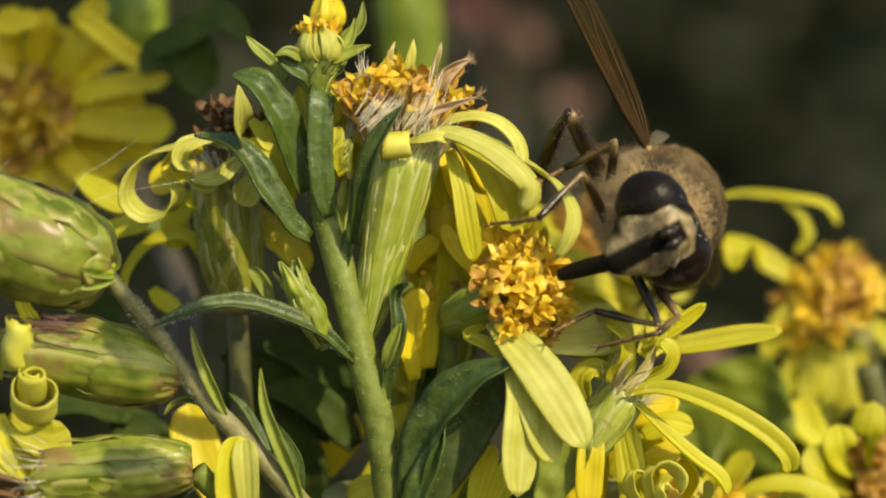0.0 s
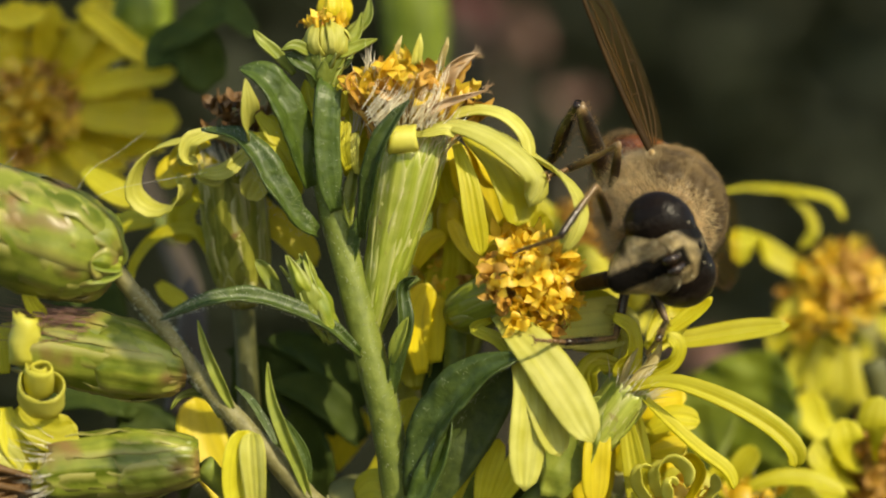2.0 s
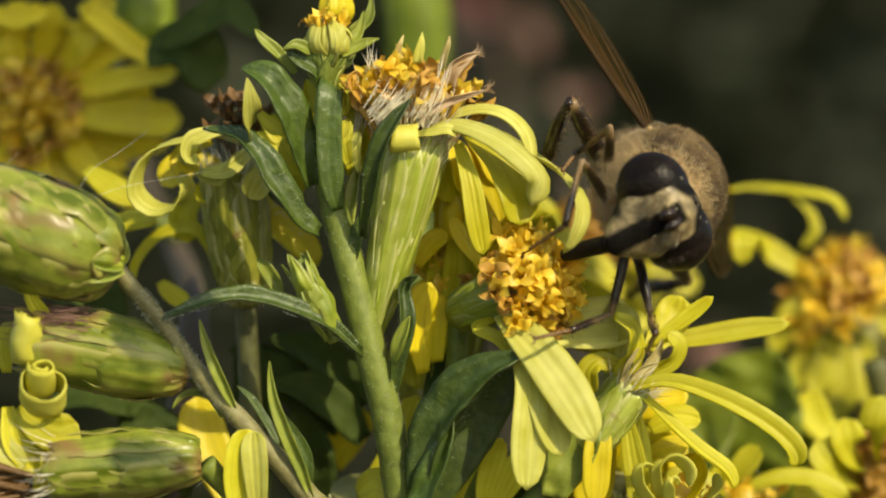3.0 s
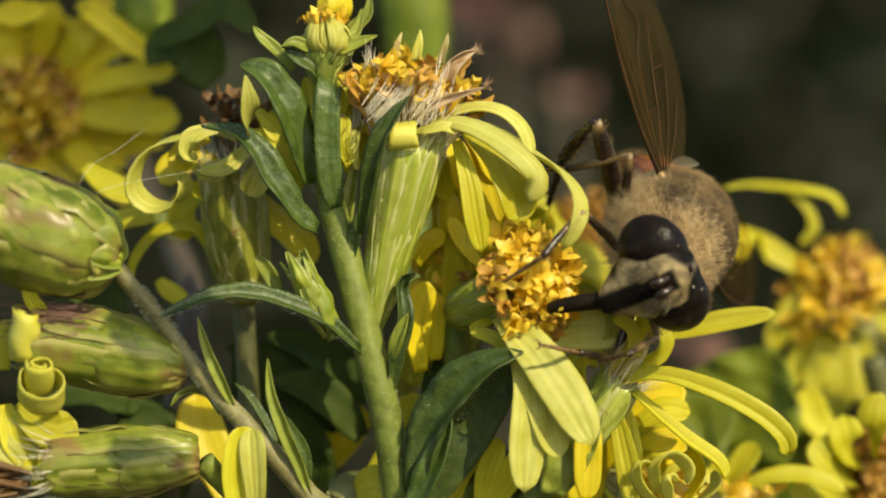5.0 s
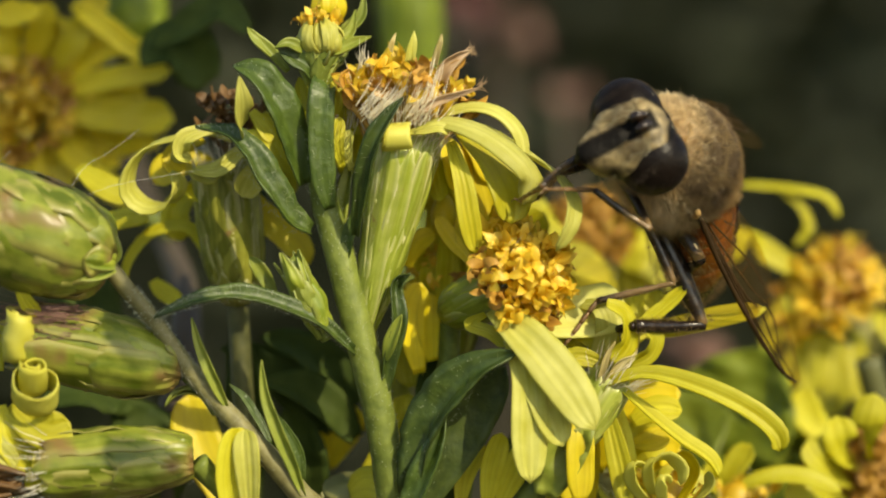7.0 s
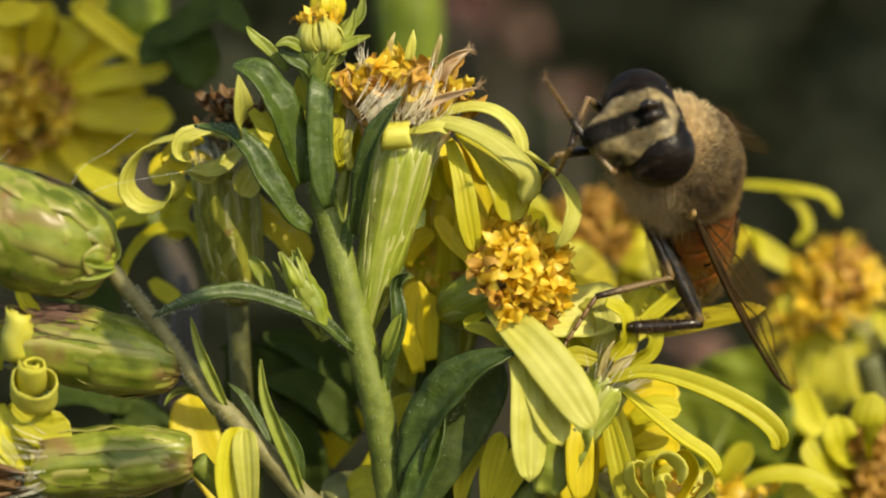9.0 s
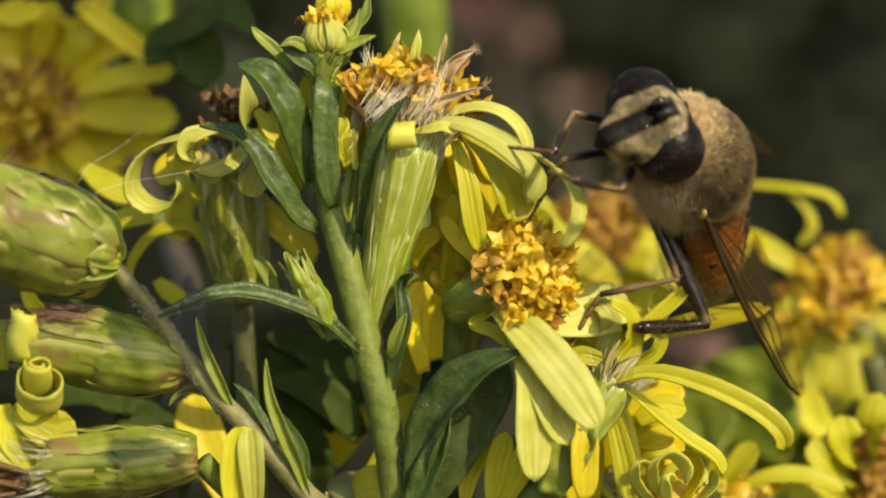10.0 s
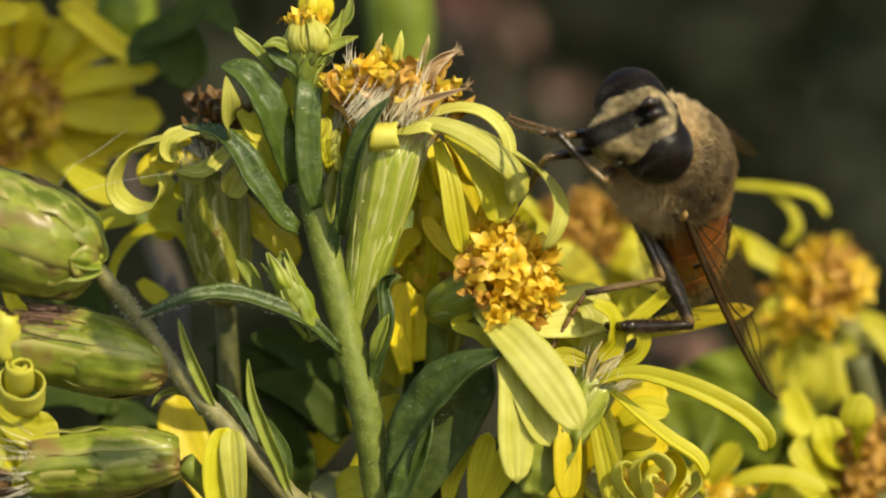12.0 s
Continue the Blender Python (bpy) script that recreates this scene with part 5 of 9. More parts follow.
def far_goldenrod():
    plant = thing("goldenrod", (3.0, 16.0, -350.0), "goldenrod at the back with dense yellow heads", "flower plant")
    stalk(plant, [(3.0, 16.0, -352.0), (2.5, 14.0, -150.0), (1.0, 10.0, -40.0)] + [(-0.93, 12.00, -9.72), (-1.10, 18.00, -3.58), (-1.05, 24.00, 3.37), (-0.96, 24.00, 6.23)], [1.4, 1.1, 0.6, 0.5, 0.5, 0.5, 0.5], name="stem", n=40)
    flower_head(plant, (-1.10, 24.00, 6.11), (-1.24, 23.80, 13.85), 0.5, 1.15, 1.1, 51, "green half-closed bud, out of focus", bract=BUD_GREEN, rows=3, around=6)
    # low heads at the foot of the picture
    for base, rim, disc_r, seed, rays in (
            ((-2.76, 3.00, -9.95), (-3.11, 2.00, -7.93), 0.8, 52, ([(-2.88, 0.90, -8.20), (-2.30, 0.40, -7.93), (-1.56, 0.20, -8.23)], [(-3.90, 5.50, -7.61), (-3.30, 5.40, -6.27), (-2.90, 5.40, -5.50)], [(-2.36, 2.60, -7.80), (-1.22, 2.50, -6.46), (-0.93, 2.50, -4.93)])),
            ((-1.27, 6.00, -6.33), (-0.86, 5.00, -3.90), 0.9, 53, ([(-0.96, 4.50, -5.05), (-1.05, 4.20, -3.87), (-0.95, 4.00, -2.50)], [(-0.76, 4.50, -4.86), (-0.27, 4.20, -3.48), (-0.08, 4.00, -2.31)], [(-1.05, 4.60, -5.45), (-1.15, 4.30, -6.60), (-1.05, 4.10, -7.74)], [(-0.66, 4.50, -4.08), (0.31, 4.20, -2.90), (0.50, 4.00, -1.53)])),
            ((5.93, 4.00, -10.06), (5.59, 3.20, -7.47), 1.0, 54, ([(4.91, 3.00, -7.84), (4.51, 2.70, -6.85), (4.31, 2.60, -6.08)], [(5.28, 2.80, -7.63), (5.26, 2.50, -6.46), (5.45, 2.50, -5.51)], [(6.04, 2.80, -7.63), (6.78, 2.50, -6.65), (7.73, 2.40, -6.36)], [(6.42, 2.80, -8.01), (7.36, 2.60, -6.75), (8.20, 2.40, -6.83)], [(4.51, 2.80, -8.39), (3.73, 2.50, -7.79), (3.16, 2.40, -7.78)], [(5.66, 2.80, -5.52), (6.79, 2.60, -5.04), (8.21, 2.50, -4.93)], [(5.51, 3.40, -8.07), (4.92, 3.20, -6.13), (4.72, 3.10, -4.78)], [(6.10, 3.60, -8.09), (6.28, 3.40, -6.14), (6.08, 3.30, -4.60)], [(6.66, 3.40, -8.26), (7.99, 3.20, -7.86), (9.13, 3.10, -8.42)], [(5.10, 3.00, -8.41), (4.13, 2.80, -8.01), (3.84, 2.70, -6.85)]))):
        head = flower_head(plant, base, rim, 0.4, disc_r, disc_r, seed, "low goldenrod head, partly hidden by leaves", dome=0.7, rows=2, around=6)
        stalk(plant, [(base[0], base[1] + 2, base[2] - 30), base], [0.4, 0.38])
        for k, path in enumerate(rays):
            ray(head, path, 1.5, PETAL_DEEP if k % 2 else PETAL, face=(0.1 * (k - 2), -0.9, 0.3))
    # open head between the stem and the middle head
    gap = flower_head(plant, (0.31, 4.50, -3.88), (0.31, 3.20, -1.13), 0.4, 0.9, 0.9, 57, "yellow head half hidden behind the stem", discs=14, bract=BRACT_GREEN, disc="mixed", dome=0.6, floret_size=0.6, rows=2, around=6)
    stalk(plant, [(-0.48, 6.00, -9.11), (0.12, 5.40, -6.28), (0.31, 4.50, -3.88)], [0.4, 0.38, 0.36])
    for k, (path, w) in enumerate((([(0.31, 3.00, -0.75), (0.11, 2.60, 0.21), (0.21, 2.40, 1.16), (0.30, 2.40, 1.92)], 1.1), ([(0.11, 3.00, -1.13), (-0.46, 2.70, -0.36), (-0.93, 2.60, 0.21)], 1.0), ([(0.69, 3.00, -0.75), (0.97, 2.70, 0.40), (0.88, 2.60, 1.54), (1.16, 2.60, 2.50)], 1.2), ([(0.11, 2.80, -1.51), (-0.46, 2.60, -1.51), (-1.03, 2.50, -1.89)], 1.1),
                                   ([(1.26, 3.00, -0.56), (1.84, 2.80, 0.40), (2.21, 2.70, 1.55), (2.31, 2.70, 2.50)], 1.5), ([(-0.08, 2.80, -1.89), (-0.65, 2.60, -2.46), (-0.93, 2.50, -3.60), (-0.93, 2.50, -4.74)], 1.2), ([(-0.27, 3.00, 1.17), (0.11, 2.80, 1.84), (0.59, 2.60, 1.93)], 0.9), ([(1.65, 3.30, 0.02), (2.80, 3.10, 0.40), (3.66, 3.00, 1.17)], 1.3))):
        ray(gap, path, w, PETAL_DEEP if k % 3 == 0 else PETAL, face=(0.12 * (k % 4 - 1.5), -0.9, 0.3))
    for path, w in (([(0.59, 2.20, -2.73), (0.30, 2.00, -1.50), (0.42, 1.90, -0.26), (0.30, 1.90, 0.59)], 0.9), ([(0.30, 2.40, -2.84), (-0.17, 2.20, -1.69), (-0.30, 2.10, -0.55)], 0.9), ([(1.16, 2.30, -1.50), (1.02, 2.10, -0.46), (1.25, 2.00, 0.49)], 0.7)):
        ray(gap, path, w, PETAL, face=(0.3, -0.85, 0.4))
    part("bud", ball((0.21, 1.60, 1.06), (0.42, 0.42, 0.75)), PETAL_DEEP, plant, "closed deep yellow bud")
    # opening head with curled rays
    small = flower_head(plant, (7.71, 1.20, -10.67), (7.62, 0.80, -8.66), 0.4, 0.7, 0.8, 55, "opening head with curled rays", discs=9, dome=0.8, floret_size=0.6, rows=2, around=6)
    stalk(plant, [(6.0, 5.0, -40.0), (7.71, 1.20, -9.74)], [0.4, 0.38])
    for path, w, mat in (([(7.50, 0.30, -8.61), (6.94, -0.10, -7.74), (6.93, -0.30, -7.07), (7.46, -0.50, -6.82), (7.93, -0.60, -7.18), (7.89, -0.60, -7.69)], 0.75, PETAL), ([(7.72, 0.30, -8.61), (8.21, 0.00, -7.84), (8.38, -0.10, -7.18), (8.02, 0.00, -6.75), (7.51, 0.10, -6.92)], 0.7, PETAL_DEEP),
                         ([(7.31, 0.30, -8.61), (6.69, 0.00, -8.12), (6.31, -0.10, -7.55), (6.42, -0.20, -7.10), (6.78, -0.30, -7.02)], 0.65, PETAL), ([(7.82, 0.20, -8.60), (8.51, -0.10, -8.20), (8.89, -0.20, -7.69), (8.82, -0.20, -7.28)], 0.6, PETAL), ([(7.54, 0.00, -8.58), (7.29, -0.40, -7.93), (7.38, -0.60, -7.51), (7.63, -0.70, -7.53)], 0.6, PETAL)):
        ray(small, [(x, y - 0.3, z) for x, y, z in path], w * 0.85, PETAL_SMOOTH if mat is PETAL else mat, side=(0.55, -0.75, 0.35), cup=0.15)
    # head behind the fly
    hid = flower_head(plant, (6.43, 16.00, -2.63), (5.96, 14.50, -0.09), 0.4, 0.9, 1.0, 56, "withered red-brown head behind the fly", discs=30, disc="brown", dome=0.7, rows=2, around=6, bristles=40)
    stalk(plant, [(6.83, 17.00, -10.24), (6.58, 16.60, -5.76), (6.43, 16.00, -2.63)], [0.4, 0.38, 0.36])
    for path, w in (([(6.66, 14.60, -0.63), (7.51, 14.30, -1.28), (8.15, 14.20, -2.15)], 1.2), ([(6.88, 14.60, 0.02), (7.73, 14.30, 0.24), (8.59, 14.20, -0.20)], 1.1), ([(5.57, 14.60, -1.07), (5.34, 14.30, -2.15), (5.76, 14.10, -3.01)], 1.2), ([(6.89, 14.80, -0.85), (8.61, 14.50, -0.85), (9.69, 14.40, -1.72)], 1.2),
                    ([(5.37, 14.80, 0.02), (4.70, 14.60, 0.89), (4.05, 14.50, 1.33)], 1.2), ([(5.77, 14.20, -0.63), (5.11, 14.00, -0.63), (4.67, 13.90, -1.28)], 1.0), ([(6.42, 14.20, 0.24), (6.62, 14.00, 0.89), (7.26, 13.90, 1.21)], 1.0), ([(7.04, 13.80, -0.63), (7.89, 13.60, -0.52), (8.74, 13.50, -1.27)], 1.1), ([(6.02, 14.80, -0.85), (6.87, 14.50, -2.15), (7.95, 14.40, -3.02)], 1.2)):
        ray(hid, path, w, PETAL, face=(0.1, -0.9, 0.3))
    for path, w in (([(6.48, 9.00, -1.62), (5.43, 8.60, -1.31), (4.41, 8.60, -1.10)], 1.6), ([(6.28, 9.00, -1.21), (5.24, 8.80, -0.59), (4.42, 8.80, -0.18)], 1.4), ([(6.61, 8.00, -2.01), (5.57, 7.60, -2.10), (4.56, 7.60, -2.40)], 1.5), ([(4.64, 9.00, 0.23), (3.59, 8.60, 0.84), (2.98, 8.60, 1.86)], 1.5), ([(4.23, 9.00, -0.80), (2.98, 8.60, 0.02), (1.96, 8.60, 0.22)], 1.5)):
        ray(hid, path, w, PETAL, face=(0.2, -0.85, 0.45))
    # leaves between the stems, their shade put into a darker colour
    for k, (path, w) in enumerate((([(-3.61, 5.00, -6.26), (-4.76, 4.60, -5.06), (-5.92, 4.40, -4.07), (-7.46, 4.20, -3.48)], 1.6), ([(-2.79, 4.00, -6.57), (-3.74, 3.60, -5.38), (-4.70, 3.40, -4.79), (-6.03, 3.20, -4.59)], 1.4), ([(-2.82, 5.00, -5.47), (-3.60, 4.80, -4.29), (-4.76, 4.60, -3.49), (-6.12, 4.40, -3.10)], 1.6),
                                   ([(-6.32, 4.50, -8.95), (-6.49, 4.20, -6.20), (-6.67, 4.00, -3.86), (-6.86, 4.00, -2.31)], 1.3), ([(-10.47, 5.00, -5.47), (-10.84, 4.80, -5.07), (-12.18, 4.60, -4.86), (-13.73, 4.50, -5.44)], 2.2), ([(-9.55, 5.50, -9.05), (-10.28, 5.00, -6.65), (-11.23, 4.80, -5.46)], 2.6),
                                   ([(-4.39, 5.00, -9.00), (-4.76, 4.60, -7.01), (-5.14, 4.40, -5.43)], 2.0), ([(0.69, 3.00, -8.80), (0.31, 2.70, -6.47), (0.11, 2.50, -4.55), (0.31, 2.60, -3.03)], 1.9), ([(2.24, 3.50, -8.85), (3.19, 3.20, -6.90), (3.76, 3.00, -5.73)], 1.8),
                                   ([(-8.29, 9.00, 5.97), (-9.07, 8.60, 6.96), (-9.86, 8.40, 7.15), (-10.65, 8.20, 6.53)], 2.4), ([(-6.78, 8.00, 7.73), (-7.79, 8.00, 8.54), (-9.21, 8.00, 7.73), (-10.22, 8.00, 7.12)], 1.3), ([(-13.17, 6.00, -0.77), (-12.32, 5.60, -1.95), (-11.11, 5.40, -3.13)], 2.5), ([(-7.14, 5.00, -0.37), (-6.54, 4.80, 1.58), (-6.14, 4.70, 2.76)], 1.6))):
        leaf(plant, path, w, LEAF_SHADE_TONE, face=(0.2 * (k % 3 - 1), -0.8, 0.5), cup=0.4)
    return plant


far_goldenrod()


def right_goldenrod():
    plant = thing("goldenrod", (16.0, 20.0, -350.0), "blurred goldenrod with orange discs and yellow rays", "flower plant")
    stalk(plant, [(16.0, 20.0, -352.0), (15.5, 18.0, -150.0), (14.5, 13.0, -40.0)] + [(17.05, 11.84, -9.71), (16.64, 11.38, -6.71), (15.94, 10.91, -4.16)], [1.4, 1.1, 0.6, 0.5, 0.5, 0.5], STEM_DIM, name="stem", n=40)
    head = flower_head(plant, (16.40, 15.56, -4.38), (15.20, 13.79, -2.14), 0.5, 1.2, 1.18, 61, "orange-centred head with long rays", discs=54, disc="mixed", dome=0.8, floret_size=0.92, rows=2, around=7, bristles=160)
    for path, w in (([(14.57, 13.60, -2.56), (13.65, 13.23, -2.13), (12.87, 13.05, -2.97), (12.43, 12.95, -3.94)], 0.99), ([(14.34, 13.60, -1.27), (13.22, 13.23, -0.62), (12.13, 13.05, 0.02), (10.76, 8.42, 0.33), (10.72, 8.42, -0.59)], 0.99), ([(14.75, 13.42, -3.20), (14.26, 13.05, -4.26), (14.02, 12.87, -5.53)], 1.04),
                    ([(15.82, 13.42, -3.42), (15.98, 13.05, -4.69), (16.16, 12.87, -5.96)], 1.10), ([(14.34, 13.60, -2.78), (13.65, 13.23, -3.84), (13.30, 13.05, -5.33)], 0.88), ([(16.51, 13.60, -2.56), (17.51, 13.23, -3.41), (18.38, 13.23, -4.70)], 1.10), ([(15.15, 13.23, -3.62), (15.11, 12.95, -5.11), (14.88, 12.87, -6.39)], 1.10)):
        ray(head, path, w, PETAL, face=(-0.1, -0.9, 0.3))
    for path, w in (([(10.34, 9.57, 2.12), (12.00, 13.79, 2.35), (13.70, 13.60, 2.17), (14.88, 13.51, 1.85), (15.29, 13.51, 1.14)], 0.46), ([(13.20, 13.79, 2.07), (13.92, 13.60, 1.42), (14.13, 13.60, 0.67), (13.60, 13.60, 0.02)], 0.44)):
        ray(head, path, w, PETAL, face=(0.1, -0.6, 0.8), cup=0.2)
    low = flower_head(plant, (17.05, 11.84, -10.97), (16.21, 10.72, -8.76), 0.5, 1.1, 1.1, 62, "red-brown centred head among yellow rays", discs=40, disc="brown", dome=0.9, rows=2, around=7)
    stalk(plant, [(16.74, 13.70, -14.22), (17.22, 12.77, -12.16), (17.05, 11.84, -10.97)], [0.5, 0.45, 0.45])
    for path, w in (([(15.55, 10.54, -8.12), (14.18, 5.86, -6.91), (13.97, 5.77, -5.91)], 1.21), ([(15.35, 10.54, -8.74), (13.58, 5.86, -7.50), (12.98, 5.77, -6.71)], 1.32), ([(15.97, 10.54, -7.91), (15.07, 5.86, -6.32), (15.35, 5.77, -5.12)], 1.21), ([(15.11, 10.36, -9.13), (13.16, 5.68, -8.48), (12.16, 5.59, -8.87)], 1.10),
                    ([(14.99, 10.91, -7.52), (13.70, 10.72, -6.25), (13.40, 10.72, -5.21)], 1.21)):
        ray(low, path, w, PETAL, face=(0.0, -0.9, 0.3))
    front = flower_head(plant, (10.63, 6.00, -10.89), (10.47, 5.50, -9.15), 0.4, 0.8, 0.8, 63, "low head with arching rays", discs=9, floret_size=0.6, dome=0.8, rows=2, around=6, bristles=40)
    stalk(plant, [(10.0, 6.0, -50.0), (10.63, 6.00, -10.89)], [0.45, 0.4])
    for path, w in (([(10.15, 5.30, -8.64), (11.30, 5.00, -8.02), (12.65, 4.90, -7.97), (14.01, 4.80, -8.49)], 0.75), ([(9.84, 6.00, -8.71), (10.40, 5.70, -7.69), (10.98, 5.60, -6.89)], 0.9), ([(10.18, 5.50, -8.86), (9.55, 5.20, -8.04), (9.74, 5.10, -7.44)], 0.7)):
        ray(front, path, w, PETAL, face=(0.1, -0.7, 0.7), cup=0.35)
    for path, w in (([(9.85, 11.79, -9.70), (10.86, 11.34, -7.13), (11.66, 11.08, -5.22), (12.27, 10.90, -3.75)], 5.0), ([(8.37, 11.79, -8.86), (9.17, 11.34, -7.13), (10.82, 11.08, -6.06)], 3.6), ([(11.59, 12.23, -9.74), (13.44, 11.79, -7.58), (13.84, 11.61, -5.46)], 3.6)):
        leaf(plant, path, w, LEAF_SUN_TONE, face=(-0.3, -0.85, 0.4), cup=0.3)
    return plant


right_goldenrod()


# ---- far stalks and withered flowers, far out of focus ----
def withered(x, y, d, size, seed, mat=None, label="pinkish withered flower on a dry stalk"):
    ob = thing("withered_flower", (x, d, -350.0), label, "flower", "withered flowers")
    stalk(ob, [(x, d, -352.0), (x + 2, d, -150.0), (x, d, y)], [1.4, 0.9, 0.5], STRAW_AND_SHADE)
    rng = random.Random(seed)
    for k in range(14):
        ang = k * 2.4
        out = Vector((math.cos(ang), math.sin(ang), rng.uniform(-0.3, 0.8)))
        c = Vector((x, d, y))
        part("petal", blade([c, c + out * size * 0.6 + Vector((0, 0, size * 0.2)), c + out * size], size * 0.55, face=(0, -0.6, 0.8), n=5, m=3, thick=0.2), mat or WITHERED, ob)


withered(*(5.2, 17.7), 130.0, 3.2, 1)
withered(*(9.8, 10.9), 110.0, 1.7, 2)
withered(*(14.3, -6.4), 60.0, 1.9, 3)


withered(*(1.4, 20.6), 135.0, 2.6, 4, RED_STEM, "dark red withered flower on a dry stalk")


def silk_thread(path):
    ob = thing("spider_thread", path[0], "fine pale spider thread between the flower heads", "spider thread", "spider threads")
    part("strand", tube(bmesh.new(), path, [0.005, 0.005], n=14, sides=5), SILK, ob)


silk_thread([(-11.74, -2.60, 1.63), (-11.26, -2.00, 2.54), (-10.67, -1.00, 3.03), (-9.96, 2.00, 3.96)])
silk_thread([(-11.53, -2.60, 1.41), (-10.53, -2.00, 1.91), (-8.84, -1.00, 2.30), (-7.37, 1.00, 2.64)])
silk_thread([(-14.07, -2.40, 2.53), (-13.57, -2.20, 3.08)])
silk_thread([(-7.94, -1.80, -7.61), (-7.46, -1.70, -7.22)])


# ---- the hoverfly ----
EYE = material("compound_eye", (0.004, 0.003, 0.0025), (0.011, 0.007, 0.005), 0.30, 6500, 900, 0.3, gloss=0.11, spread=0.8)
EYE_HAIR = material("eye_hair", (0.07, 0.05, 0.035), (0.15, 0.11, 0.08), 0.5, 600, 250, 0.0, 0.2)
CHITIN = material("black_chitin", (0.006, 0.004, 0.003), (0.026, 0.014, 0.007), 0.26, 2500, 500, 0.4, gloss=0.45)
LEG_PALE = material("pale_leg", (0.05, 0.026, 0.010), (0.26, 0.145, 0.055), 0.35, 1500, 600, 0.15)
THORAX = material("thorax_skin", (0.15, 0.105, 0.05), (0.30, 0.215, 0.11), 0.55, 900, 420, 0.3)
SCUTELLUM = material("scutellum", (0.36, 0.20, 0.06), (0.56, 0.38, 0.16), 0.4, 900, 420, 0.2, 0.2)
FUR = material("tan_fur", (0.33, 0.225, 0.10), (0.57, 0.41, 0.205), 0.35, 900, 350, 0.0, 0.55)
FUR_BROWN = material("brown_fur", (0.20, 0.135, 0.058), (0.40, 0.28, 0.13), 0.4, 600, 250, 0.0, 0.35)
FUR_GOLD = material("golden_fur", (0.34, 0.215, 0.08), (0.60, 0.42, 0.20), 0.35, 600, 250, 0.0, 0.5)
FUR_DARK = material("dark_fur", (0.085, 0.054, 0.025), (0.17, 0.11, 0.05), 0.45, 600, 250, 0.0, 0.2)
FUR_PALE = material("pale_fur", (0.74, 0.58, 0.33), (0.92, 0.79, 0.53), 0.4, 600, 250, 0.0, 0.5)
ORANGE = material("orange_tergite", (0.12, 0.032, 0.007), (0.38, 0.125, 0.022), 0.26, 1500, 420, 0.4, 0.2, gloss=0.6)
LEG_FUR = material("golden_leg_hair", (0.30, 0.18, 0.06), (0.60, 0.42, 0.18), 0.35, 900, 350, 0.0, 0.4)
BELLY = material("belly", (0.05, 0.036, 0.012), (0.16, 0.12, 0.04), 0.35, 900, 420, 0.3, 0.1)
MOUTH = material("black_mouthparts", (0.005, 0.004, 0.003), (0.018, 0.011, 0.006), 0.5, 2500, 500, 0.3, gloss=0.12)
# pale colour for painted glints, on face hairs and pollen
GLINT = material("painted_glint", (0.70, 0.60, 0.36), (0.85, 0.78, 0.55), 0.22, 600, 250, 0.0)
VEIN = material("wing_vein", (0.020, 0.011, 0.004), (0.060, 0.034, 0.013), 0.6, 900, 420, 0.0, gloss=0.06)


def each_hair_its_tone(m, low, high):
    """Scales the colour of each hair of a coat by its own factor."""
    nodes, link = m.node_tree.nodes, m.node_tree.links.new
    own = nodes.new("ShaderNodeMapRange")
    own.inputs["To Min"].default_value, own.inputs["To Max"].default_value = low, high
    link(nodes.new("ShaderNodeNewGeometry").outputs["Random Per Island"], own.inputs["Value"])
    base = next(n for n in nodes if n.type == "HUE_SAT")
    targets = [l.to_socket for l in base.outputs["Color"].links]
    scaled = nodes.new("ShaderNodeHueSaturation")
    link(own.outputs[0], scaled.inputs["Value"])
    link(base.outputs["Color"], scaled.inputs["Color"])
    for to in targets:
        link(scaled.outputs["Color"], to)


for coat in (FUR, FUR_PALE, FUR_BROWN, FUR_GOLD, FUR_DARK, LEG_FUR):
    each_hair_its_tone(coat, 0.82, 1.16)


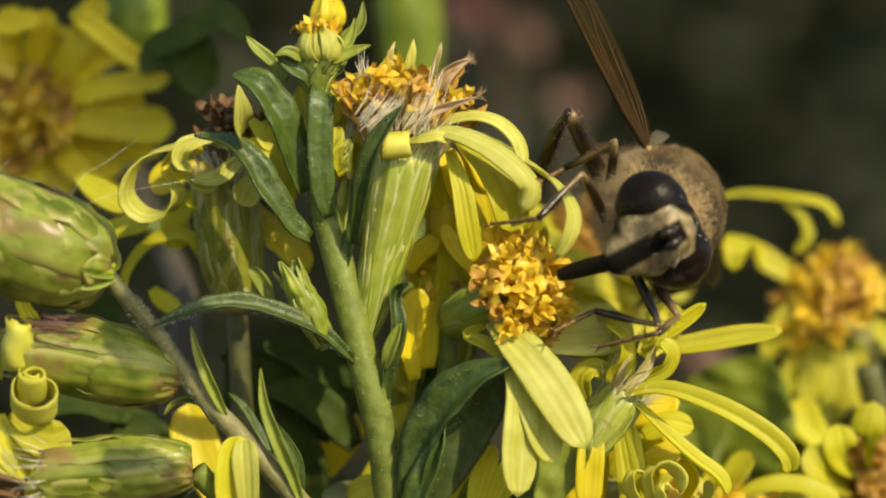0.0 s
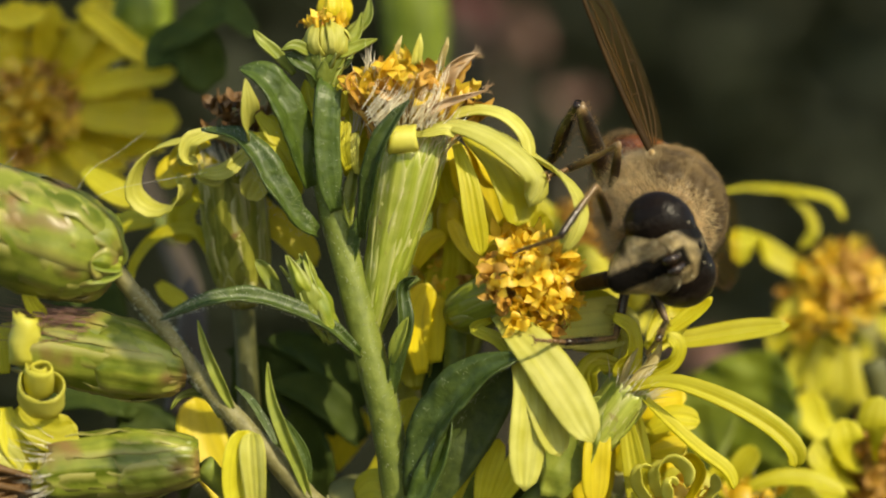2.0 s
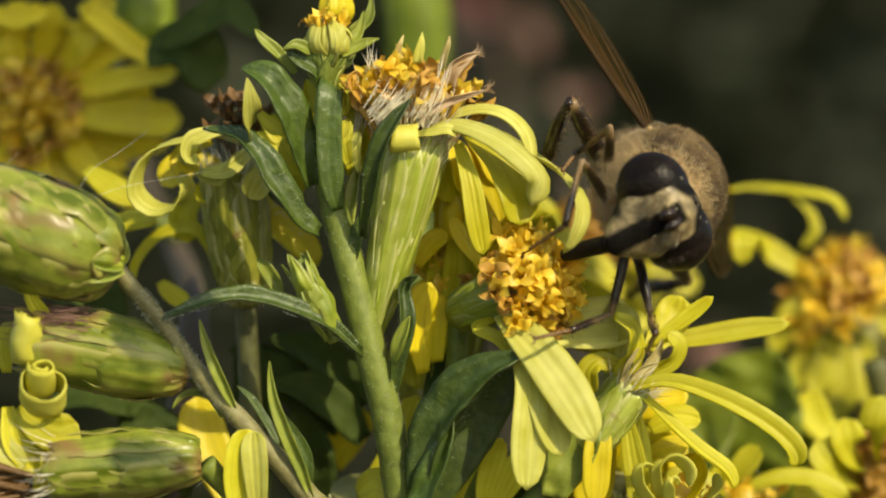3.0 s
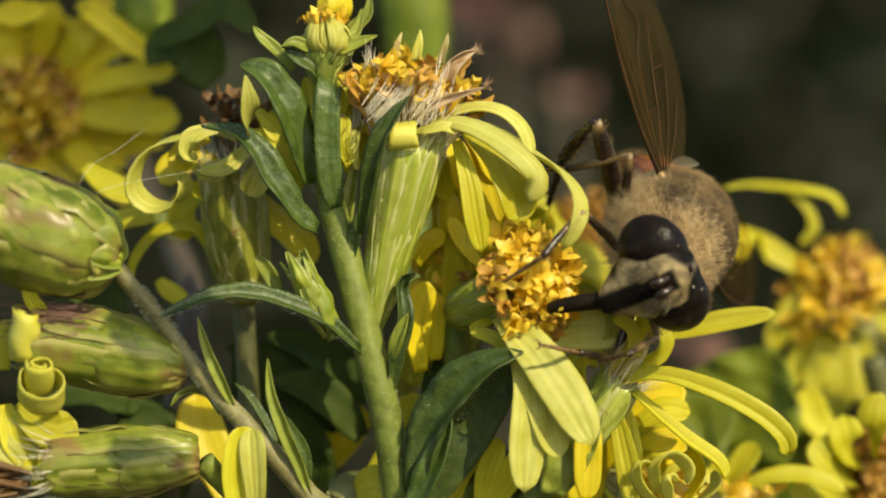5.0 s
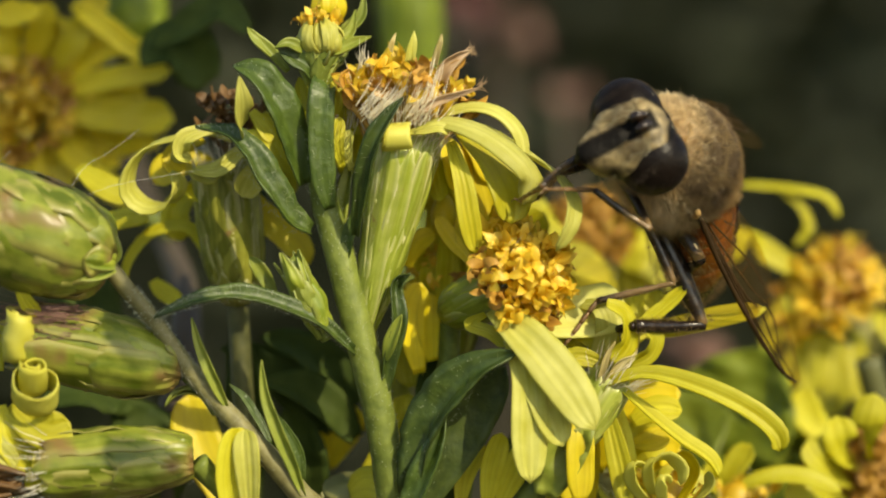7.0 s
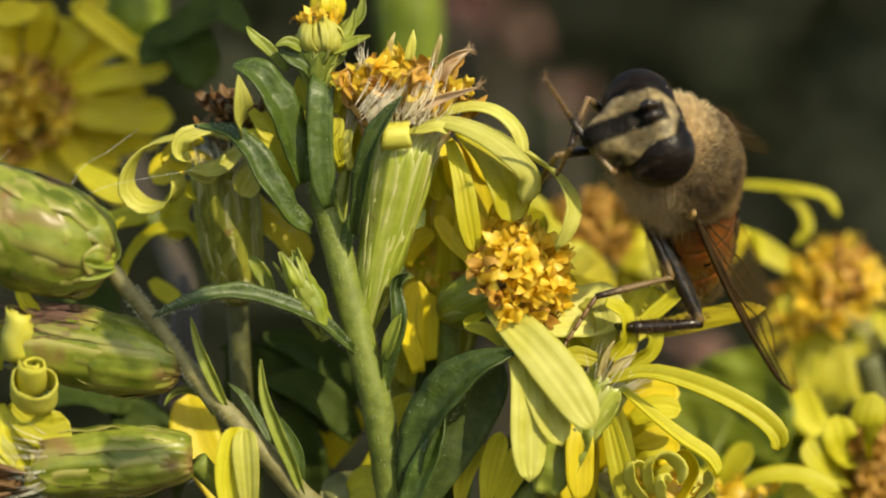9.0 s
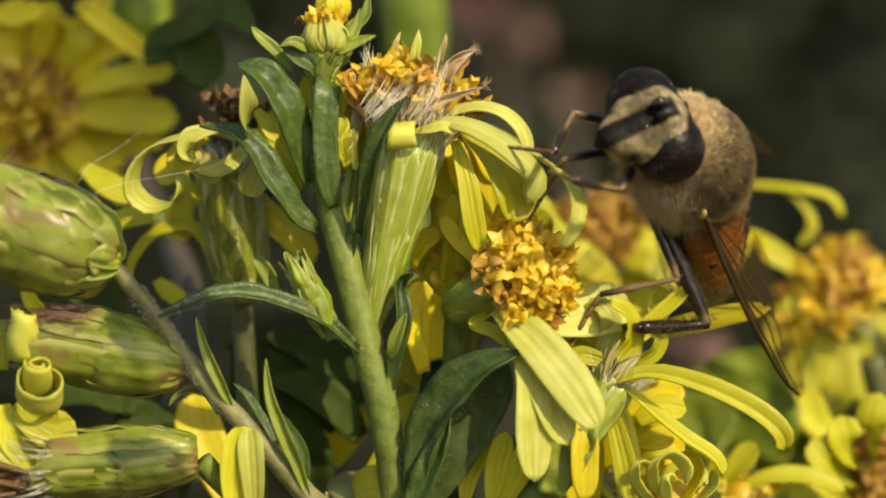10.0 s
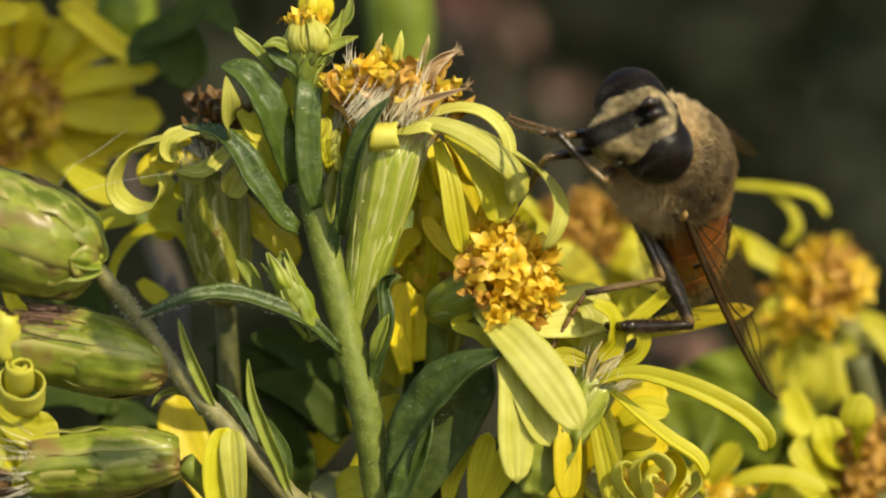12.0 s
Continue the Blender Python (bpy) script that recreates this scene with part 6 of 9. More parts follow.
def face_material():
    """Pale dusted face with a shining black middle stripe and a dark crown."""
    m = material("face", (0.035, 0.025, 0.011), (0.34, 0.255, 0.12), 0.32, 4200, 1500, 1.0, spread=0.50, third=(0.59, 0.49, 0.29))
    nt = m.node_tree
    nodes, link = nt.nodes, nt.links.new
    p = nodes["Principled BSDF"]
    dust = p.inputs["Base Color"].links[0].from_socket
    sep = nodes.new("ShaderNodeSeparateXYZ")
    link(nodes.new("ShaderNodeTexCoord").outputs["Object"], sep.inputs[0])

    def step(socket, low, high):
        n = nodes.new("ShaderNodeMapRange")
        n.interpolation_type = "SMOOTHSTEP"
        n.inputs["From Min"].default_value, n.inputs["From Max"].default_value = low * MM, high * MM
        link(socket, n.inputs["Value"])
        return n.outputs[0]

    def calc(op, a, b=None):
        n = nodes.new("ShaderNodeMath")
        n.operation = op
        for k, v in enumerate((a, b)):
            if v is not None:
                link(v, n.inputs[k])
        return n.outputs[0]

    ragged = nodes.new("ShaderNodeTexNoise")
    ragged.inputs["Scale"].default_value = 2600
    wobble = nodes.new("ShaderNodeMath")
    wobble.operation = "MULTIPLY_ADD"
    link(ragged.outputs["Fac"], wobble.inputs[0])
    wobble.inputs[1].default_value = 0.0004
    link(calc("ABSOLUTE", sep.outputs["X"]), wobble.inputs[2])
    stripe = calc("MULTIPLY", step(wobble.outputs[0], 0.62, 0.50), step(sep.outputs["Z"], 0.92, 0.76))
    rounded = nodes.new("ShaderNodeMath")
    rounded.operation = "MULTIPLY_ADD"
    link(calc("ABSOLUTE", sep.outputs["X"]), rounded.inputs[0])
    rounded.inputs[1].default_value = 0.6
    link(sep.outputs["Z"], rounded.inputs[2])
    crown = step(rounded.outputs[0], 1.16, 1.34)
    cheek = calc("MULTIPLY", step(calc("ABSOLUTE", sep.outputs["X"]), 0.55, 0.85), step(sep.outputs["Z"], -0.75, -1.15))
    black = calc("MAXIMUM", calc("MAXIMUM", stripe, crown), cheek)
    mix = nodes.new("ShaderNodeMix")
    mix.data_type = "RGBA"
    link(black, mix.inputs["Factor"])
    link(dust, mix.inputs[6])
    mix.inputs[7].default_value = (0.006, 0.005, 0.004, 1)
    link(mix.outputs[2], p.inputs["Base Color"])
    shine = nodes.new("ShaderNodeMapRange")
    shine.inputs["To Min"].default_value, shine.inputs["To Max"].default_value = 0.40, 0.48
    link(black, shine.inputs["Value"])
    link(shine.outputs[0], p.inputs["Roughness"])
    dull = nodes.new("ShaderNodeMapRange")
    dull.inputs["To Min"].default_value, dull.inputs["To Max"].default_value = 0.4, 0.06
    link(black, dull.inputs["Value"])
    link(dull.outputs[0], p.inputs["Specular IOR Level"])
    return m


def leg_material(name, pale_to, soft):
    """Leg skin, pale down to one length from the joint, or from there on where soft is below nothing."""
    m = material(name, (0.007, 0.005, 0.004), (0.030, 0.017, 0.009), 0.28, 2500, 500, 0.4, gloss=0.5)
    nodes, link = m.node_tree.nodes, m.node_tree.links.new
    p = nodes["Principled BSDF"]
    dark = p.inputs["Base Color"].links[0].from_socket
    sep = nodes.new("ShaderNodeSeparateXYZ")
    link(nodes.new("ShaderNodeTexCoord").outputs["Object"], sep.inputs[0])
    n = nodes.new("ShaderNodeMapRange")
    n.interpolation_type = "SMOOTHSTEP"
    n.inputs["From Min"].default_value, n.inputs["From Max"].default_value = (pale_to + soft) * MM, (pale_to - soft) * MM
    link(sep.outputs["Y"], n.inputs["Value"])
    mix = nodes.new("ShaderNodeMix")
    mix.data_type = "RGBA"
    link(n.outputs[0], mix.inputs["Factor"])
    link(dark, mix.inputs[6])
    mix.inputs[7].default_value = (0.19, 0.12, 0.052, 1)
    link(mix.outputs[2], p.inputs["Base Color"])
    return m


def wing_material(name, cover, colour=(0.10, 0.08, 0.05)):
    m = bpy.data.materials.new(name)
    m.use_nodes = True
    nodes, link = m.node_tree.nodes, m.node_tree.links.new
    p = nodes["Principled BSDF"]
    p.inputs["Base Color"].default_value = (*colour, 1)
    p.inputs["Roughness"].default_value = 0.30
    p.inputs["Specular IOR Level"].default_value = 0.25
    clear = nodes.new("ShaderNodeBsdfTransparent")
    clear.inputs["Color"].default_value = (0.92, 0.86, 0.72, 1)
    noise_tex = nodes.new("ShaderNodeTexNoise")
    noise_tex.inputs["Scale"].default_value = 900
    link(nodes.new("ShaderNodeTexCoord").outputs["Object"], noise_tex.inputs["Vector"])
    relief = nodes.new("ShaderNodeBump")
    relief.inputs["Strength"].default_value, relief.inputs["Distance"].default_value = 0.3, 0.00005
    link(noise_tex.outputs["Fac"], relief.inputs["Height"])
    link(relief.outputs[0], p.inputs["Normal"])
    mix = nodes.new("ShaderNodeMixShader")
    mix.inputs[0].default_value = cover
    link(clear.outputs[0], mix.inputs[1])
    link(p.outputs[0], mix.inputs[2])
    link(mix.outputs[0], nodes["Material Output"].inputs["Surface"])
    return m


def fur_on(radii, count, long, seed, keep, lean=(0, -0.55, 0), centre=(0, 0, 0), thick=0.0065, stray=0.3):
    """Hairs standing on an ellipsoid where keep(direction) says so."""
    rng = random.Random(seed)
    ends = []
    while len(ends) < count:
        n = Vector((rng.gauss(0, 1), rng.gauss(0, 1), rng.gauss(0, 1))).normalized()
        if rng.random() > keep(n):
            continue
        p = Vector((n.x * radii[0], n.y * radii[1], n.z * radii[2])) + Vector(centre)
        out = Vector((n.x / radii[0], n.y / radii[1], n.z / radii[2])).normalized()
        k = rng.uniform(*long)
        tuft_way = noise.noise_vector(p * 4.5) * 1.5
        ends.append((p * 0.985, p + (out + Vector(lean) + tuft_way * stray * 1.6 + Vector((rng.uniform(-1, 1), rng.uniform(-1, 1), rng.uniform(-1, 1))) * stray * 0.4) * k))
    return spikes(bmesh.new(), ends, thick, 0.08)


def wing_mesh(span=8.2):
    """Wing blade with the root at the origin, along x, leading edge towards y."""
    bm = bmesh.new()
    rows = []
    for i in range(29):
        u = i / 28
        lead = 0.10 + 0.42 * math.sin(math.pi * min(1, u * 1.02)) ** 0.8 - 0.25 * max(0, u - 0.8)
        trail = -2.3 * math.sin(math.pi * (0.04 + 0.955 * u ** 0.85)) ** 0.55
        row = []
        for j in range(9):
            w = j / 8
            y = lead + (trail - lead) * w
            z = 0.16 * math.sin(w * 5.0 + u * 2) * math.sin(math.pi * u) - 0.18 * w * w
            row.append((bm.verts.new((u * span, y, z + 0.006)), bm.verts.new((u * span, y, z - 0.006))))
        rows.append(row)
    for p, q in zip(rows, rows[1:]):
        for j in range(8):
            bm.faces.new((p[j][0], q[j][0], q[j + 1][0], p[j + 1][0]))
            bm.faces.new((p[j][1], p[j + 1][1], q[j + 1][1], q[j][1]))
        bm.faces.new((p[0][0], p[0][1], q[0][1], q[0][0]))
        bm.faces.new((p[8][0], q[8][0], q[8][1], p[8][1]))
    return bm


def hoverfly():
    fly = thing("hoverfly", (0, 0, 0), "brown furry hoverfly with dark eyes feeding on goldenrod flowers", "hoverfly")
    parts = {}
    zero = (0, 0, 0)
    thorax = part("thorax", ball(zero, (2.0, 2.15, 1.96), segments=32, rings=24), THORAX, fly, "brown furry thorax with dark blotches", at=zero)
    spots = ((0.74, 0.40, 0.52), (0.72, -0.18, 0.62), (0.32, 0.40, 0.86), (0.28, -0.12, 0.95))

    def smudge(n):
        near = min((Vector((abs(n.x), n.y, n.z)) - Vector(c)).length for c in spots)
        return max(0.0, min(1.0, (0.42 - near) / 0.26))

    def back(n):
        middle_line = 0.55 + 0.45 * min(1.0, abs(n.x) / 0.07)
        return middle_line * max(0.0, min(1.0, (n.z + 0.10) / 0.35)) * max(0.0, min(1.0, (0.38 - n.y) / 0.3)) * max(0.0, min(1.0, (n.y + 0.50) / 0.25))

    def front(n):
        return max(0.0, min(1.0, (n.y + 0.02 - 0.30 * max(0.0, n.z)) / 0.65)) * (0.8 + 0.4 * noise.noise(n * 4.0))

    def rear(n):
        return max(0.0, min(1.0, (-0.22 - n.y) / 0.2)) * max(0.0, min(1.0, (n.z + 0.2) / 0.3))

    def tuft(n):
        return 0.75 + 0.25 * noise.noise(n * 5.0)

    part("fur", fur_on((2.0, 2.15, 1.96), 34000, (0.08, 0.20), 71, lambda n: (1 - smudge(n)) * tuft(n) * (1 - 0.85 * back(n)) * (1 - 0.7 * rear(n)) * (1 - 0.6 * front(n)) if n.z > -0.1 else 0.4, lean=(0, -0.9, -0.1), thick=0.0046, stray=0.20), FUR, thorax, "tan fur")
    part("pale_fur", fur_on((2.0, 2.15, 1.96), 36000, (0.12, 0.28), 72, lambda n: (1 - smudge(n)) * max(0.04, min(1.0, (0.50 - n.z) / 0.6), front(n)), thick=0.0052, stray=0.26), FUR_PALE, thorax, "long pale fur")
    part("back_fur", fur_on((2.0, 2.15, 1.96), 24000, (0.07, 0.17), 86, lambda n: back(n) * (1 - smudge(n)) * tuft(n), lean=(0, -0.9, 0), thick=0.0046, stray=0.20), FUR_BROWN, thorax, "thin brown fur on the back")
    part("rear_fur", fur_on((2.0, 2.15, 1.96), 14000, (0.10, 0.30), 87, lambda n: rear(n) * tuft(n), lean=(0, -0.5, 0), thick=0.005, stray=0.20), FUR_GOLD, thorax, "golden fur along the hind margin")
    part("dark_fur", fur_on((2.0, 2.15, 1.96), 12000, (0.09, 0.19), 77, smudge, lean=(0, -0.75, 0), thick=0.006), FUR_DARK, thorax, "soft dark brown smudges in the fur")
    part("fringe_fur", fur_on((2.0, 2.15, 1.96), 6500, (0.30, 0.62), 83, lambda n: max(0.0, min(1.0, (0.1 - n.z) / 0.4)) if n.y < 0.75 else 0.0, lean=(0, -0.4, -0.2), thick=0.005, stray=0.25), FUR_PALE, thorax, "soft pale fringe under the thorax")
    part("collar_fur", fur_on((2.0, 2.15, 1.96), 8000, (0.12, 0.26), 82, lambda n: max(0.0, min(1.0, (n.y - 0.35) / 0.3)), lean=(0, 0.2, 0), thick=0.0055), FUR_PALE, thorax, "long pale fur behind the head")
    scutellum = part("scutellum", ball((0, -1.85, 0.9), (1.05, 0.70, 0.5)), SCUTELLUM, fly, at=zero)
    part("fur", fur_on((1.05, 0.70, 0.5), 1600, (0.07, 0.18), 73, lambda n: 1.0 if n.z > 0 else 0.1, centre=(0, -1.85, 0.9)), FUR, scutellum)

    # head
    bm = ball(zero, (1, 1, 1), segments=40, rings=32)
    for v in bm.verts:
        n = v.co.copy()
        p = Vector((n.x * 1.56, 1.20 * n.y ** 0.58 if n.y > 0 else n.y * 0.4, n.z * 1.22))
        if n.y > -0.1:
            snout = math.exp(-abs(n.x / 0.52) ** 3 - ((n.z + 0.78) / 0.36) ** 2)
            knob = math.exp(-(n.x / 0.20) ** 2 - ((n.z + 0.24) / 0.15) ** 2)
            brow = math.exp(-(n.x / 0.30) ** 2 - ((n.z - 0.34) / 0.20) ** 2)
            hollow = math.exp(-(n.x / 0.45) ** 2 - ((n.z - 0.05) / 0.16) ** 2)
            p += Vector((0, 0.64, -0.84)) * snout + Vector((0, 0.14, 0)) * knob + Vector((0, 0.12, 0)) * brow - Vector((0, 0.10, 0)) * hollow
            p.x *= 1 - 0.12 * snout
        v.co = p
    head = part("head", bm, face_material(), fly, "pale dusted face with a black middle stripe", at=zero)
    parts["head"] = head
    for s in (1, -1):
        turn = Matrix.Rotation(radians(-10 * s), 4, "Y")
        globe = ball((0.79 * s, 0.06, 0.05), (1.25, 1.01, 1.16), turn, 52, 40)
        for v in globe.verts:
            if v.co.y < 0:
                v.co.y *= 0.35
        eye = part("eye", globe, EYE, head, "large glossy dark brown eye")
        part("eye_hair", fur_on((1.25, 1.01, 1.16), 900, (0.03, 0.06), 78, lambda n, s=s: (1.0 if abs(n.x * s - 0.48) < 0.10 else 0.10) if n.y > -0.1 and n.x * s > -0.2 else 0.0, lean=(0, 0, 0), centre=(0.79 * s, 0.06, 0.05), thick=0.0045), EYE_HAIR, eye, "band of fine brown hairs")
        part("eye_rim", fur_on((1.06, 0.40, 1.13), 700, (0.05, 0.12), 84, lambda n, s=s: 1.0 if n.y < -0.1 and n.x * s > -0.2 else 0.0, lean=(0, 0.1, 0), centre=(0.95 * s, -0.05, 0.06), thick=0.006), FUR, eye, "fringe of pale hairs behind the eye")
        bm = tube(bmesh.new(), [(0.15 * s, 1.16, 0.60), (0.18 * s, 1.34, 0.56), (0.20 * s, 1.46, 0.36), (0.21 * s, 1.48, 0.10)], [0.10, 0.12, 0.21, 0.09], n=8, sides=8)
        tube(bm, [(0.22 * s, 1.46, 0.42), (0.46 * s, 1.60, 0.50), (0.80 * s, 1.62, 0.42)], [0.018, 0.010], n=6, sides=5)
        part("antenna", bm, CHITIN, head)
    part("ocelli", ball((0, 0.48, 1.16), (0.16, 0.16, 0.08)), EYE, head)
    part("face_fur", fur_on((1.54, 1.19, 1.23), 3600, (0.10, 0.30), 74, lambda n: 1.0 if n.y > 0.35 and 0.20 < abs(n.x) < 0.52 and n.z < 0.72 else 0.0, lean=(0, 0, -0.9), thick=0.0058), FUR, head)
    # pale hairs drawn as glints of light on the face
    part("face_glint", fur_on((1.56, 1.21, 1.25), 700, (0.12, 0.30), 79, lambda n: 1.0 if n.y > 0.35 and 0.22 < abs(n.x) < 0.52 and n.z < 0.55 else 0.0, lean=(0, 0, -0.9), thick=0.0075), GLINT, head, "pale hairs that stand for glints")
    part("neck_fur", fur_on((1.6, 0.75, 1.3), 900, (0.2, 0.5), 75, lambda n: 1.0 if n.y < -0.55 else 0.0, lean=(0, 0.2, 0)), FUR_PALE, head)
    bm = tube(bmesh.new(), [(0, 0, 0), (0, 0.9, 0.04), (0, 1.5, 0), (0, 1.9, -0.03)], [0.30, 0.28, 0.25, 0.19], n=12, sides=10)
    parts["proboscis"] = part("proboscis", bm, MOUTH, head, "black proboscis", at=zero)

    # pollen grains, added as small sparkles of light too
    rng = random.Random(91)
    for holder, count, radii, low in ((head, 14, (1.5, 1.42, 1.5), 0.3), (thorax, 40, (2.08, 2.22, 2.04), -1.0)):
        bm = bmesh.new()
        made = 0
        while made < count:
            n = Vector((rng.gauss(0, 1), rng.gauss(0, 1), rng.gauss(0, 1))).normalized()
            if n.y < low or (holder is head and abs(n.x) > 0.6):
                continue
            spot = Matrix.Translation((n.x * radii[0], n.y * radii[1], n.z * radii[2])) @ Matrix.Scale(rng.uniform(0.012, 0.028), 4)
            bmesh.ops.create_icosphere(bm, subdivisions=1, radius=1.0, matrix=spot)
            made += 1
        part("pollen_grains", bm, GLINT, holder, "scattered pale pollen grains that also stand for glints")

    # abdomen: tapered plates, orange at the sides
    bm = bmesh.new()
    tube(bm, [(0, 0.3, 0), (0, -1.5, -0.05), (0, -3.8, -0.15), (0, -5.9, -0.35)], [1.30, 1.68, 1.38, 0.22], n=20, sides=20)
    for v in bm.verts:
        v.co.z *= 0.76
    abdomen = part("abdomen", bm, CHITIN, fly, "orange-brown and black abdomen", at=zero)
    parts["abdomen"] = abdomen
    for k, (y0, y1, r0, r1, mat) in enumerate(((0.1, -1.5, 1.50, 1.86, ORANGE), (-1.4, -3.0, 1.84, 1.70, ORANGE), (-2.9, -4.4, 1.70, 1.22, ORANGE), (-4.3, -5.6, 1.22, 0.5, CHITIN))):
        bm = tube(bmesh.new(), [(0, y0, -0.05), (0, (y0 + y1) / 2, -0.08), (0, y1 + 0.12, -0.12), (0, y1, -0.12)], [r0, (r0 + r1) / 2 + 0.06, r1 + 0.02, r1 - 0.12], n=9, sides=24)
        for v in bm.verts:
            v.co.z = max(v.co.z * 0.80, -0.38 + 0.12 * v.co.z)
        plate = part("tergite", bm, mat, abdomen)
        if k < 3:
            mid = (y0 + y1) / 2
            stripe = blade([(0, y0 - 0.1, r0 * 0.82), (0, mid, (r0 + r1) * 0.41 + 0.05), (0, y1 + 0.1, r1 * 0.82 - 0.02)], 0.55, face=(0, 0, 1), shape="bract", cup=-0.35, thick=0.06, n=8)
            part("dark_mark", stripe, CHITIN, abdomen)
    part("sternite", ball((0, -2.5, -0.38), (1.50, 2.7, 0.95)), BELLY, abdomen, "olive brown belly")
    part("side_fur", fur_on((1.78, 2.8, 0.5), 1500, (0.10, 0.26), 85, lambda n: 1.0 if abs(n.x) > 0.75 and n.z < 0.2 else 0.0, centre=(0, -2.5, -0.45), lean=(0, -0.3, -0.5), thick=0.006), FUR, abdomen, "pale hair fringe along the side")
    part("fur", fur_on((1.8, 2.9, 1.45), 3200, (0.07, 0.17), 76, lambda n: 0.8, centre=(0, -2.7, -0.1), lean=(0, -0.6, 0)), FUR, abdomen)

    # legs: three keyed pieces each
    skins = {"F": (leg_material("front_femur", 2.2, -0.2), leg_material("front_tibia", 0.9, 0.35)), "M": (leg_material("middle_femur", 2.6, -0.25), leg_material("middle_tibia", 1.9, 0.6)),
             "H": (leg_material("hind_femur", 3.75, -0.2), CHITIN)}
    for leg, (fem, tib, tar), (rf, rt) in (("F", (2.5, 2.15, 2.0), (0.17, 0.11)), ("M", (3.0, 2.6, 2.2), (0.18, 0.11)), ("H", (4.0, 2.6, 2.2), (0.33, 0.21))):
        for sd in ("R", "L"):
            bm = tube(bmesh.new(), [(0, -0.1, 0), (0, fem * 0.35, 0.05), (0, fem * 0.75, 0.03), (0, fem, 0)], [rf * 0.85, rf, rf * 0.9, rf * 0.55], n=12, sides=10)
            femur = part("femur", bm, skins[leg][0], fly, at=zero)
            bm = tube(bmesh.new(), [(0, -0.04, 0), (0, tib * 0.4, -0.04 if leg != "H" else -0.12), (0, tib, 0)], [rt * 0.85, rt * 0.8, rt * 1.15, rt], n=12, sides=10)
            tibia = part("tibia", bm, skins[leg][1], fly, at=zero)
            bm = bmesh.new()
            for k in range(5):
                a, b = tar * k / 5, tar * (k + 1) / 5
                r = rt * (0.85 - 0.07 * k)
                tube(bm, [(0, a, -0.02 * k), (0, (a + b) / 2, -0.02 * k), (0, b + 0.02, -0.02 * (k + 1))], [r * 0.7, r, r * 0.9], n=4, sides=7)
            for s in (1, -1):
                tube(bm, [(0.05 * s, tar, -0.1), (0.14 * s, tar + 0.12, -0.08), (0.16 * s, tar + 0.2, -0.18)], [0.04, 0.012], n=4, sides=5)
            tarsus = part("tarsus", bm, LEG_PALE if leg != "H" else CHITIN, fly, at=zero)
            rng = random.Random(80)
            for piece, length, r, hairs in ((femur, fem, rf, 420), (tibia, tib, rt, 360)):
                ends = []
                for k in range(hairs * (2 if leg == "H" else 1)):
                    y, ang = rng.uniform(0.1, 1) * length, rng.uniform(0, 6.283)
                    out = Vector((math.cos(ang), 0.4, math.sin(ang)))
                    base = Vector((0, y, 0)) + Vector((out.x, 0, out.z)) * r * 0.85
                    ends.append((base, base + out * rng.uniform(0.06, 0.16) * (1.4 if leg == "H" else 1)))
                part("leg_hair", spikes(bmesh.new(), ends[::3], 0.0065), CHITIN, piece)
                part("golden_hair", spikes(bmesh.new(), ends[1::2], 0.0055), LEG_FUR, piece)
            for nm, ob in (("femur", femur), ("tibia", tibia), ("tarsus", tarsus)):
                parts[sd + leg + "_" + nm] = ob

    # wings
    membrane, lobe = wing_material("wing_membrane", 0.035, (0.30, 0.21, 0.09)), wing_material("wing_lobe", 0.07, (0.62, 0.56, 0.44))
    for nm, mirror in (("right_wing", 1), ("left_wing", 1)):
        wing = part("wing", wing_mesh(), membrane, fly, "clear brownish wing with dark veins", at=zero)
        wing.visible_shadow = True
        for path, r in (([(0, 0.05, 0), (2, 0.42, 0.02), (5, 0.50, 0.02), (7.2, 0.28, 0), (8.15, -0.25, 0)], 0.075), ([(0, 0, 0), (2.2, 0.15, 0.04), (4.4, 0.28, 0.04), (5.6, 0.45, 0.02)], 0.04),
                        ([(0, -0.05, 0), (2.4, -0.05, 0.06), (5, 0.08, 0.05), (7.4, 0.12, 0)], 0.035), ([(2.4, -0.1, 0.06), (4.2, -0.30, 0.08), (5.2, -0.75, 0.06), (6.1, -0.35, 0.03), (7.9, -0.25, 0)], 0.032),
                        ([(0.3, -0.15, 0), (2.2, -0.55, 0.09), (4.4, -1.05, 0.08), (5.7, -1.35, 0.0), (6.3, -0.95, 0.0), (6.6, -0.45, 0.0)], 0.03), ([(0.2, -0.2, 0), (1.8, -1.0, 0.05), (3.6, -1.7, -0.02), (5.0, -1.75, -0.05), (5.5, -1.35, 0)], 0.03),
                        ([(0.1, -0.2, 0), (1.4, -1.3, 0), (2.5, -2.1, -0.15)], 0.028), ([(2.3, -0.1, 0.06), (2.4, -0.6, 0.09)], 0.028), ([(3.6, -0.85, 0.1), (3.7, -1.7, 0.0)], 0.028)):
            part("vein", tube(bmesh.new(), [(x, y * 0.84 if y < 0 else y, z) for x, y, z in path], [r * 1.25, r * 0.75], n=18, sides=6), VEIN, wing)
        part("alula", blade([(0.2, -0.3, 0.02), (0.35, -1.1, 0.05), (0.2, -1.6, 0.25)], 0.6, face=(0, 0, 1), shape="bract", thick=0.02), lobe, wing, "whitish lobe at the wing base")
        parts[nm] = wing
        bm = ball((1.78 if nm[0] == "r" else -1.78, -0.3, 0.5), (0.2, 0.3, 0.24), segments=14, rings=10)
        part("wing_base", bm, SCUTELLUM, fly, at=zero)
        sx = 1 if nm[0] == "r" else -1
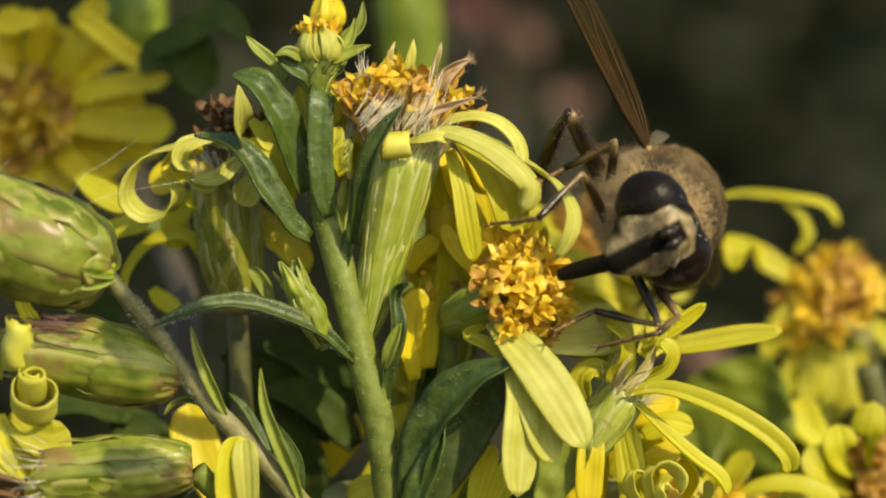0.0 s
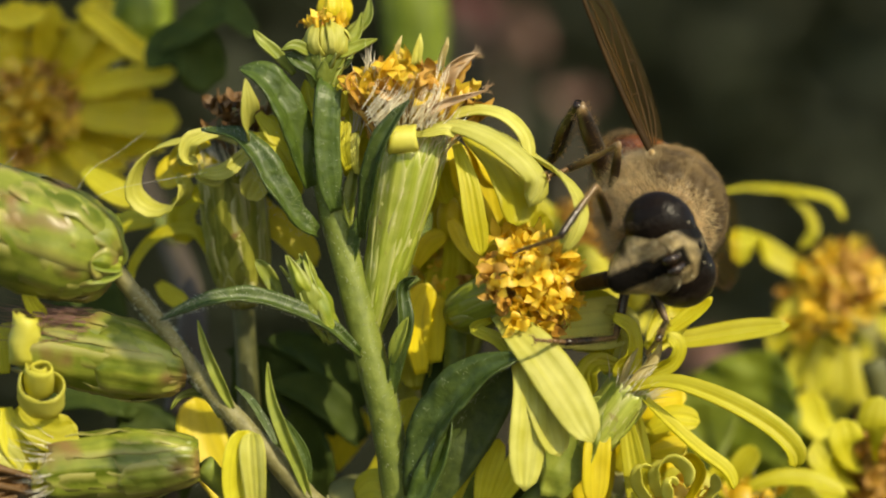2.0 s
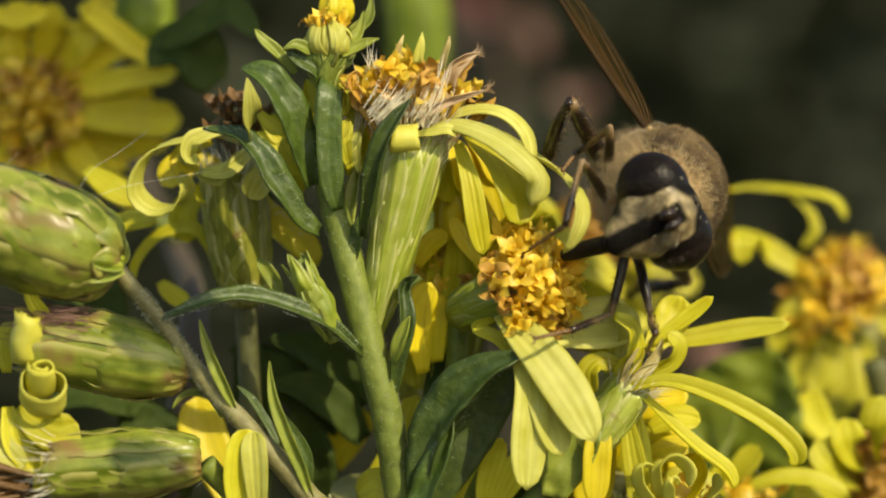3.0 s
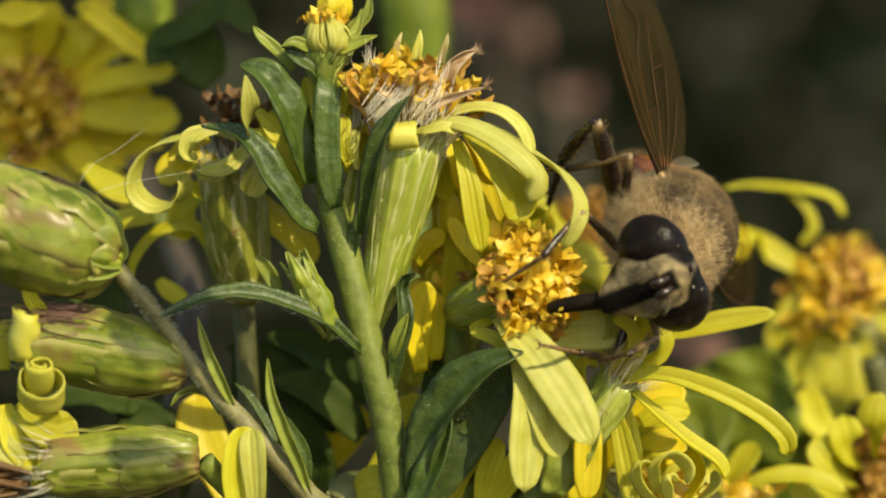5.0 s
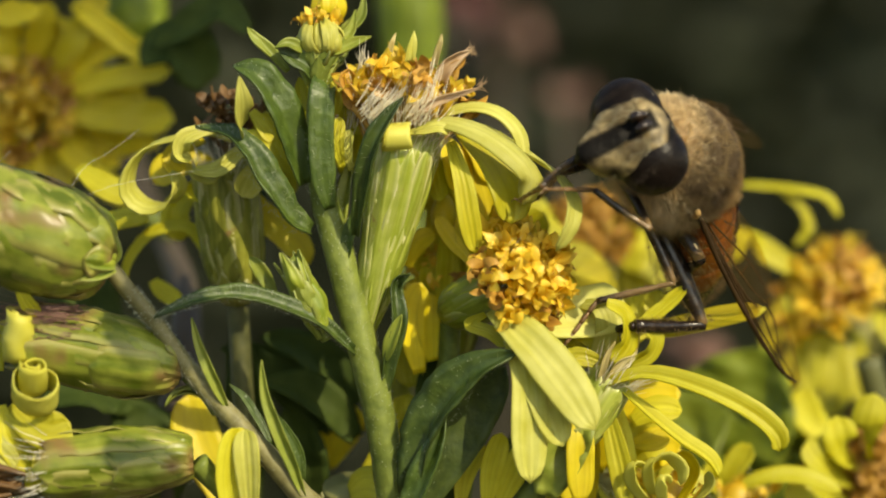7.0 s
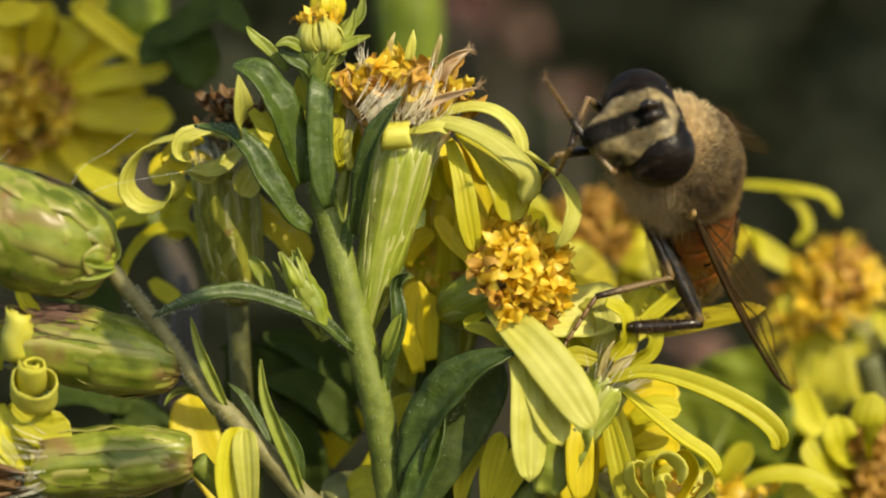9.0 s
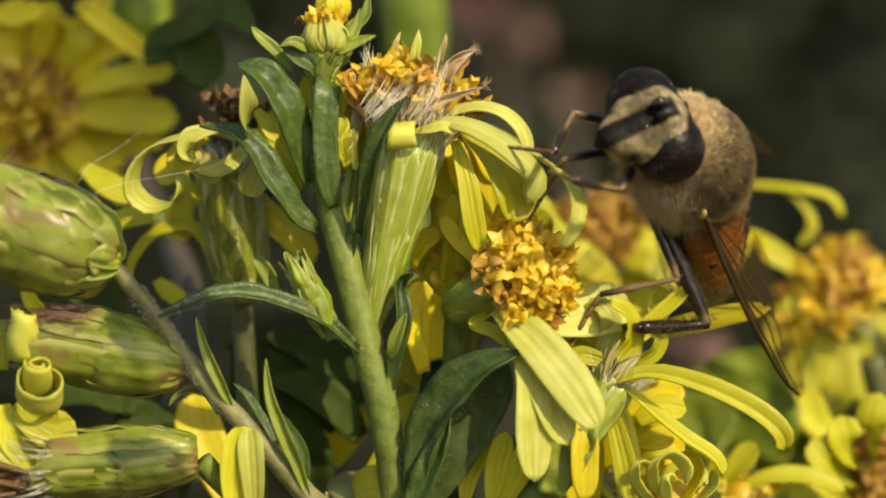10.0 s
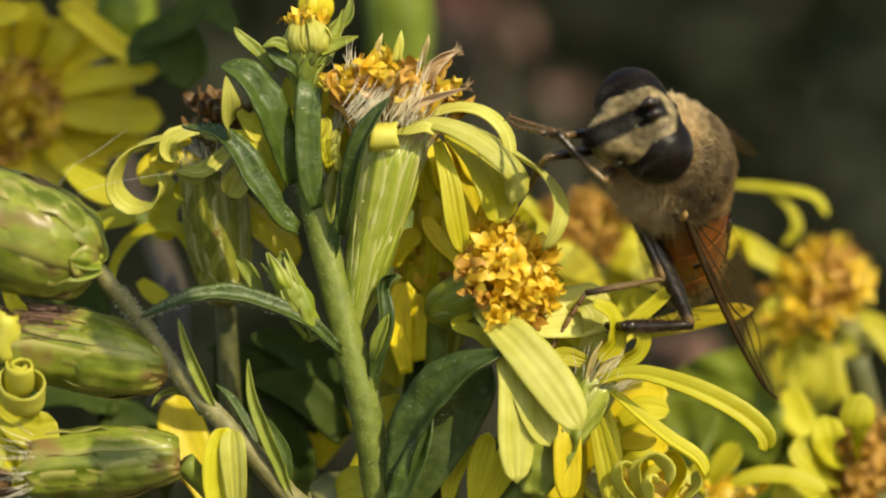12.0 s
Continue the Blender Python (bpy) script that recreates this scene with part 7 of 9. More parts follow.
        bm = tube(bmesh.new(), [(1.86 * sx, 0.0, 0.62), (2.02 * sx, -0.2, 0.58), (2.0 * sx, -0.5, 0.40)], [0.07, 0.12, 0.06], n=8, sides=7)
        tube(bm, [(1.88 * sx, -0.1, 0.42), (2.02 * sx, -0.32, 0.40), (1.95 * sx, -0.55, 0.55)], [0.05, 0.09, 0.05], n=8, sides=7)
        part("wing_hinge", bm, SCUTELLUM, fly, "pale horny wing hinge", at=zero)
    return fly, parts


fly, fly_parts = hoverfly()


def sway(ob, rows):
    """A head that nods on its stalk: seconds, millimetres aside, up, and degrees."""
    at = ob.location.copy()
    walk(ob, [(t, Matrix.Translation(at) @ pose(x * MM, 0, z * MM, rx, ry, 0)) for t, x, z, rx, ry in rows])


def motions():
    sway(head_middle, [(0, 0, 0, 0, 0), (3.0, 0, 0, 0, 0), (5.0, 0, -0.05, 2, 0), (5.5, -0.05, -0.1, 4, 0), (6.0, 0, 0, 1, -1), (6.5, 0, 0, 0, -4), (12.0, 0, 0, 0, -4)])
    sway(head_low, [(0, 0, 0, 0, 0), (3.0, -0.05, 0, 0, 0), (5.0, -0.30, 0.05, 0, -2.0), (5.5, -0.35, 0.05, 0, -3.3), (6.5, -0.35, 0.05, 0, -3.3), (12.0, -0.35, 0.05, 0, -3.3)])
    walk(fly, [
        (0, pose(0.007370, 0.000100, 0.351447, -34.73, -59.68, -162.65)),
        (0.5, pose(0.007306, 0.000100, 0.351484, -34.73, -59.68, -162.65)),
        (1, pose(0.007610, 0.000100, 0.350844, -34.73, -59.68, -162.65)),
        (1.5, pose(0.007720, 0.000100, 0.350722, -34.73, -59.68, -162.65)),
        (2, pose(0.007237, 0.000100, 0.351194, -48.73, -55.38, -147.99)),
        (2.5, pose(0.007182, 0.000100, 0.351499, -34.73, -59.68, -162.65)),
        (3, pose(0.007125, 0.000100, 0.351869, -34.73, -59.68, -162.65)),
        (5, pose(0.007552, 0.000100, 0.350341, -49.55, -55.38, -147.99)),
        (5.5, pose(0.007479, 0.000100, 0.349996, -52.14, -55.38, -147.99)),
        (5.8, pose(0.007232, 0.000100, 0.350933, -50.23, -64.37, -166.61)),
        (6, pose(0.007222, 0.000100, 0.351336, -19.94, -64.37, 166.61)),
        (6.2, pose(0.006460, -0.000200, 0.351529, -29.41, -59.75, 156.50)),
        (6.5, pose(0.006852, -0.000500, 0.351581, -18.97, -59.30, 146.31)),
        (7, pose(0.007731, -0.000500, 0.352828, 57.61, -62.89, 92.54)),
        (9, pose(0.007851, -0.000500, 0.352800, 74.40, -59.04, 78.69)),
        (9.5, pose(0.007993, -0.000500, 0.352760, 74.40, -59.04, 78.69)),
        (10, pose(0.008012, -0.000500, 0.352818, 74.40, -59.04, 78.69)),
        (10.5, pose(0.008021, -0.000500, 0.352807, 74.40, -59.04, 78.69)),
        (11, pose(0.008021, -0.000500, 0.352835, 74.40, -59.04, 78.69)),
        (11.3, pose(0.007803, -0.000500, 0.352833, 74.40, -59.04, 78.69)),
        (11.5, pose(0.008075, -0.000500, 0.352855, 74.40, -59.04, 78.69)),
        (12, pose(0.007973, -0.000500, 0.352793, 74.40, -59.04, 78.69)),
    ])
    walk(fly_parts["head"], [
        (0, pose(-0.000069, 0.002570, 0.000412, 4.70, -2.39, 2.39)),
        (0.5, pose(-0.000085, 0.002567, 0.000390, 3.12, -1.53, -1.70)),
        (1, pose(-0.000055, 0.002538, 0.000577, 2.72, -3.90, 2.10)),
        (1.5, pose(-0.000163, 0.002545, 0.000512, 0.38, -2.74, 0.39)),
        (2, pose(-0.000237, 0.002565, 0.000325, -2.68, -4.33, -1.21)),
        (2.5, pose(-0.000418, 0.002563, 0.000158, 0.13, -4.89, 2.89)),
        (3, pose(-0.000129, 0.002570, 0.000387, 2.19, -1.96, 1.45)),
        (5, pose(-0.000025, 0.002599, -0.000075, -9.30, -2.57, -5.38)),
        (5.5, pose(0.000005, 0.002598, -0.000185, -3.06, -4.92, -5.74)),
        (5.8, pose(0.000012, 0.002566, 0.000418, 12.51, -0.28, 0.09)),
        (6, pose(-0.000369, 0.002558, 0.000334, 11.26, -4.84, 6.94)),
        (6.2, pose(-0.000179, 0.002413, 0.000926, 25.57, -6.26, 2.27)),
        (6.5, pose(0.000096, 0.002386, 0.000991, 22.46, -6.27, 0.49)),
        (7, pose(-0.000388, 0.002571, -0.000086, 14.87, 18.24, 20.08)),
        (9, pose(-0.000428, 0.002561, -0.000024, 12.32, 19.38, 19.68)),
        (9.5, pose(-0.000372, 0.002562, -0.000180, 21.67, 23.43, 26.12)),
        (10, pose(-0.000343, 0.002568, -0.000164, 21.26, 24.36, 26.11)),
        (10.5, pose(-0.000342, 0.002571, -0.000039, 19.87, 23.27, 23.42)),
        (11, pose(-0.000389, 0.002566, -0.000031, 18.86, 21.44, 22.72)),
        (11.3, pose(-0.000367, 0.002565, -0.000122, 14.28, 19.77, 22.53)),
        (11.5, pose(-0.000415, 0.002561, -0.000068, 17.94, 22.57, 22.17)),
        (12, pose(-0.000346, 0.002568, 0.000107, 21.34, 23.12, 25.56)),
    ])
    walk(fly_parts["abdomen"], [
        (0, pose(0.000000, -0.001500, -0.000100, 26.57, -0.00, 0.00)),
        (0.5, pose(0.000000, -0.001500, -0.000100, 26.57, -0.00, 0.00)),
        (1, pose(0.000000, -0.001500, -0.000100, 26.57, -0.00, 0.00)),
        (1.5, pose(0.000000, -0.001500, -0.000100, 26.57, -0.00, 0.00)),
        (2, pose(0.000000, -0.001500, -0.000100, 26.57, 0.00, -0.00)),
        (2.5, pose(0.000000, -0.001500, -0.000100, 26.57, -0.00, 0.00)),
        (3, pose(0.000000, -0.001500, -0.000100, 26.57, -0.00, 0.00)),
        (5, pose(0.000000, -0.001500, -0.000100, 26.57, 0.00, -0.00)),
        (5.5, pose(0.000000, -0.001500, -0.000100, 26.57, -0.00, 0.00)),
        (5.8, pose(0.000000, -0.001500, -0.000100, 26.57, 0.00, -0.00)),
        (6, pose(0.000000, -0.001500, -0.000100, 26.57, -0.00, 0.00)),
        (6.2, pose(0.000000, -0.001500, -0.000100, 28.60, 10.38, -18.29)),
        (6.5, pose(0.000000, -0.001500, -0.000100, 43.69, 15.07, -15.22)),
        (7, pose(0.000000, -0.001500, -0.000100, 23.58, 6.68, -14.92)),
        (9, pose(0.000000, -0.001500, -0.000100, 17.43, 3.48, -10.93)),
        (9.5, pose(0.000000, -0.001500, -0.000100, 17.35, 3.41, -10.77)),
        (10, pose(0.000000, -0.001500, -0.000100, 17.27, 3.34, -10.61)),
        (10.5, pose(0.000000, -0.001500, -0.000100, 17.18, 3.27, -10.45)),
        (11, pose(0.000000, -0.001500, -0.000100, 17.10, 3.20, -10.29)),
        (11.3, pose(0.000000, -0.001500, -0.000100, 17.05, 3.16, -10.19)),
        (11.5, pose(0.000000, -0.001500, -0.000100, 17.02, 3.13, -10.12)),
        (12, pose(0.000000, -0.001500, -0.000100, 16.93, 3.07, -9.96)),
    ])
    walk(fly_parts["RF_femur"], [
        (0, pose(0.000700, 0.001100, -0.001500, 11.15, -0.00, -54.03)),
        (0.5, pose(0.000700, 0.001100, -0.001500, 9.34, -1.56, -44.65)),
        (1, pose(0.000700, 0.001100, -0.001500, 8.36, -0.75, -50.21)),
        (1.5, pose(0.000700, 0.001100, -0.001500, 10.41, -0.39, -52.13)),
        (2, pose(0.000700, 0.001100, -0.001500, 16.57, 0.26, -54.32)),
        (2.5, pose(0.000700, 0.001100, -0.001500, 16.85, -2.86, -44.13)),
        (3, pose(0.000700, 0.001100, -0.001500, 9.15, -2.24, -47.99)),
        (5, pose(0.000700, 0.001100, -0.001500, -0.79, -2.45, -59.52)),
        (5.5, pose(0.000700, 0.001100, -0.001500, 5.19, -1.94, -65.23)),
        (5.8, pose(0.000700, 0.001100, -0.001500, 6.22, -4.26, -45.83)),
        (6, pose(0.000700, 0.001100, -0.001500, 0.41, -4.65, -26.66)),
        (6.2, pose(0.000700, 0.001100, -0.001500, 7.70, -4.17, -30.27)),
        (6.5, pose(0.000700, 0.001100, -0.001500, -17.27, -4.35, -30.85)),
        (7, pose(0.000700, 0.001100, -0.001500, -52.27, 45.48, 0.11)),
        (9, pose(0.000700, 0.001100, -0.001500, -7.19, 45.59, 1.20)),
        (9.5, pose(0.000700, 0.001100, -0.001500, -55.01, 42.98, -1.43)),
        (10, pose(0.000700, 0.001100, -0.001500, -36.63, 37.42, -12.60)),
        (10.5, pose(0.000700, 0.001100, -0.001500, -29.81, 36.99, -13.54)),
        (11, pose(0.000700, 0.001100, -0.001500, -42.51, 18.88, -41.26)),
        (11.3, pose(0.000700, 0.001100, -0.001500, -0.63, 27.40, 6.11)),
        (11.5, pose(0.000700, 0.001100, -0.001500, -40.21, 26.63, 5.08)),
        (12, pose(0.000700, 0.001100, -0.001500, -22.81, 32.43, 18.59)),
    ])
    walk(fly_parts["RF_tibia"], [
        (0, pose(0.002685, 0.002541, -0.001017, -47.12, 0.00, 18.10)),
        (0.5, pose(0.002426, 0.002863, -0.001095, -43.85, 6.89, 25.22)),
        (1, pose(0.002597, 0.002687, -0.001137, -46.41, 0.43, 19.02)),
        (1.5, pose(0.002639, 0.002612, -0.001048, -41.09, -2.01, 16.23)),
        (2, pose(0.002648, 0.002495, -0.000787, -39.51, -0.16, 18.48)),
        (2.5, pose(0.002340, 0.002843, -0.000776, -32.10, 5.82, 27.91)),
        (3, pose(0.002523, 0.002763, -0.001103, -37.48, 18.53, 43.74)),
        (5, pose(0.002855, 0.002367, -0.001535, -37.22, -4.15, 12.31)),
        (5.5, pose(0.002958, 0.002150, -0.001274, -35.73, -3.54, 13.16)),
        (5.8, pose(0.002469, 0.002846, -0.001230, -12.04, 2.43, 40.96)),
        (6, pose(0.001820, 0.003335, -0.001482, -25.59, 8.06, 52.43)),
        (6.2, pose(0.001928, 0.003252, -0.001166, -11.67, 8.88, 56.33)),
        (6.5, pose(0.001972, 0.003121, -0.002240, 11.47, 11.14, 45.89)),
        (7, pose(-0.000713, 0.002627, -0.002886, 4.95, 11.48, 42.20)),
        (9, pose(0.000424, 0.003575, -0.001719, -6.01, 17.44, 75.28)),
        (9.5, pose(-0.000660, 0.002568, -0.002998, 6.54, 22.36, 49.04)),
        (10, pose(0.000253, 0.003256, -0.002685, -5.12, 24.65, 65.73)),
        (10.5, pose(0.000481, 0.003384, -0.002493, 2.72, 24.97, 83.79)),
        (11, pose(0.001504, 0.002846, -0.003098, 5.54, 24.49, 91.43)),
        (11.3, pose(0.000421, 0.003584, -0.001524, -19.35, 19.78, 73.83)),
        (11.5, pose(-0.000190, 0.002938, -0.002943, 7.40, 20.79, 66.68)),
        (12, pose(-0.000527, 0.003119, -0.002318, 3.19, 26.85, 31.84)),
    ])
    walk(fly_parts["RF_tarsus"], [
        (0, pose(0.002231, 0.003931, -0.002592, -76.79, -28.05, -90.00)),
        (0.5, pose(0.001603, 0.004189, -0.002573, -93.40, -24.23, -90.26)),
        (1, pose(0.002103, 0.004084, -0.002694, -90.30, -29.80, -90.22)),
        (1.5, pose(0.002234, 0.004182, -0.002460, -86.28, -21.48, -89.60)),
        (2, pose(0.002126, 0.004070, -0.002155, -93.88, -28.27, -89.11)),
        (2.5, pose(0.001385, 0.004398, -0.001913, -93.97, -25.00, -89.37)),
        (3, pose(0.001043, 0.003709, -0.002343, -97.50, -25.40, -89.31)),
        (5, pose(0.002582, 0.004059, -0.002832, -99.82, -12.81, -91.70)),
        (5.5, pose(0.002636, 0.003867, -0.002527, -98.67, -17.91, -90.91)),
        (5.8, pose(0.001076, 0.004422, -0.001678, -100.42, -12.66, -91.92)),
        (6, pose(0.000204, 0.004414, -0.002402, -92.29, -22.04, -91.54)),
        (6.2, pose(0.000138, 0.004363, -0.001596, -93.92, -8.58, -92.52)),
        (6.5, pose(0.000517, 0.004647, -0.001821, -88.94, -4.90, -92.45)),
        (7, pose(-0.002124, 0.004239, -0.002704, -62.75, -34.95, -106.90)),
        (9, pose(-0.001661, 0.004053, -0.001934, -66.19, -49.88, -114.69)),
        (9.5, pose(-0.002212, 0.004038, -0.002772, -93.29, 1.24, -118.67)),
        (10, pose(-0.001732, 0.004063, -0.002859, -63.96, 2.32, -118.14)),
        (10.5, pose(-0.001649, 0.003659, -0.002400, -58.89, -21.12, -131.69)),
        (11, pose(-0.000637, 0.002879, -0.002909, -46.99, -30.01, -140.27)),
        (11.3, pose(-0.001594, 0.003918, -0.002194, -43.70, -31.05, -141.52)),
        (11.5, pose(-0.002109, 0.003872, -0.002684, -20.42, -41.69, -166.14)),
        (12, pose(-0.001614, 0.004971, -0.002211, -44.34, -11.64, -116.84)),
    ])
    walk(fly_parts["RM_femur"], [
        (0, pose(0.000800, 0.000100, -0.001700, 36.36, -0.00, -63.28)),
        (0.5, pose(0.000800, 0.000100, -0.001700, 35.92, -0.69, -62.33)),
        (1, pose(0.000800, 0.000100, -0.001700, 40.16, 5.98, -70.17)),
        (1.5, pose(0.000800, 0.000100, -0.001700, 37.33, 6.62, -71.01)),
        (2, pose(0.000800, 0.000100, -0.001700, 35.94, 4.56, -68.14)),
        (2.5, pose(0.000800, 0.000100, -0.001700, 36.09, -1.03, -60.45)),
        (3, pose(0.000800, 0.000100, -0.001700, 32.34, -2.59, -58.00)),
        (5, pose(0.000800, 0.000100, -0.001700, 37.63, 13.69, -78.19)),
        (5.5, pose(0.000800, 0.000100, -0.001700, 38.63, 12.65, -76.85)),
        (5.8, pose(0.000800, 0.000100, -0.001700, 36.71, 2.31, -62.46)),
        (6, pose(0.000800, 0.000100, -0.001700, 36.67, -7.13, -49.96)),
        (6.2, pose(0.000800, 0.000100, -0.001700, 40.92, -1.03, -57.06)),
        (6.5, pose(0.000800, 0.000100, -0.001700, 18.76, -12.64, -26.76)),
        (7, pose(0.000800, 0.000100, -0.001700, -32.21, 22.28, 20.68)),
        (9, pose(0.000800, 0.000100, -0.001700, -34.45, 21.34, 19.17)),
        (9.5, pose(0.000800, 0.000100, -0.001700, -38.15, 20.99, 18.70)),
        (10, pose(0.000800, 0.000100, -0.001700, -39.23, 21.64, 19.55)),
        (10.5, pose(0.000800, 0.000100, -0.001700, -42.55, 20.83, 18.60)),
        (11, pose(0.000800, 0.000100, -0.001700, -50.52, 17.66, 15.79)),
        (11.3, pose(0.000800, 0.000100, -0.001700, -46.57, 18.60, 16.71)),
        (11.5, pose(0.000800, 0.000100, -0.001700, -69.55, 7.70, 12.44)),
        (12, pose(0.000800, 0.000100, -0.001700, -36.59, 15.53, 22.76)),
    ])
    walk(fly_parts["RM_tibia"], [
        (0, pose(0.002958, 0.001186, 0.000079, -95.91, -29.10, -90.00)),
        (0.5, pose(0.002942, 0.001247, 0.000060, -97.05, -37.24, -88.85)),
        (1, pose(0.003025, 0.000688, 0.000224, -87.97, -35.11, -88.76)),
        (1.5, pose(0.003124, 0.000678, 0.000107, -89.17, -35.46, -88.76)),
        (2, pose(0.003106, 0.000874, 0.000055, -100.14, -26.82, -90.65)),
        (2.5, pose(0.002893, 0.001323, 0.000067, -100.22, -30.77, -89.86)),
        (3, pose(0.002911, 0.001505, -0.000097, -103.39, -41.87, -86.81)),
        (5, pose(0.003214, 0.000162, 0.000080, -87.83, -19.16, -85.68)),
        (5.5, pose(0.003176, 0.000234, 0.000127, -86.94, -29.70, -86.28)),
        (5.8, pose(0.002966, 0.001148, 0.000092, -89.81, -7.27, -86.19)),
        (6, pose(0.002499, 0.001818, 0.000078, -88.08, -18.79, -86.58)),
        (6.2, pose(0.002683, 0.001362, 0.000265, -87.43, -7.07, -86.03)),
        (6.5, pose(0.001891, 0.002731, -0.000759, -84.91, -27.72, -87.84)),
        (7, pose(-0.000664, 0.002261, -0.003180, -76.14, -47.28, -93.15)),
        (9, pose(-0.000596, 0.002234, -0.003281, -79.56, -51.16, -94.20)),
        (9.5, pose(-0.000585, 0.002122, -0.003430, -79.64, -51.29, -94.24)),
        (10, pose(-0.000637, 0.002056, -0.003464, -80.51, -51.83, -94.39)),
        (10.5, pose(-0.000589, 0.001965, -0.003596, -81.49, -52.37, -94.52)),
        (11, pose(-0.000395, 0.001745, -0.003906, -81.80, -51.95, -94.42)),
        (11.3, pose(-0.000459, 0.001876, -0.003765, -81.84, -51.75, -94.37)),
        (11.5, pose(0.000206, 0.001043, -0.004485, -83.54, -49.59, -93.98)),
        (12, pose(-0.000573, 0.002136, -0.003423, -81.90, -51.34, -94.36)),
    ])
    walk(fly_parts["RM_tarsus"], [
        (0, pose(0.002690, -0.000071, -0.002181, -5.97, -0.00, -7.72)),
        (0.5, pose(0.002654, -0.000321, -0.001994, -8.07, -0.26, -9.57)),
        (1, pose(0.003150, -0.000804, -0.001902, -8.46, -0.27, -9.64)),
        (1.5, pose(0.003194, -0.000829, -0.002011, -4.97, -0.37, -10.79)),
        (2, pose(0.002635, -0.000275, -0.002229, 2.13, -0.05, -19.57)),
        (2.5, pose(0.002435, 0.000013, -0.002132, -0.05, -0.04, -8.67)),
        (3, pose(0.002403, -0.000214, -0.001980, 0.65, -0.14, 0.07)),
        (5, pose(0.003377, -0.000681, -0.002375, 0.20, -0.06, -25.83)),
        (5.5, pose(0.003398, -0.001041, -0.002128, 1.61, -0.12, -23.72)),
        (5.8, pose(0.002996, 0.000820, -0.002487, 25.45, -6.50, -10.58)),
        (6, pose(0.002636, 0.000988, -0.002383, 15.21, -11.02, 4.85)),
        (6.2, pose(0.002822, 0.001052, -0.002313, 14.17, -15.03, 19.31)),
        (6.5, pose(0.002167, 0.001536, -0.003051, 15.87, -17.01, 26.14)),
        (7, pose(-0.000143, 0.000375, -0.004892, 7.30, -18.13, 33.97)),
        (9, pose(-0.000272, 0.000213, -0.004884, 7.67, -22.05, 54.71)),
        (9.5, pose(-0.000266, 0.000097, -0.005030, 8.32, -21.70, 51.90)),
        (10, pose(-0.000364, 0.000013, -0.005048, 8.34, -21.70, 51.91)),
        (10.5, pose(-0.000365, -0.000096, -0.005166, 8.34, -21.70, 51.91)),
        (11, pose(-0.000181, -0.000305, -0.005492, 8.36, -21.72, 52.04)),
        (11.3, pose(-0.000245, -0.000168, -0.005358, 8.48, -21.70, 51.95)),
        (11.5, pose(0.000362, -0.000940, -0.006160, 8.27, -21.75, 52.33)),
        (12, pose(-0.000360, 0.000104, -0.005031, 8.68, -21.67, 51.74)),
    ])
    walk(fly_parts["RH_femur"], [
        (0, pose(0.000900, -0.000900, -0.001600, 10.49, -0.00, -62.71)),
        (0.5, pose(0.000900, -0.000900, -0.001600, 13.89, 0.45, -64.53)),
        (1, pose(0.000900, -0.000900, -0.001600, 12.83, 1.66, -69.81)),
        (1.5, pose(0.000900, -0.000900, -0.001600, 11.72, 1.68, -69.93)),
        (2, pose(0.000900, -0.000900, -0.001600, 13.35, 2.54, -73.50)),
        (2.5, pose(0.000900, -0.000900, -0.001600, 15.56, 0.48, -66.06)),
        (3, pose(0.000900, -0.000900, -0.001600, 9.93, -1.16, -56.77)),
        (5, pose(0.000900, -0.000900, -0.001600, 16.75, 4.94, -76.42)),
        (5.5, pose(0.000900, -0.000900, -0.001600, 18.79, 3.60, -72.44)),
        (5.8, pose(0.000900, -0.000900, -0.001600, 24.99, -6.62, -51.07)),
        (6, pose(0.000900, -0.000900, -0.001600, 20.22, -12.78, -35.35)),
        (6.2, pose(0.000900, -0.000900, -0.001600, 39.03, -23.96, -21.96)),
        (6.5, pose(0.000900, -0.000900, -0.001600, 34.10, -31.33, -10.85)),
        (6.75, pose(0.000900, -0.000900, -0.001600, 80.34, -48.00, -15.25)),
        (7, pose(0.000900, -0.000900, -0.001600, 143.56, -55.00, -40.37)),
        (9, pose(0.000900, -0.000900, -0.001600, 145.06, -49.04, -22.08)),
        (9.5, pose(0.000900, -0.000900, -0.001600, 145.30, -49.17, -22.38)),
        (10, pose(0.000900, -0.000900, -0.001600, 147.86, -50.25, -24.94)),
        (10.5, pose(0.000900, -0.000900, -0.001600, 151.18, -51.50, -28.33)),
        (11, pose(0.000900, -0.000900, -0.001600, 153.46, -52.23, -30.61)),
        (11.3, pose(0.000900, -0.000900, -0.001600, 151.34, -51.52, -28.44)),
        (11.5, pose(0.000900, -0.000900, -0.001600, 147.27, -56.40, -39.34)),
        (12, pose(0.000900, -0.000900, -0.001600, 145.07, -50.84, -21.73)),
    ])
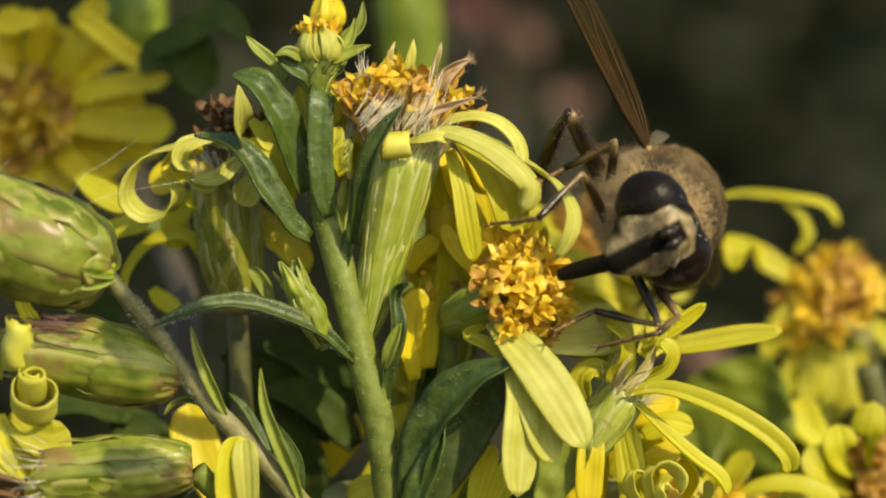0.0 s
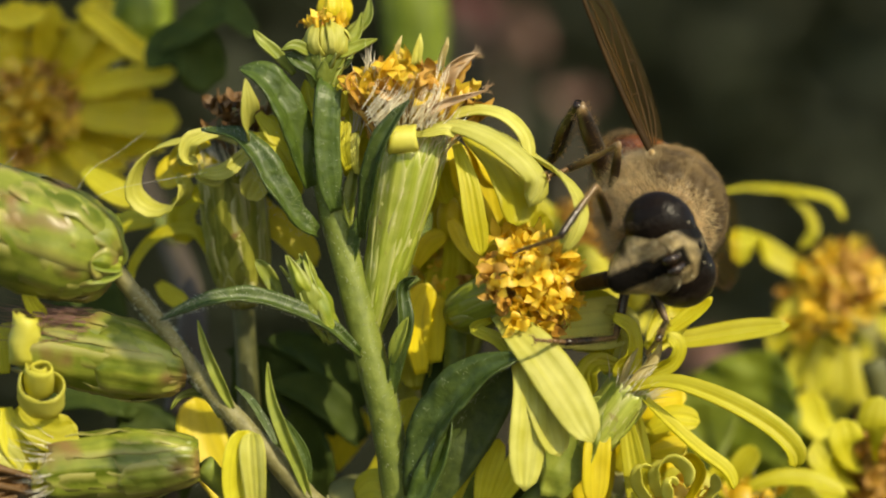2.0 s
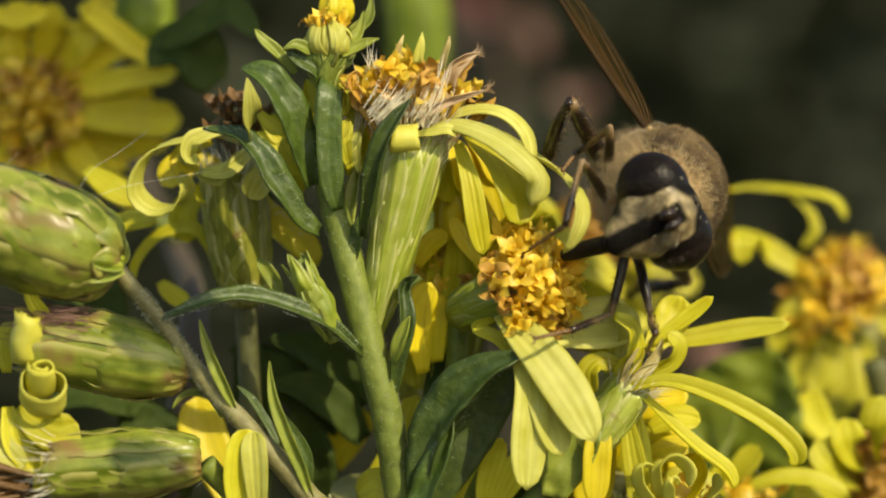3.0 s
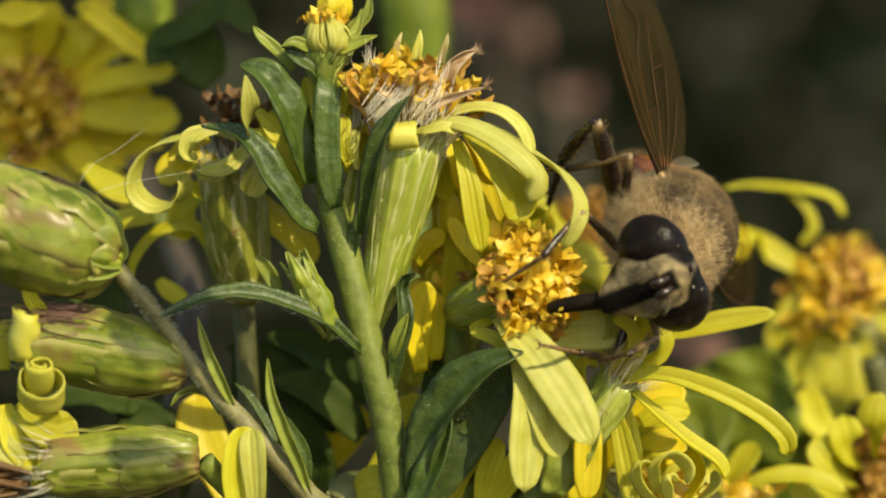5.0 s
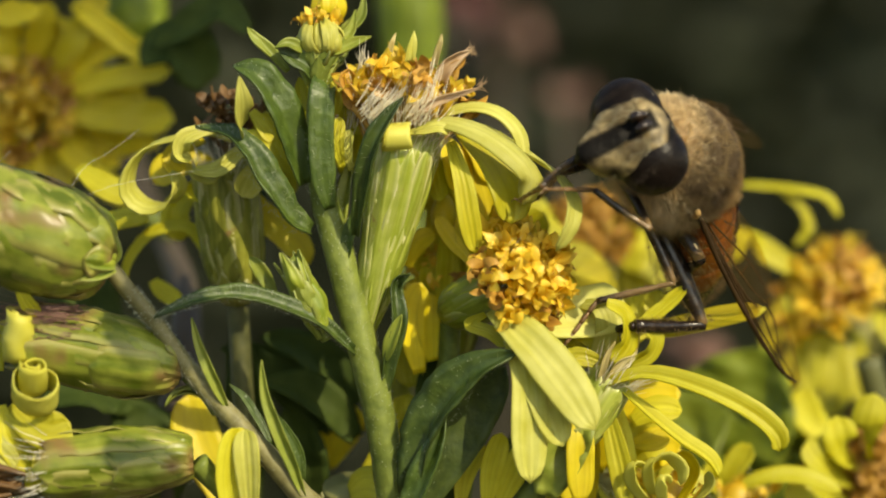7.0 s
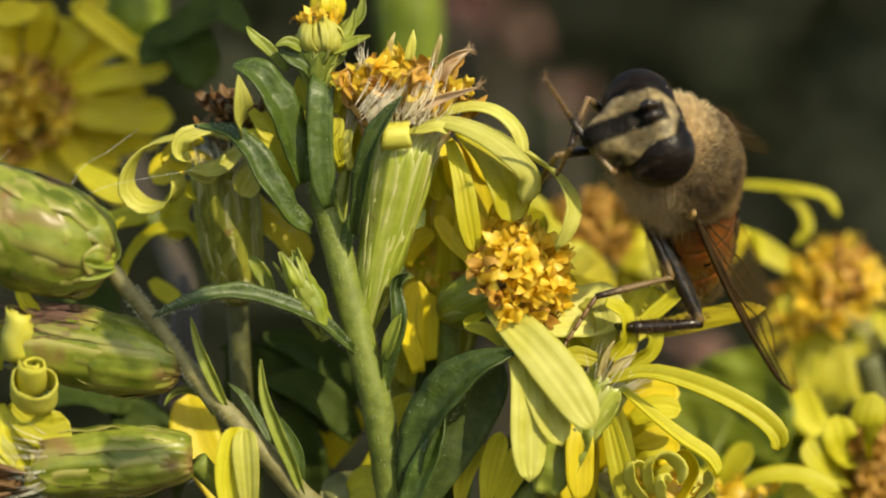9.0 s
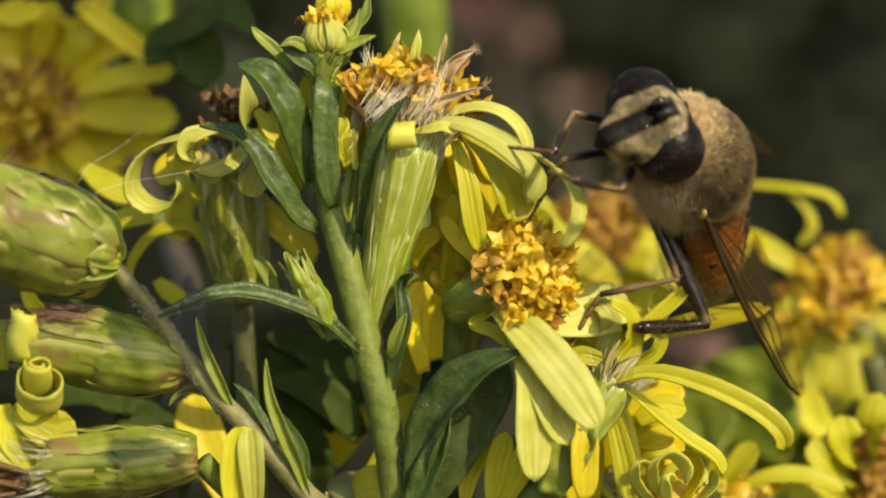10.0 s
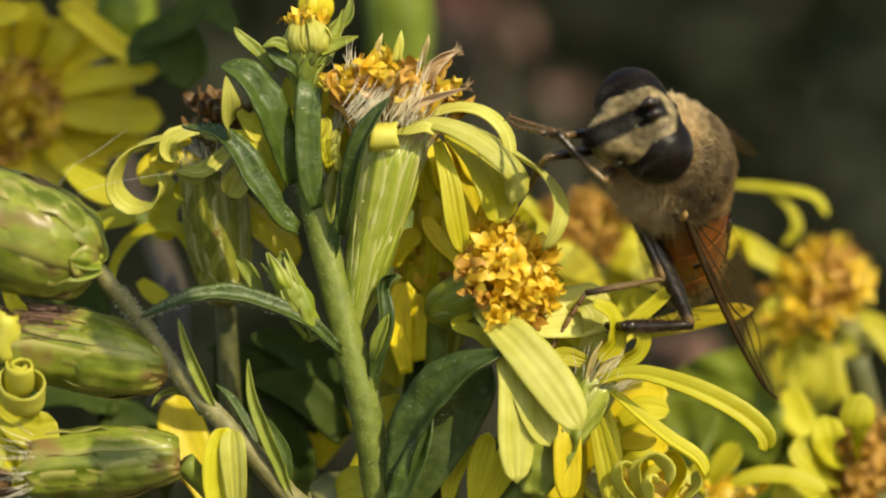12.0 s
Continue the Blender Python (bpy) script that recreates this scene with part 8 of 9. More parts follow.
    walk(fly_parts["RH_tibia"], [
        (0, pose(0.004395, 0.000904, -0.000872, -48.20, -0.00, 132.33)),
        (0.5, pose(0.004409, 0.000763, -0.000640, -47.79, -4.02, 128.68)),
        (1, pose(0.004569, 0.000422, -0.000712, -50.44, 2.57, 134.13)),
        (1.5, pose(0.004587, 0.000421, -0.000788, -50.22, 6.70, 137.56)),
        (2, pose(0.004643, 0.000166, -0.000677, -44.27, -2.63, 127.96)),
        (2.5, pose(0.004426, 0.000655, -0.000527, -44.20, 1.90, 132.62)),
        (3, pose(0.004188, 0.001271, -0.000910, -47.25, -2.97, 128.12)),
        (5, pose(0.004646, -0.000097, -0.000451, -50.14, 3.82, 133.78)),
        (5.5, pose(0.004535, 0.000165, -0.000314, -51.21, 6.00, 135.53)),
        (5.8, pose(0.003598, 0.001530, 0.000079, -63.77, 5.13, 135.10)),
        (6, pose(0.002822, 0.002338, -0.000252, -64.09, 18.12, 141.35)),
        (6.2, pose(0.001113, 0.002364, 0.000702, -80.86, 15.30, 140.87)),
        (6.5, pose(0.000379, 0.002572, 0.000316, -81.71, 18.81, 141.40)),
        (7, pose(-0.002667, -0.002091, -0.000237, -51.66, 32.60, 152.43)),
        (9, pose(-0.001936, -0.003288, -0.000098, -45.09, 34.75, 154.94)),
        (9.5, pose(-0.001945, -0.003285, -0.000111, -47.77, 35.32, 155.57)),
        (10, pose(-0.002012, -0.003281, -0.000239, -46.65, 35.02, 155.22)),
        (10.5, pose(-0.002091, -0.003269, -0.000400, -47.00, 34.95, 155.14)),
        (11, pose(-0.002138, -0.003260, -0.000505, -48.14, 35.19, 155.40)),
        (11.3, pose(-0.002092, -0.003271, -0.000406, -47.93, 35.09, 155.30)),
        (11.5, pose(-0.002626, -0.002360, -0.000403, -48.14, 35.39, 155.62)),
        (12, pose(-0.001964, -0.003289, -0.000154, -46.86, 34.89, 155.04)),
    ])
    walk(fly_parts["RH_tarsus"], [
        (0, pose(0.003114, -0.000263, -0.002810, -42.68, -0.00, 147.18)),
        (0.5, pose(0.002961, -0.000223, -0.002561, -49.35, 0.70, 147.78)),
        (1, pose(0.003443, -0.000796, -0.002715, -55.09, 0.89, 147.92)),
        (1.5, pose(0.003637, -0.000964, -0.002773, -56.18, -1.46, 146.34)),
        (2, pose(0.003124, -0.000914, -0.002490, -60.41, -14.74, 138.92)),
        (2.5, pose(0.003095, -0.000651, -0.002339, -65.79, -15.33, 138.64)),
        (3, pose(0.002739, 0.000259, -0.002817, -47.64, -6.46, 147.09)),
        (5, pose(0.003535, -0.001346, -0.002443, -43.83, -20.21, 133.27)),
        (5.5, pose(0.003545, -0.001145, -0.002330, -41.92, -19.48, 134.14)),
        (5.8, pose(0.002934, 0.000569, -0.002244, -52.34, -13.07, 139.43)),
        (6, pose(0.002681, 0.000997, -0.002474, -52.15, -0.86, 149.15)),
        (6.2, pose(0.001378, 0.001616, -0.001774, -73.20, -0.96, 149.12)),
        (6.5, pose(0.000793, 0.001762, -0.002120, -72.55, 8.26, 152.01)),
        (7, pose(-0.002440, -0.004029, -0.001955, -44.39, 22.64, 166.15)),
        (9, pose(-0.001763, -0.005395, -0.001611, -40.61, 24.73, 168.76)),
        (9.5, pose(-0.001654, -0.005336, -0.001682, -40.48, 24.80, 168.85)),
        (10, pose(-0.001775, -0.005356, -0.001788, -40.57, 24.77, 168.81)),
        (10.5, pose(-0.001848, -0.005336, -0.001958, -40.65, 24.71, 168.74)),
        (11, pose(-0.001846, -0.005302, -0.002088, -40.72, 24.69, 168.71)),
        (11.3, pose(-0.001812, -0.005318, -0.001985, -40.77, 24.67, 168.68)),
        (11.5, pose(-0.002321, -0.004404, -0.001982, -40.67, 24.85, 168.91)),
        (12, pose(-0.001730, -0.005358, -0.001710, -40.78, 24.62, 168.63)),
    ])
    walk(fly_parts["LF_femur"], [
        (0, pose(-0.000700, 0.001100, -0.001500, 6.02, 0.00, 61.83)),
        (0.5, pose(-0.000700, 0.001100, -0.001500, 13.17, 0.00, 53.96)),
        (1, pose(-0.000700, 0.001100, -0.001500, 6.34, -0.00, 47.60)),
        (1.5, pose(-0.000700, 0.001100, -0.001500, 2.85, 0.00, 48.70)),
        (2, pose(-0.000700, 0.001100, -0.001500, -31.65, -0.00, 56.27)),
        (2.5, pose(-0.000700, 0.001100, -0.001500, -32.81, 0.00, 66.20)),
        (3, pose(-0.000700, 0.001100, -0.001500, -35.67, 0.00, 65.27)),
        (5, pose(-0.000700, 0.001100, -0.001500, -37.97, 0.00, 51.87)),
        (5.5, pose(-0.000700, 0.001100, -0.001500, -32.58, -0.00, 45.29)),
        (5.8, pose(-0.000700, 0.001100, -0.001500, -10.29, -0.00, 71.34)),
        (6, pose(-0.000700, 0.001100, -0.001500, -19.72, 0.00, 81.31)),
        (6.2, pose(-0.000700, 0.001100, -0.001500, 13.08, 0.00, 60.49)),
        (6.5, pose(-0.000700, 0.001100, -0.001500, 14.98, 0.00, 59.35)),
        (7, pose(-0.000700, 0.001100, -0.001500, 25.28, -10.52, 79.73)),
        (9, pose(-0.000700, 0.001100, -0.001500, 14.33, -0.94, 36.94)),
        (9.5, pose(-0.000700, 0.001100, -0.001500, 7.11, -2.62, 49.99)),
        (10, pose(-0.000700, 0.001100, -0.001500, 10.24, -2.50, 49.32)),
        (10.5, pose(-0.000700, 0.001100, -0.001500, -1.11, -2.25, 79.58)),
        (11, pose(-0.000700, 0.001100, -0.001500, 18.27, 2.81, 64.36)),
        (11.3, pose(-0.000700, 0.001100, -0.001500, -0.92, 2.92, 23.58)),
        (11.5, pose(-0.000700, 0.001100, -0.001500, 7.92, 0.08, 44.54)),
        (12, pose(-0.000700, 0.001100, -0.001500, 13.49, 0.54, 42.61)),
    ])
    walk(fly_parts["LF_tibia"], [
        (0, pose(-0.002892, 0.002274, -0.001238, -49.60, -0.00, -81.07)),
        (0.5, pose(-0.002668, 0.002532, -0.000930, -51.91, 0.00, -79.23)),
        (1, pose(-0.002535, 0.002776, -0.001224, -31.22, 0.00, -66.09)),
        (1.5, pose(-0.002576, 0.002748, -0.001376, -26.65, 0.00, -66.68)),
        (2, pose(-0.002470, 0.002282, -0.002812, -28.64, -0.00, -36.84)),
        (2.5, pose(-0.002622, 0.001948, -0.002855, -24.43, -0.00, -21.53)),
        (3, pose(-0.002545, 0.001950, -0.002958, -23.31, 0.00, -14.22)),
        (5, pose(-0.002250, 0.002317, -0.003038, -9.59, 0.00, -38.15)),
        (5.5, pose(-0.002197, 0.002582, -0.002846, -0.81, -0.00, -39.14)),
        (5.8, pose(-0.003030, 0.001887, -0.001947, -21.98, -0.00, -43.99)),
        (6, pose(-0.003026, 0.001456, -0.002343, -33.45, 0.00, -27.68)),
        (6.2, pose(-0.002819, 0.002299, -0.000934, -4.13, -0.00, -8.08)),
        (6.5, pose(-0.002778, 0.002331, -0.000854, -5.29, -0.00, -6.31)),
        (7, pose(-0.002959, 0.001311, -0.000450, -35.70, 3.35, -44.46)),
        (9, pose(-0.002164, 0.003030, -0.000881, -28.40, 1.20, -48.45)),
        (9.5, pose(-0.002609, 0.002684, -0.001191, -29.14, 40.91, 0.09)),
        (10, pose(-0.002578, 0.002689, -0.001056, -29.19, 40.93, 0.14)),
        (10.5, pose(-0.003158, 0.001554, -0.001548, -18.48, 37.85, -39.85)),
        (11, pose(-0.002824, 0.002162, -0.000717, -22.06, 54.36, -6.26)),
        (11.3, pose(-0.001702, 0.003390, -0.001540, -5.62, 54.25, -17.68)),
        (11.5, pose(-0.002437, 0.002865, -0.001155, -51.01, 46.85, -28.58)),
        (12, pose(-0.002342, 0.002893, -0.000917, -39.44, 32.11, -63.00)),
    ])
    walk(fly_parts["LF_tarsus"], [
        (0, pose(-0.001515, 0.002490, -0.002875, -25.20, -0.00, -10.22)),
        (0.5, pose(-0.001366, 0.002780, -0.002622, -18.18, -0.00, -7.70)),
        (1, pose(-0.000854, 0.003521, -0.002338, -24.77, -0.00, -16.35)),
        (1.5, pose(-0.000811, 0.003509, -0.002340, -25.22, -0.00, -18.42)),
        (2, pose(-0.001338, 0.003792, -0.003842, -3.61, -0.00, -34.20)),
        (2.5, pose(-0.001904, 0.003769, -0.003744, -12.66, 0.00, -23.28)),
        (3, pose(-0.002060, 0.003864, -0.003809, -14.24, 0.00, -19.86)),
        (5, pose(-0.000941, 0.003984, -0.003396, -10.62, 0.00, -43.62)),
        (5.5, pose(-0.000840, 0.004249, -0.002877, -4.11, -0.00, -48.87)),
        (5.8, pose(-0.001646, 0.003321, -0.002752, 5.15, 0.00, 1.87)),
        (6, pose(-0.002193, 0.003044, -0.003528, 1.79, -0.00, 11.72)),
        (6.2, pose(-0.002518, 0.004423, -0.001089, 4.60, -0.00, 17.93)),
        (6.5, pose(-0.002542, 0.004459, -0.001052, -0.72, 0.00, 31.50)),
        (7, pose(-0.001789, 0.002609, -0.001703, -26.35, -15.31, 24.29)),
        (9, pose(-0.000763, 0.004300, -0.001903, 1.99, -16.43, -5.52)),
        (9.5, pose(-0.003298, 0.004561, -0.001982, -118.85, -35.54, 5.00)),
        (10, pose(-0.003270, 0.004564, -0.001848, -120.89, -38.79, 7.37)),
        (10.5, pose(-0.002172, 0.003387, -0.002086, -111.32, -21.39, -1.34)),
        (11, pose(-0.003259, 0.004214, -0.001188, -112.64, -34.72, 4.52)),
        (11.3, pose(-0.001215, 0.005481, -0.001663, -78.46, -57.98, -1.06)),
        (11.5, pose(-0.002860, 0.004636, -0.002298, -78.37, -39.68, 6.00)),
        (12, pose(-0.001192, 0.004294, -0.002074, -93.53, -29.09, 5.16)),
    ])
    walk(fly_parts["LM_femur"], [
        (0, pose(-0.000800, -0.000400, -0.001700, 16.83, -0.00, 54.03)),
        (0.5, pose(-0.000800, -0.000400, -0.001700, 14.54, 0.00, 51.26)),
        (1, pose(-0.000800, -0.000400, -0.001700, 29.75, 0.00, 38.97)),
        (1.5, pose(-0.000800, -0.000400, -0.001700, 29.05, 0.00, 41.98)),
        (2, pose(-0.000800, -0.000400, -0.001700, 9.75, -0.00, 45.01)),
        (2.5, pose(-0.000800, -0.000400, -0.001700, 2.11, -0.00, 57.79)),
        (3, pose(-0.000800, -0.000400, -0.001700, -4.91, 0.00, 53.65)),
        (5, pose(-0.000800, -0.000400, -0.001700, 5.09, 5.91, 27.81)),
        (5.5, pose(-0.000800, -0.000400, -0.001700, 8.00, 5.31, 32.21)),
        (5.8, pose(-0.000800, -0.000400, -0.001700, -1.56, 5.93, 47.39)),
        (6, pose(-0.000800, -0.000400, -0.001700, 27.77, -6.55, 70.65)),
        (6.2, pose(-0.000800, -0.000400, -0.001700, 12.78, -8.92, 80.62)),
        (6.5, pose(-0.000800, -0.000400, -0.001700, 13.00, 0.00, 73.15)),
        (7, pose(-0.000800, -0.000400, -0.001700, 9.96, -0.00, 121.90)),
        (9, pose(-0.000800, -0.000400, -0.001700, 16.76, 0.00, 128.03)),
        (9.5, pose(-0.000800, -0.000400, -0.001700, 16.12, 0.00, 127.68)),
        (10, pose(-0.000800, -0.000400, -0.001700, 14.14, 0.00, 127.02)),
        (10.5, pose(-0.000800, -0.000400, -0.001700, 13.71, -0.00, 126.89)),
        (11, pose(-0.000800, -0.000400, -0.001700, 13.71, 0.00, 126.90)),
        (11.3, pose(-0.000800, -0.000400, -0.001700, 14.31, -0.00, 127.15)),
        (11.5, pose(-0.000800, -0.000400, -0.001700, 12.59, 0.00, 126.42)),
        (12, pose(-0.000800, -0.000400, -0.001700, 16.56, -0.00, 128.02)),
    ])
    walk(fly_parts["LM_tibia"], [
        (0, pose(-0.003124, 0.001286, -0.000831, -2.54, -0.00, -8.05)),
        (0.5, pose(-0.003065, 0.001417, -0.000947, -0.22, -0.00, -7.92)),
        (1, pose(-0.002438, 0.001625, -0.000211, -19.40, 0.00, -5.84)),
        (1.5, pose(-0.002554, 0.001550, -0.000243, -9.51, -0.00, -8.89)),
        (2, pose(-0.002891, 0.001690, -0.001192, 6.20, -0.00, -13.66)),
        (2.5, pose(-0.003337, 0.001198, -0.001590, 7.01, -0.00, -5.98)),
        (3, pose(-0.003207, 0.001372, -0.001957, 13.02, 0.00, 2.04)),
        (5, pose(-0.002170, 0.002256, -0.001435, -5.50, -3.70, -18.97)),
        (5.5, pose(-0.002351, 0.002134, -0.001284, -0.57, -3.78, -24.91)),
        (5.8, pose(-0.003013, 0.001624, -0.001781, 10.84, -7.83, -5.66)),
        (6, pose(-0.003357, 0.000329, -0.000311, -13.79, -8.86, -9.82)),
        (6.2, pose(-0.003703, -0.000025, -0.001044, 14.81, -8.27, -12.11)),
        (6.5, pose(-0.003598, 0.000447, -0.001025, -30.34, -0.00, -18.95)),
        (7, pose(-0.003308, -0.001962, -0.001181, -66.93, -0.00, 24.95)),
        (9, pose(-0.003063, -0.002170, -0.000835, -57.57, 0.00, 42.95)),
        (9.5, pose(-0.003081, -0.002162, -0.000867, -68.61, -0.00, 40.16)),
        (10, pose(-0.003123, -0.002152, -0.000967, -68.56, 0.00, 41.27)),
        (10.5, pose(-0.003131, -0.002150, -0.000989, -63.96, 0.00, 38.69)),
        (11, pose(-0.003131, -0.002150, -0.000989, -65.06, 0.00, 39.93)),
        (11.3, pose(-0.003117, -0.002156, -0.000959, -58.67, 0.00, 37.86)),
        (11.5, pose(-0.003156, -0.002138, -0.001046, -57.51, 0.00, 37.44)),
        (12, pose(-0.003065, -0.002171, -0.000845, -68.43, 0.00, 38.82)),
    ])
    walk(fly_parts["LM_tarsus"], [
        (0, pose(-0.002760, 0.003858, -0.000946, -71.85, 0.00, -150.12)),
        (0.5, pose(-0.002707, 0.003992, -0.000957, -75.28, -0.00, -135.65)),
        (1, pose(-0.002188, 0.004065, -0.001075, -43.46, -0.00, 172.91)),
        (1.5, pose(-0.002158, 0.004083, -0.000673, -53.07, 0.00, 171.83)),
        (2, pose(-0.002281, 0.004202, -0.000911, -27.79, -0.00, 147.79)),
        (2.5, pose(-0.003068, 0.003765, -0.001272, -25.11, -0.00, 156.93)),
        (3, pose(-0.003297, 0.003903, -0.001371, -26.01, 0.00, 154.52)),
        (5, pose(-0.001313, 0.004698, -0.001684, -43.62, -10.76, 172.95)),
        (5.5, pose(-0.001254, 0.004491, -0.001310, -48.64, -9.45, 174.13)),
        (5.8, pose(-0.002827, 0.004172, -0.001297, -53.31, -9.95, 173.75)),
        (6, pose(-0.002833, 0.002801, -0.000924, -55.57, 2.96, -177.34)),
        (6.2, pose(-0.003269, 0.002453, -0.000387, 86.62, 153.06, 1.28)),
        (6.5, pose(-0.002869, 0.002570, -0.002338, 3.20, -0.00, 20.29)),
        (7, pose(-0.003738, -0.001038, -0.003573, -37.11, -0.00, 81.54)),
        (9, pose(-0.004012, -0.001150, -0.003030, -28.64, -0.00, 91.03)),
        (9.5, pose(-0.003692, -0.001437, -0.003288, -34.60, 0.00, 104.30)),
        (10, pose(-0.003749, -0.001437, -0.003387, -33.10, -0.00, 105.28)),
        (10.5, pose(-0.003844, -0.001259, -0.003325, -32.57, 0.00, 105.56)),
        (11, pose(-0.003834, -0.001309, -0.003346, -32.77, -0.00, 105.48)),
        (11.3, pose(-0.003946, -0.001088, -0.003180, -32.39, 0.00, 105.65)),
        (11.5, pose(-0.004005, -0.001029, -0.003239, -32.19, -0.00, 105.75)),
        (12, pose(-0.003665, -0.001426, -0.003263, -33.77, -0.00, 104.59)),
    ])
    walk(fly_parts["LH_femur"], [
        (0, pose(-0.000900, -0.001500, -0.001600, 4.15, -0.00, 137.38)),
        (0.5, pose(-0.000900, -0.001500, -0.001600, 4.56, -0.00, 136.53)),
        (1, pose(-0.000900, -0.001500, -0.001600, 5.78, -0.00, 137.69)),
        (1.5, pose(-0.000900, -0.001500, -0.001600, 5.09, 0.00, 136.24)),
        (2, pose(-0.000900, -0.001500, -0.001600, 5.63, -0.00, 116.81)),
        (2.5, pose(-0.000900, -0.001500, -0.001600, 0.62, -0.00, 132.57)),
        (3, pose(-0.000900, -0.001500, -0.001600, -2.22, 0.00, 130.22)),
        (5, pose(-0.000900, -0.001500, -0.001600, -3.40, 0.00, 116.18)),
        (5.5, pose(-0.000900, -0.001500, -0.001600, -2.46, -0.00, 112.63)),
        (5.8, pose(-0.000900, -0.001500, -0.001600, -12.14, -0.00, 110.32)),
        (6, pose(-0.000900, -0.001500, -0.001600, 22.08, 0.00, 44.43)),
        (6.2, pose(-0.000900, -0.001500, -0.001600, 8.95, 0.00, 78.94)),
        (6.5, pose(-0.000900, -0.001500, -0.001600, 12.19, 0.00, 74.78)),
        (7, pose(-0.000900, -0.001500, -0.001600, 9.81, -0.00, 120.55)),
        (9, pose(-0.000900, -0.001500, -0.001600, 17.33, 0.00, 126.84)),
        (9.5, pose(-0.000900, -0.001500, -0.001600, 16.74, 0.00, 126.56)),
        (10, pose(-0.000900, -0.001500, -0.001600, 15.56, -0.00, 126.19)),
        (10.5, pose(-0.000900, -0.001500, -0.001600, 15.06, -0.00, 126.01)),
        (11, pose(-0.000900, -0.001500, -0.001600, 15.07, 0.00, 126.02)),
        (11.3, pose(-0.000900, -0.001500, -0.001600, 16.00, -0.00, 126.43)),
        (11.5, pose(-0.000900, -0.001500, -0.001600, 15.08, -0.00, 125.97)),
        (12, pose(-0.000900, -0.001500, -0.001600, 16.65, -0.00, 126.62)),
    ])
    walk(fly_parts["LH_tibia"], [
        (0, pose(-0.003601, -0.004436, -0.001311, -52.97, -0.00, 179.20)),
        (0.5, pose(-0.003643, -0.004394, -0.001282, -52.93, -0.00, 179.17)),
        (1, pose(-0.003579, -0.004443, -0.001197, -55.21, 0.00, -179.05)),
        (1.5, pose(-0.003655, -0.004378, -0.001245, -52.75, 0.00, 178.36)),
        (2, pose(-0.004453, -0.003296, -0.001208, -57.92, 0.00, 175.08)),
        (2.5, pose(-0.003846, -0.004206, -0.001557, -52.69, -0.00, -172.52)),
        (3, pose(-0.003952, -0.004081, -0.001755, -54.42, 0.00, -171.13)),
        (5, pose(-0.004483, -0.003262, -0.001837, -53.01, 0.00, 172.42)),
        (5.5, pose(-0.004589, -0.003038, -0.001771, -58.14, -0.00, 174.12)),
        (5.8, pose(-0.004567, -0.002858, -0.002441, -67.63, 0.00, -135.58)),
        (6, pose(-0.003495, 0.001147, -0.000096, -6.14, -0.00, -15.30)),
        (6.2, pose(-0.004778, -0.000742, -0.000978, -33.10, -0.00, -34.37)),
        (6.5, pose(-0.004673, -0.000473, -0.000756, -33.39, 0.00, -32.05)),
        (7, pose(-0.004294, -0.003503, -0.000918, -35.92, 0.00, 12.54)),
        (9, pose(-0.003956, -0.003790, -0.000409, -37.92, 0.00, 26.80)),
        (9.5, pose(-0.003977, -0.003782, -0.000448, -37.44, -0.00, 24.80)),
        (10, pose(-0.004010, -0.003775, -0.000527, -35.28, -0.00, 26.23)),
        (10.5, pose(-0.004025, -0.003771, -0.000560, -35.44, 0.00, 26.78)),
        (11, pose(-0.004024, -0.003771, -0.000560, -35.46, 0.00, 26.79)),
        (11.3, pose(-0.003994, -0.003783, -0.000497, -36.38, -0.00, 27.59)),
        (11.5, pose(-0.004026, -0.003768, -0.000559, -38.41, 0.00, 26.30)),
        (12, pose(-0.003976, -0.003786, -0.000454, -34.25, -0.00, 24.84)),
    ])
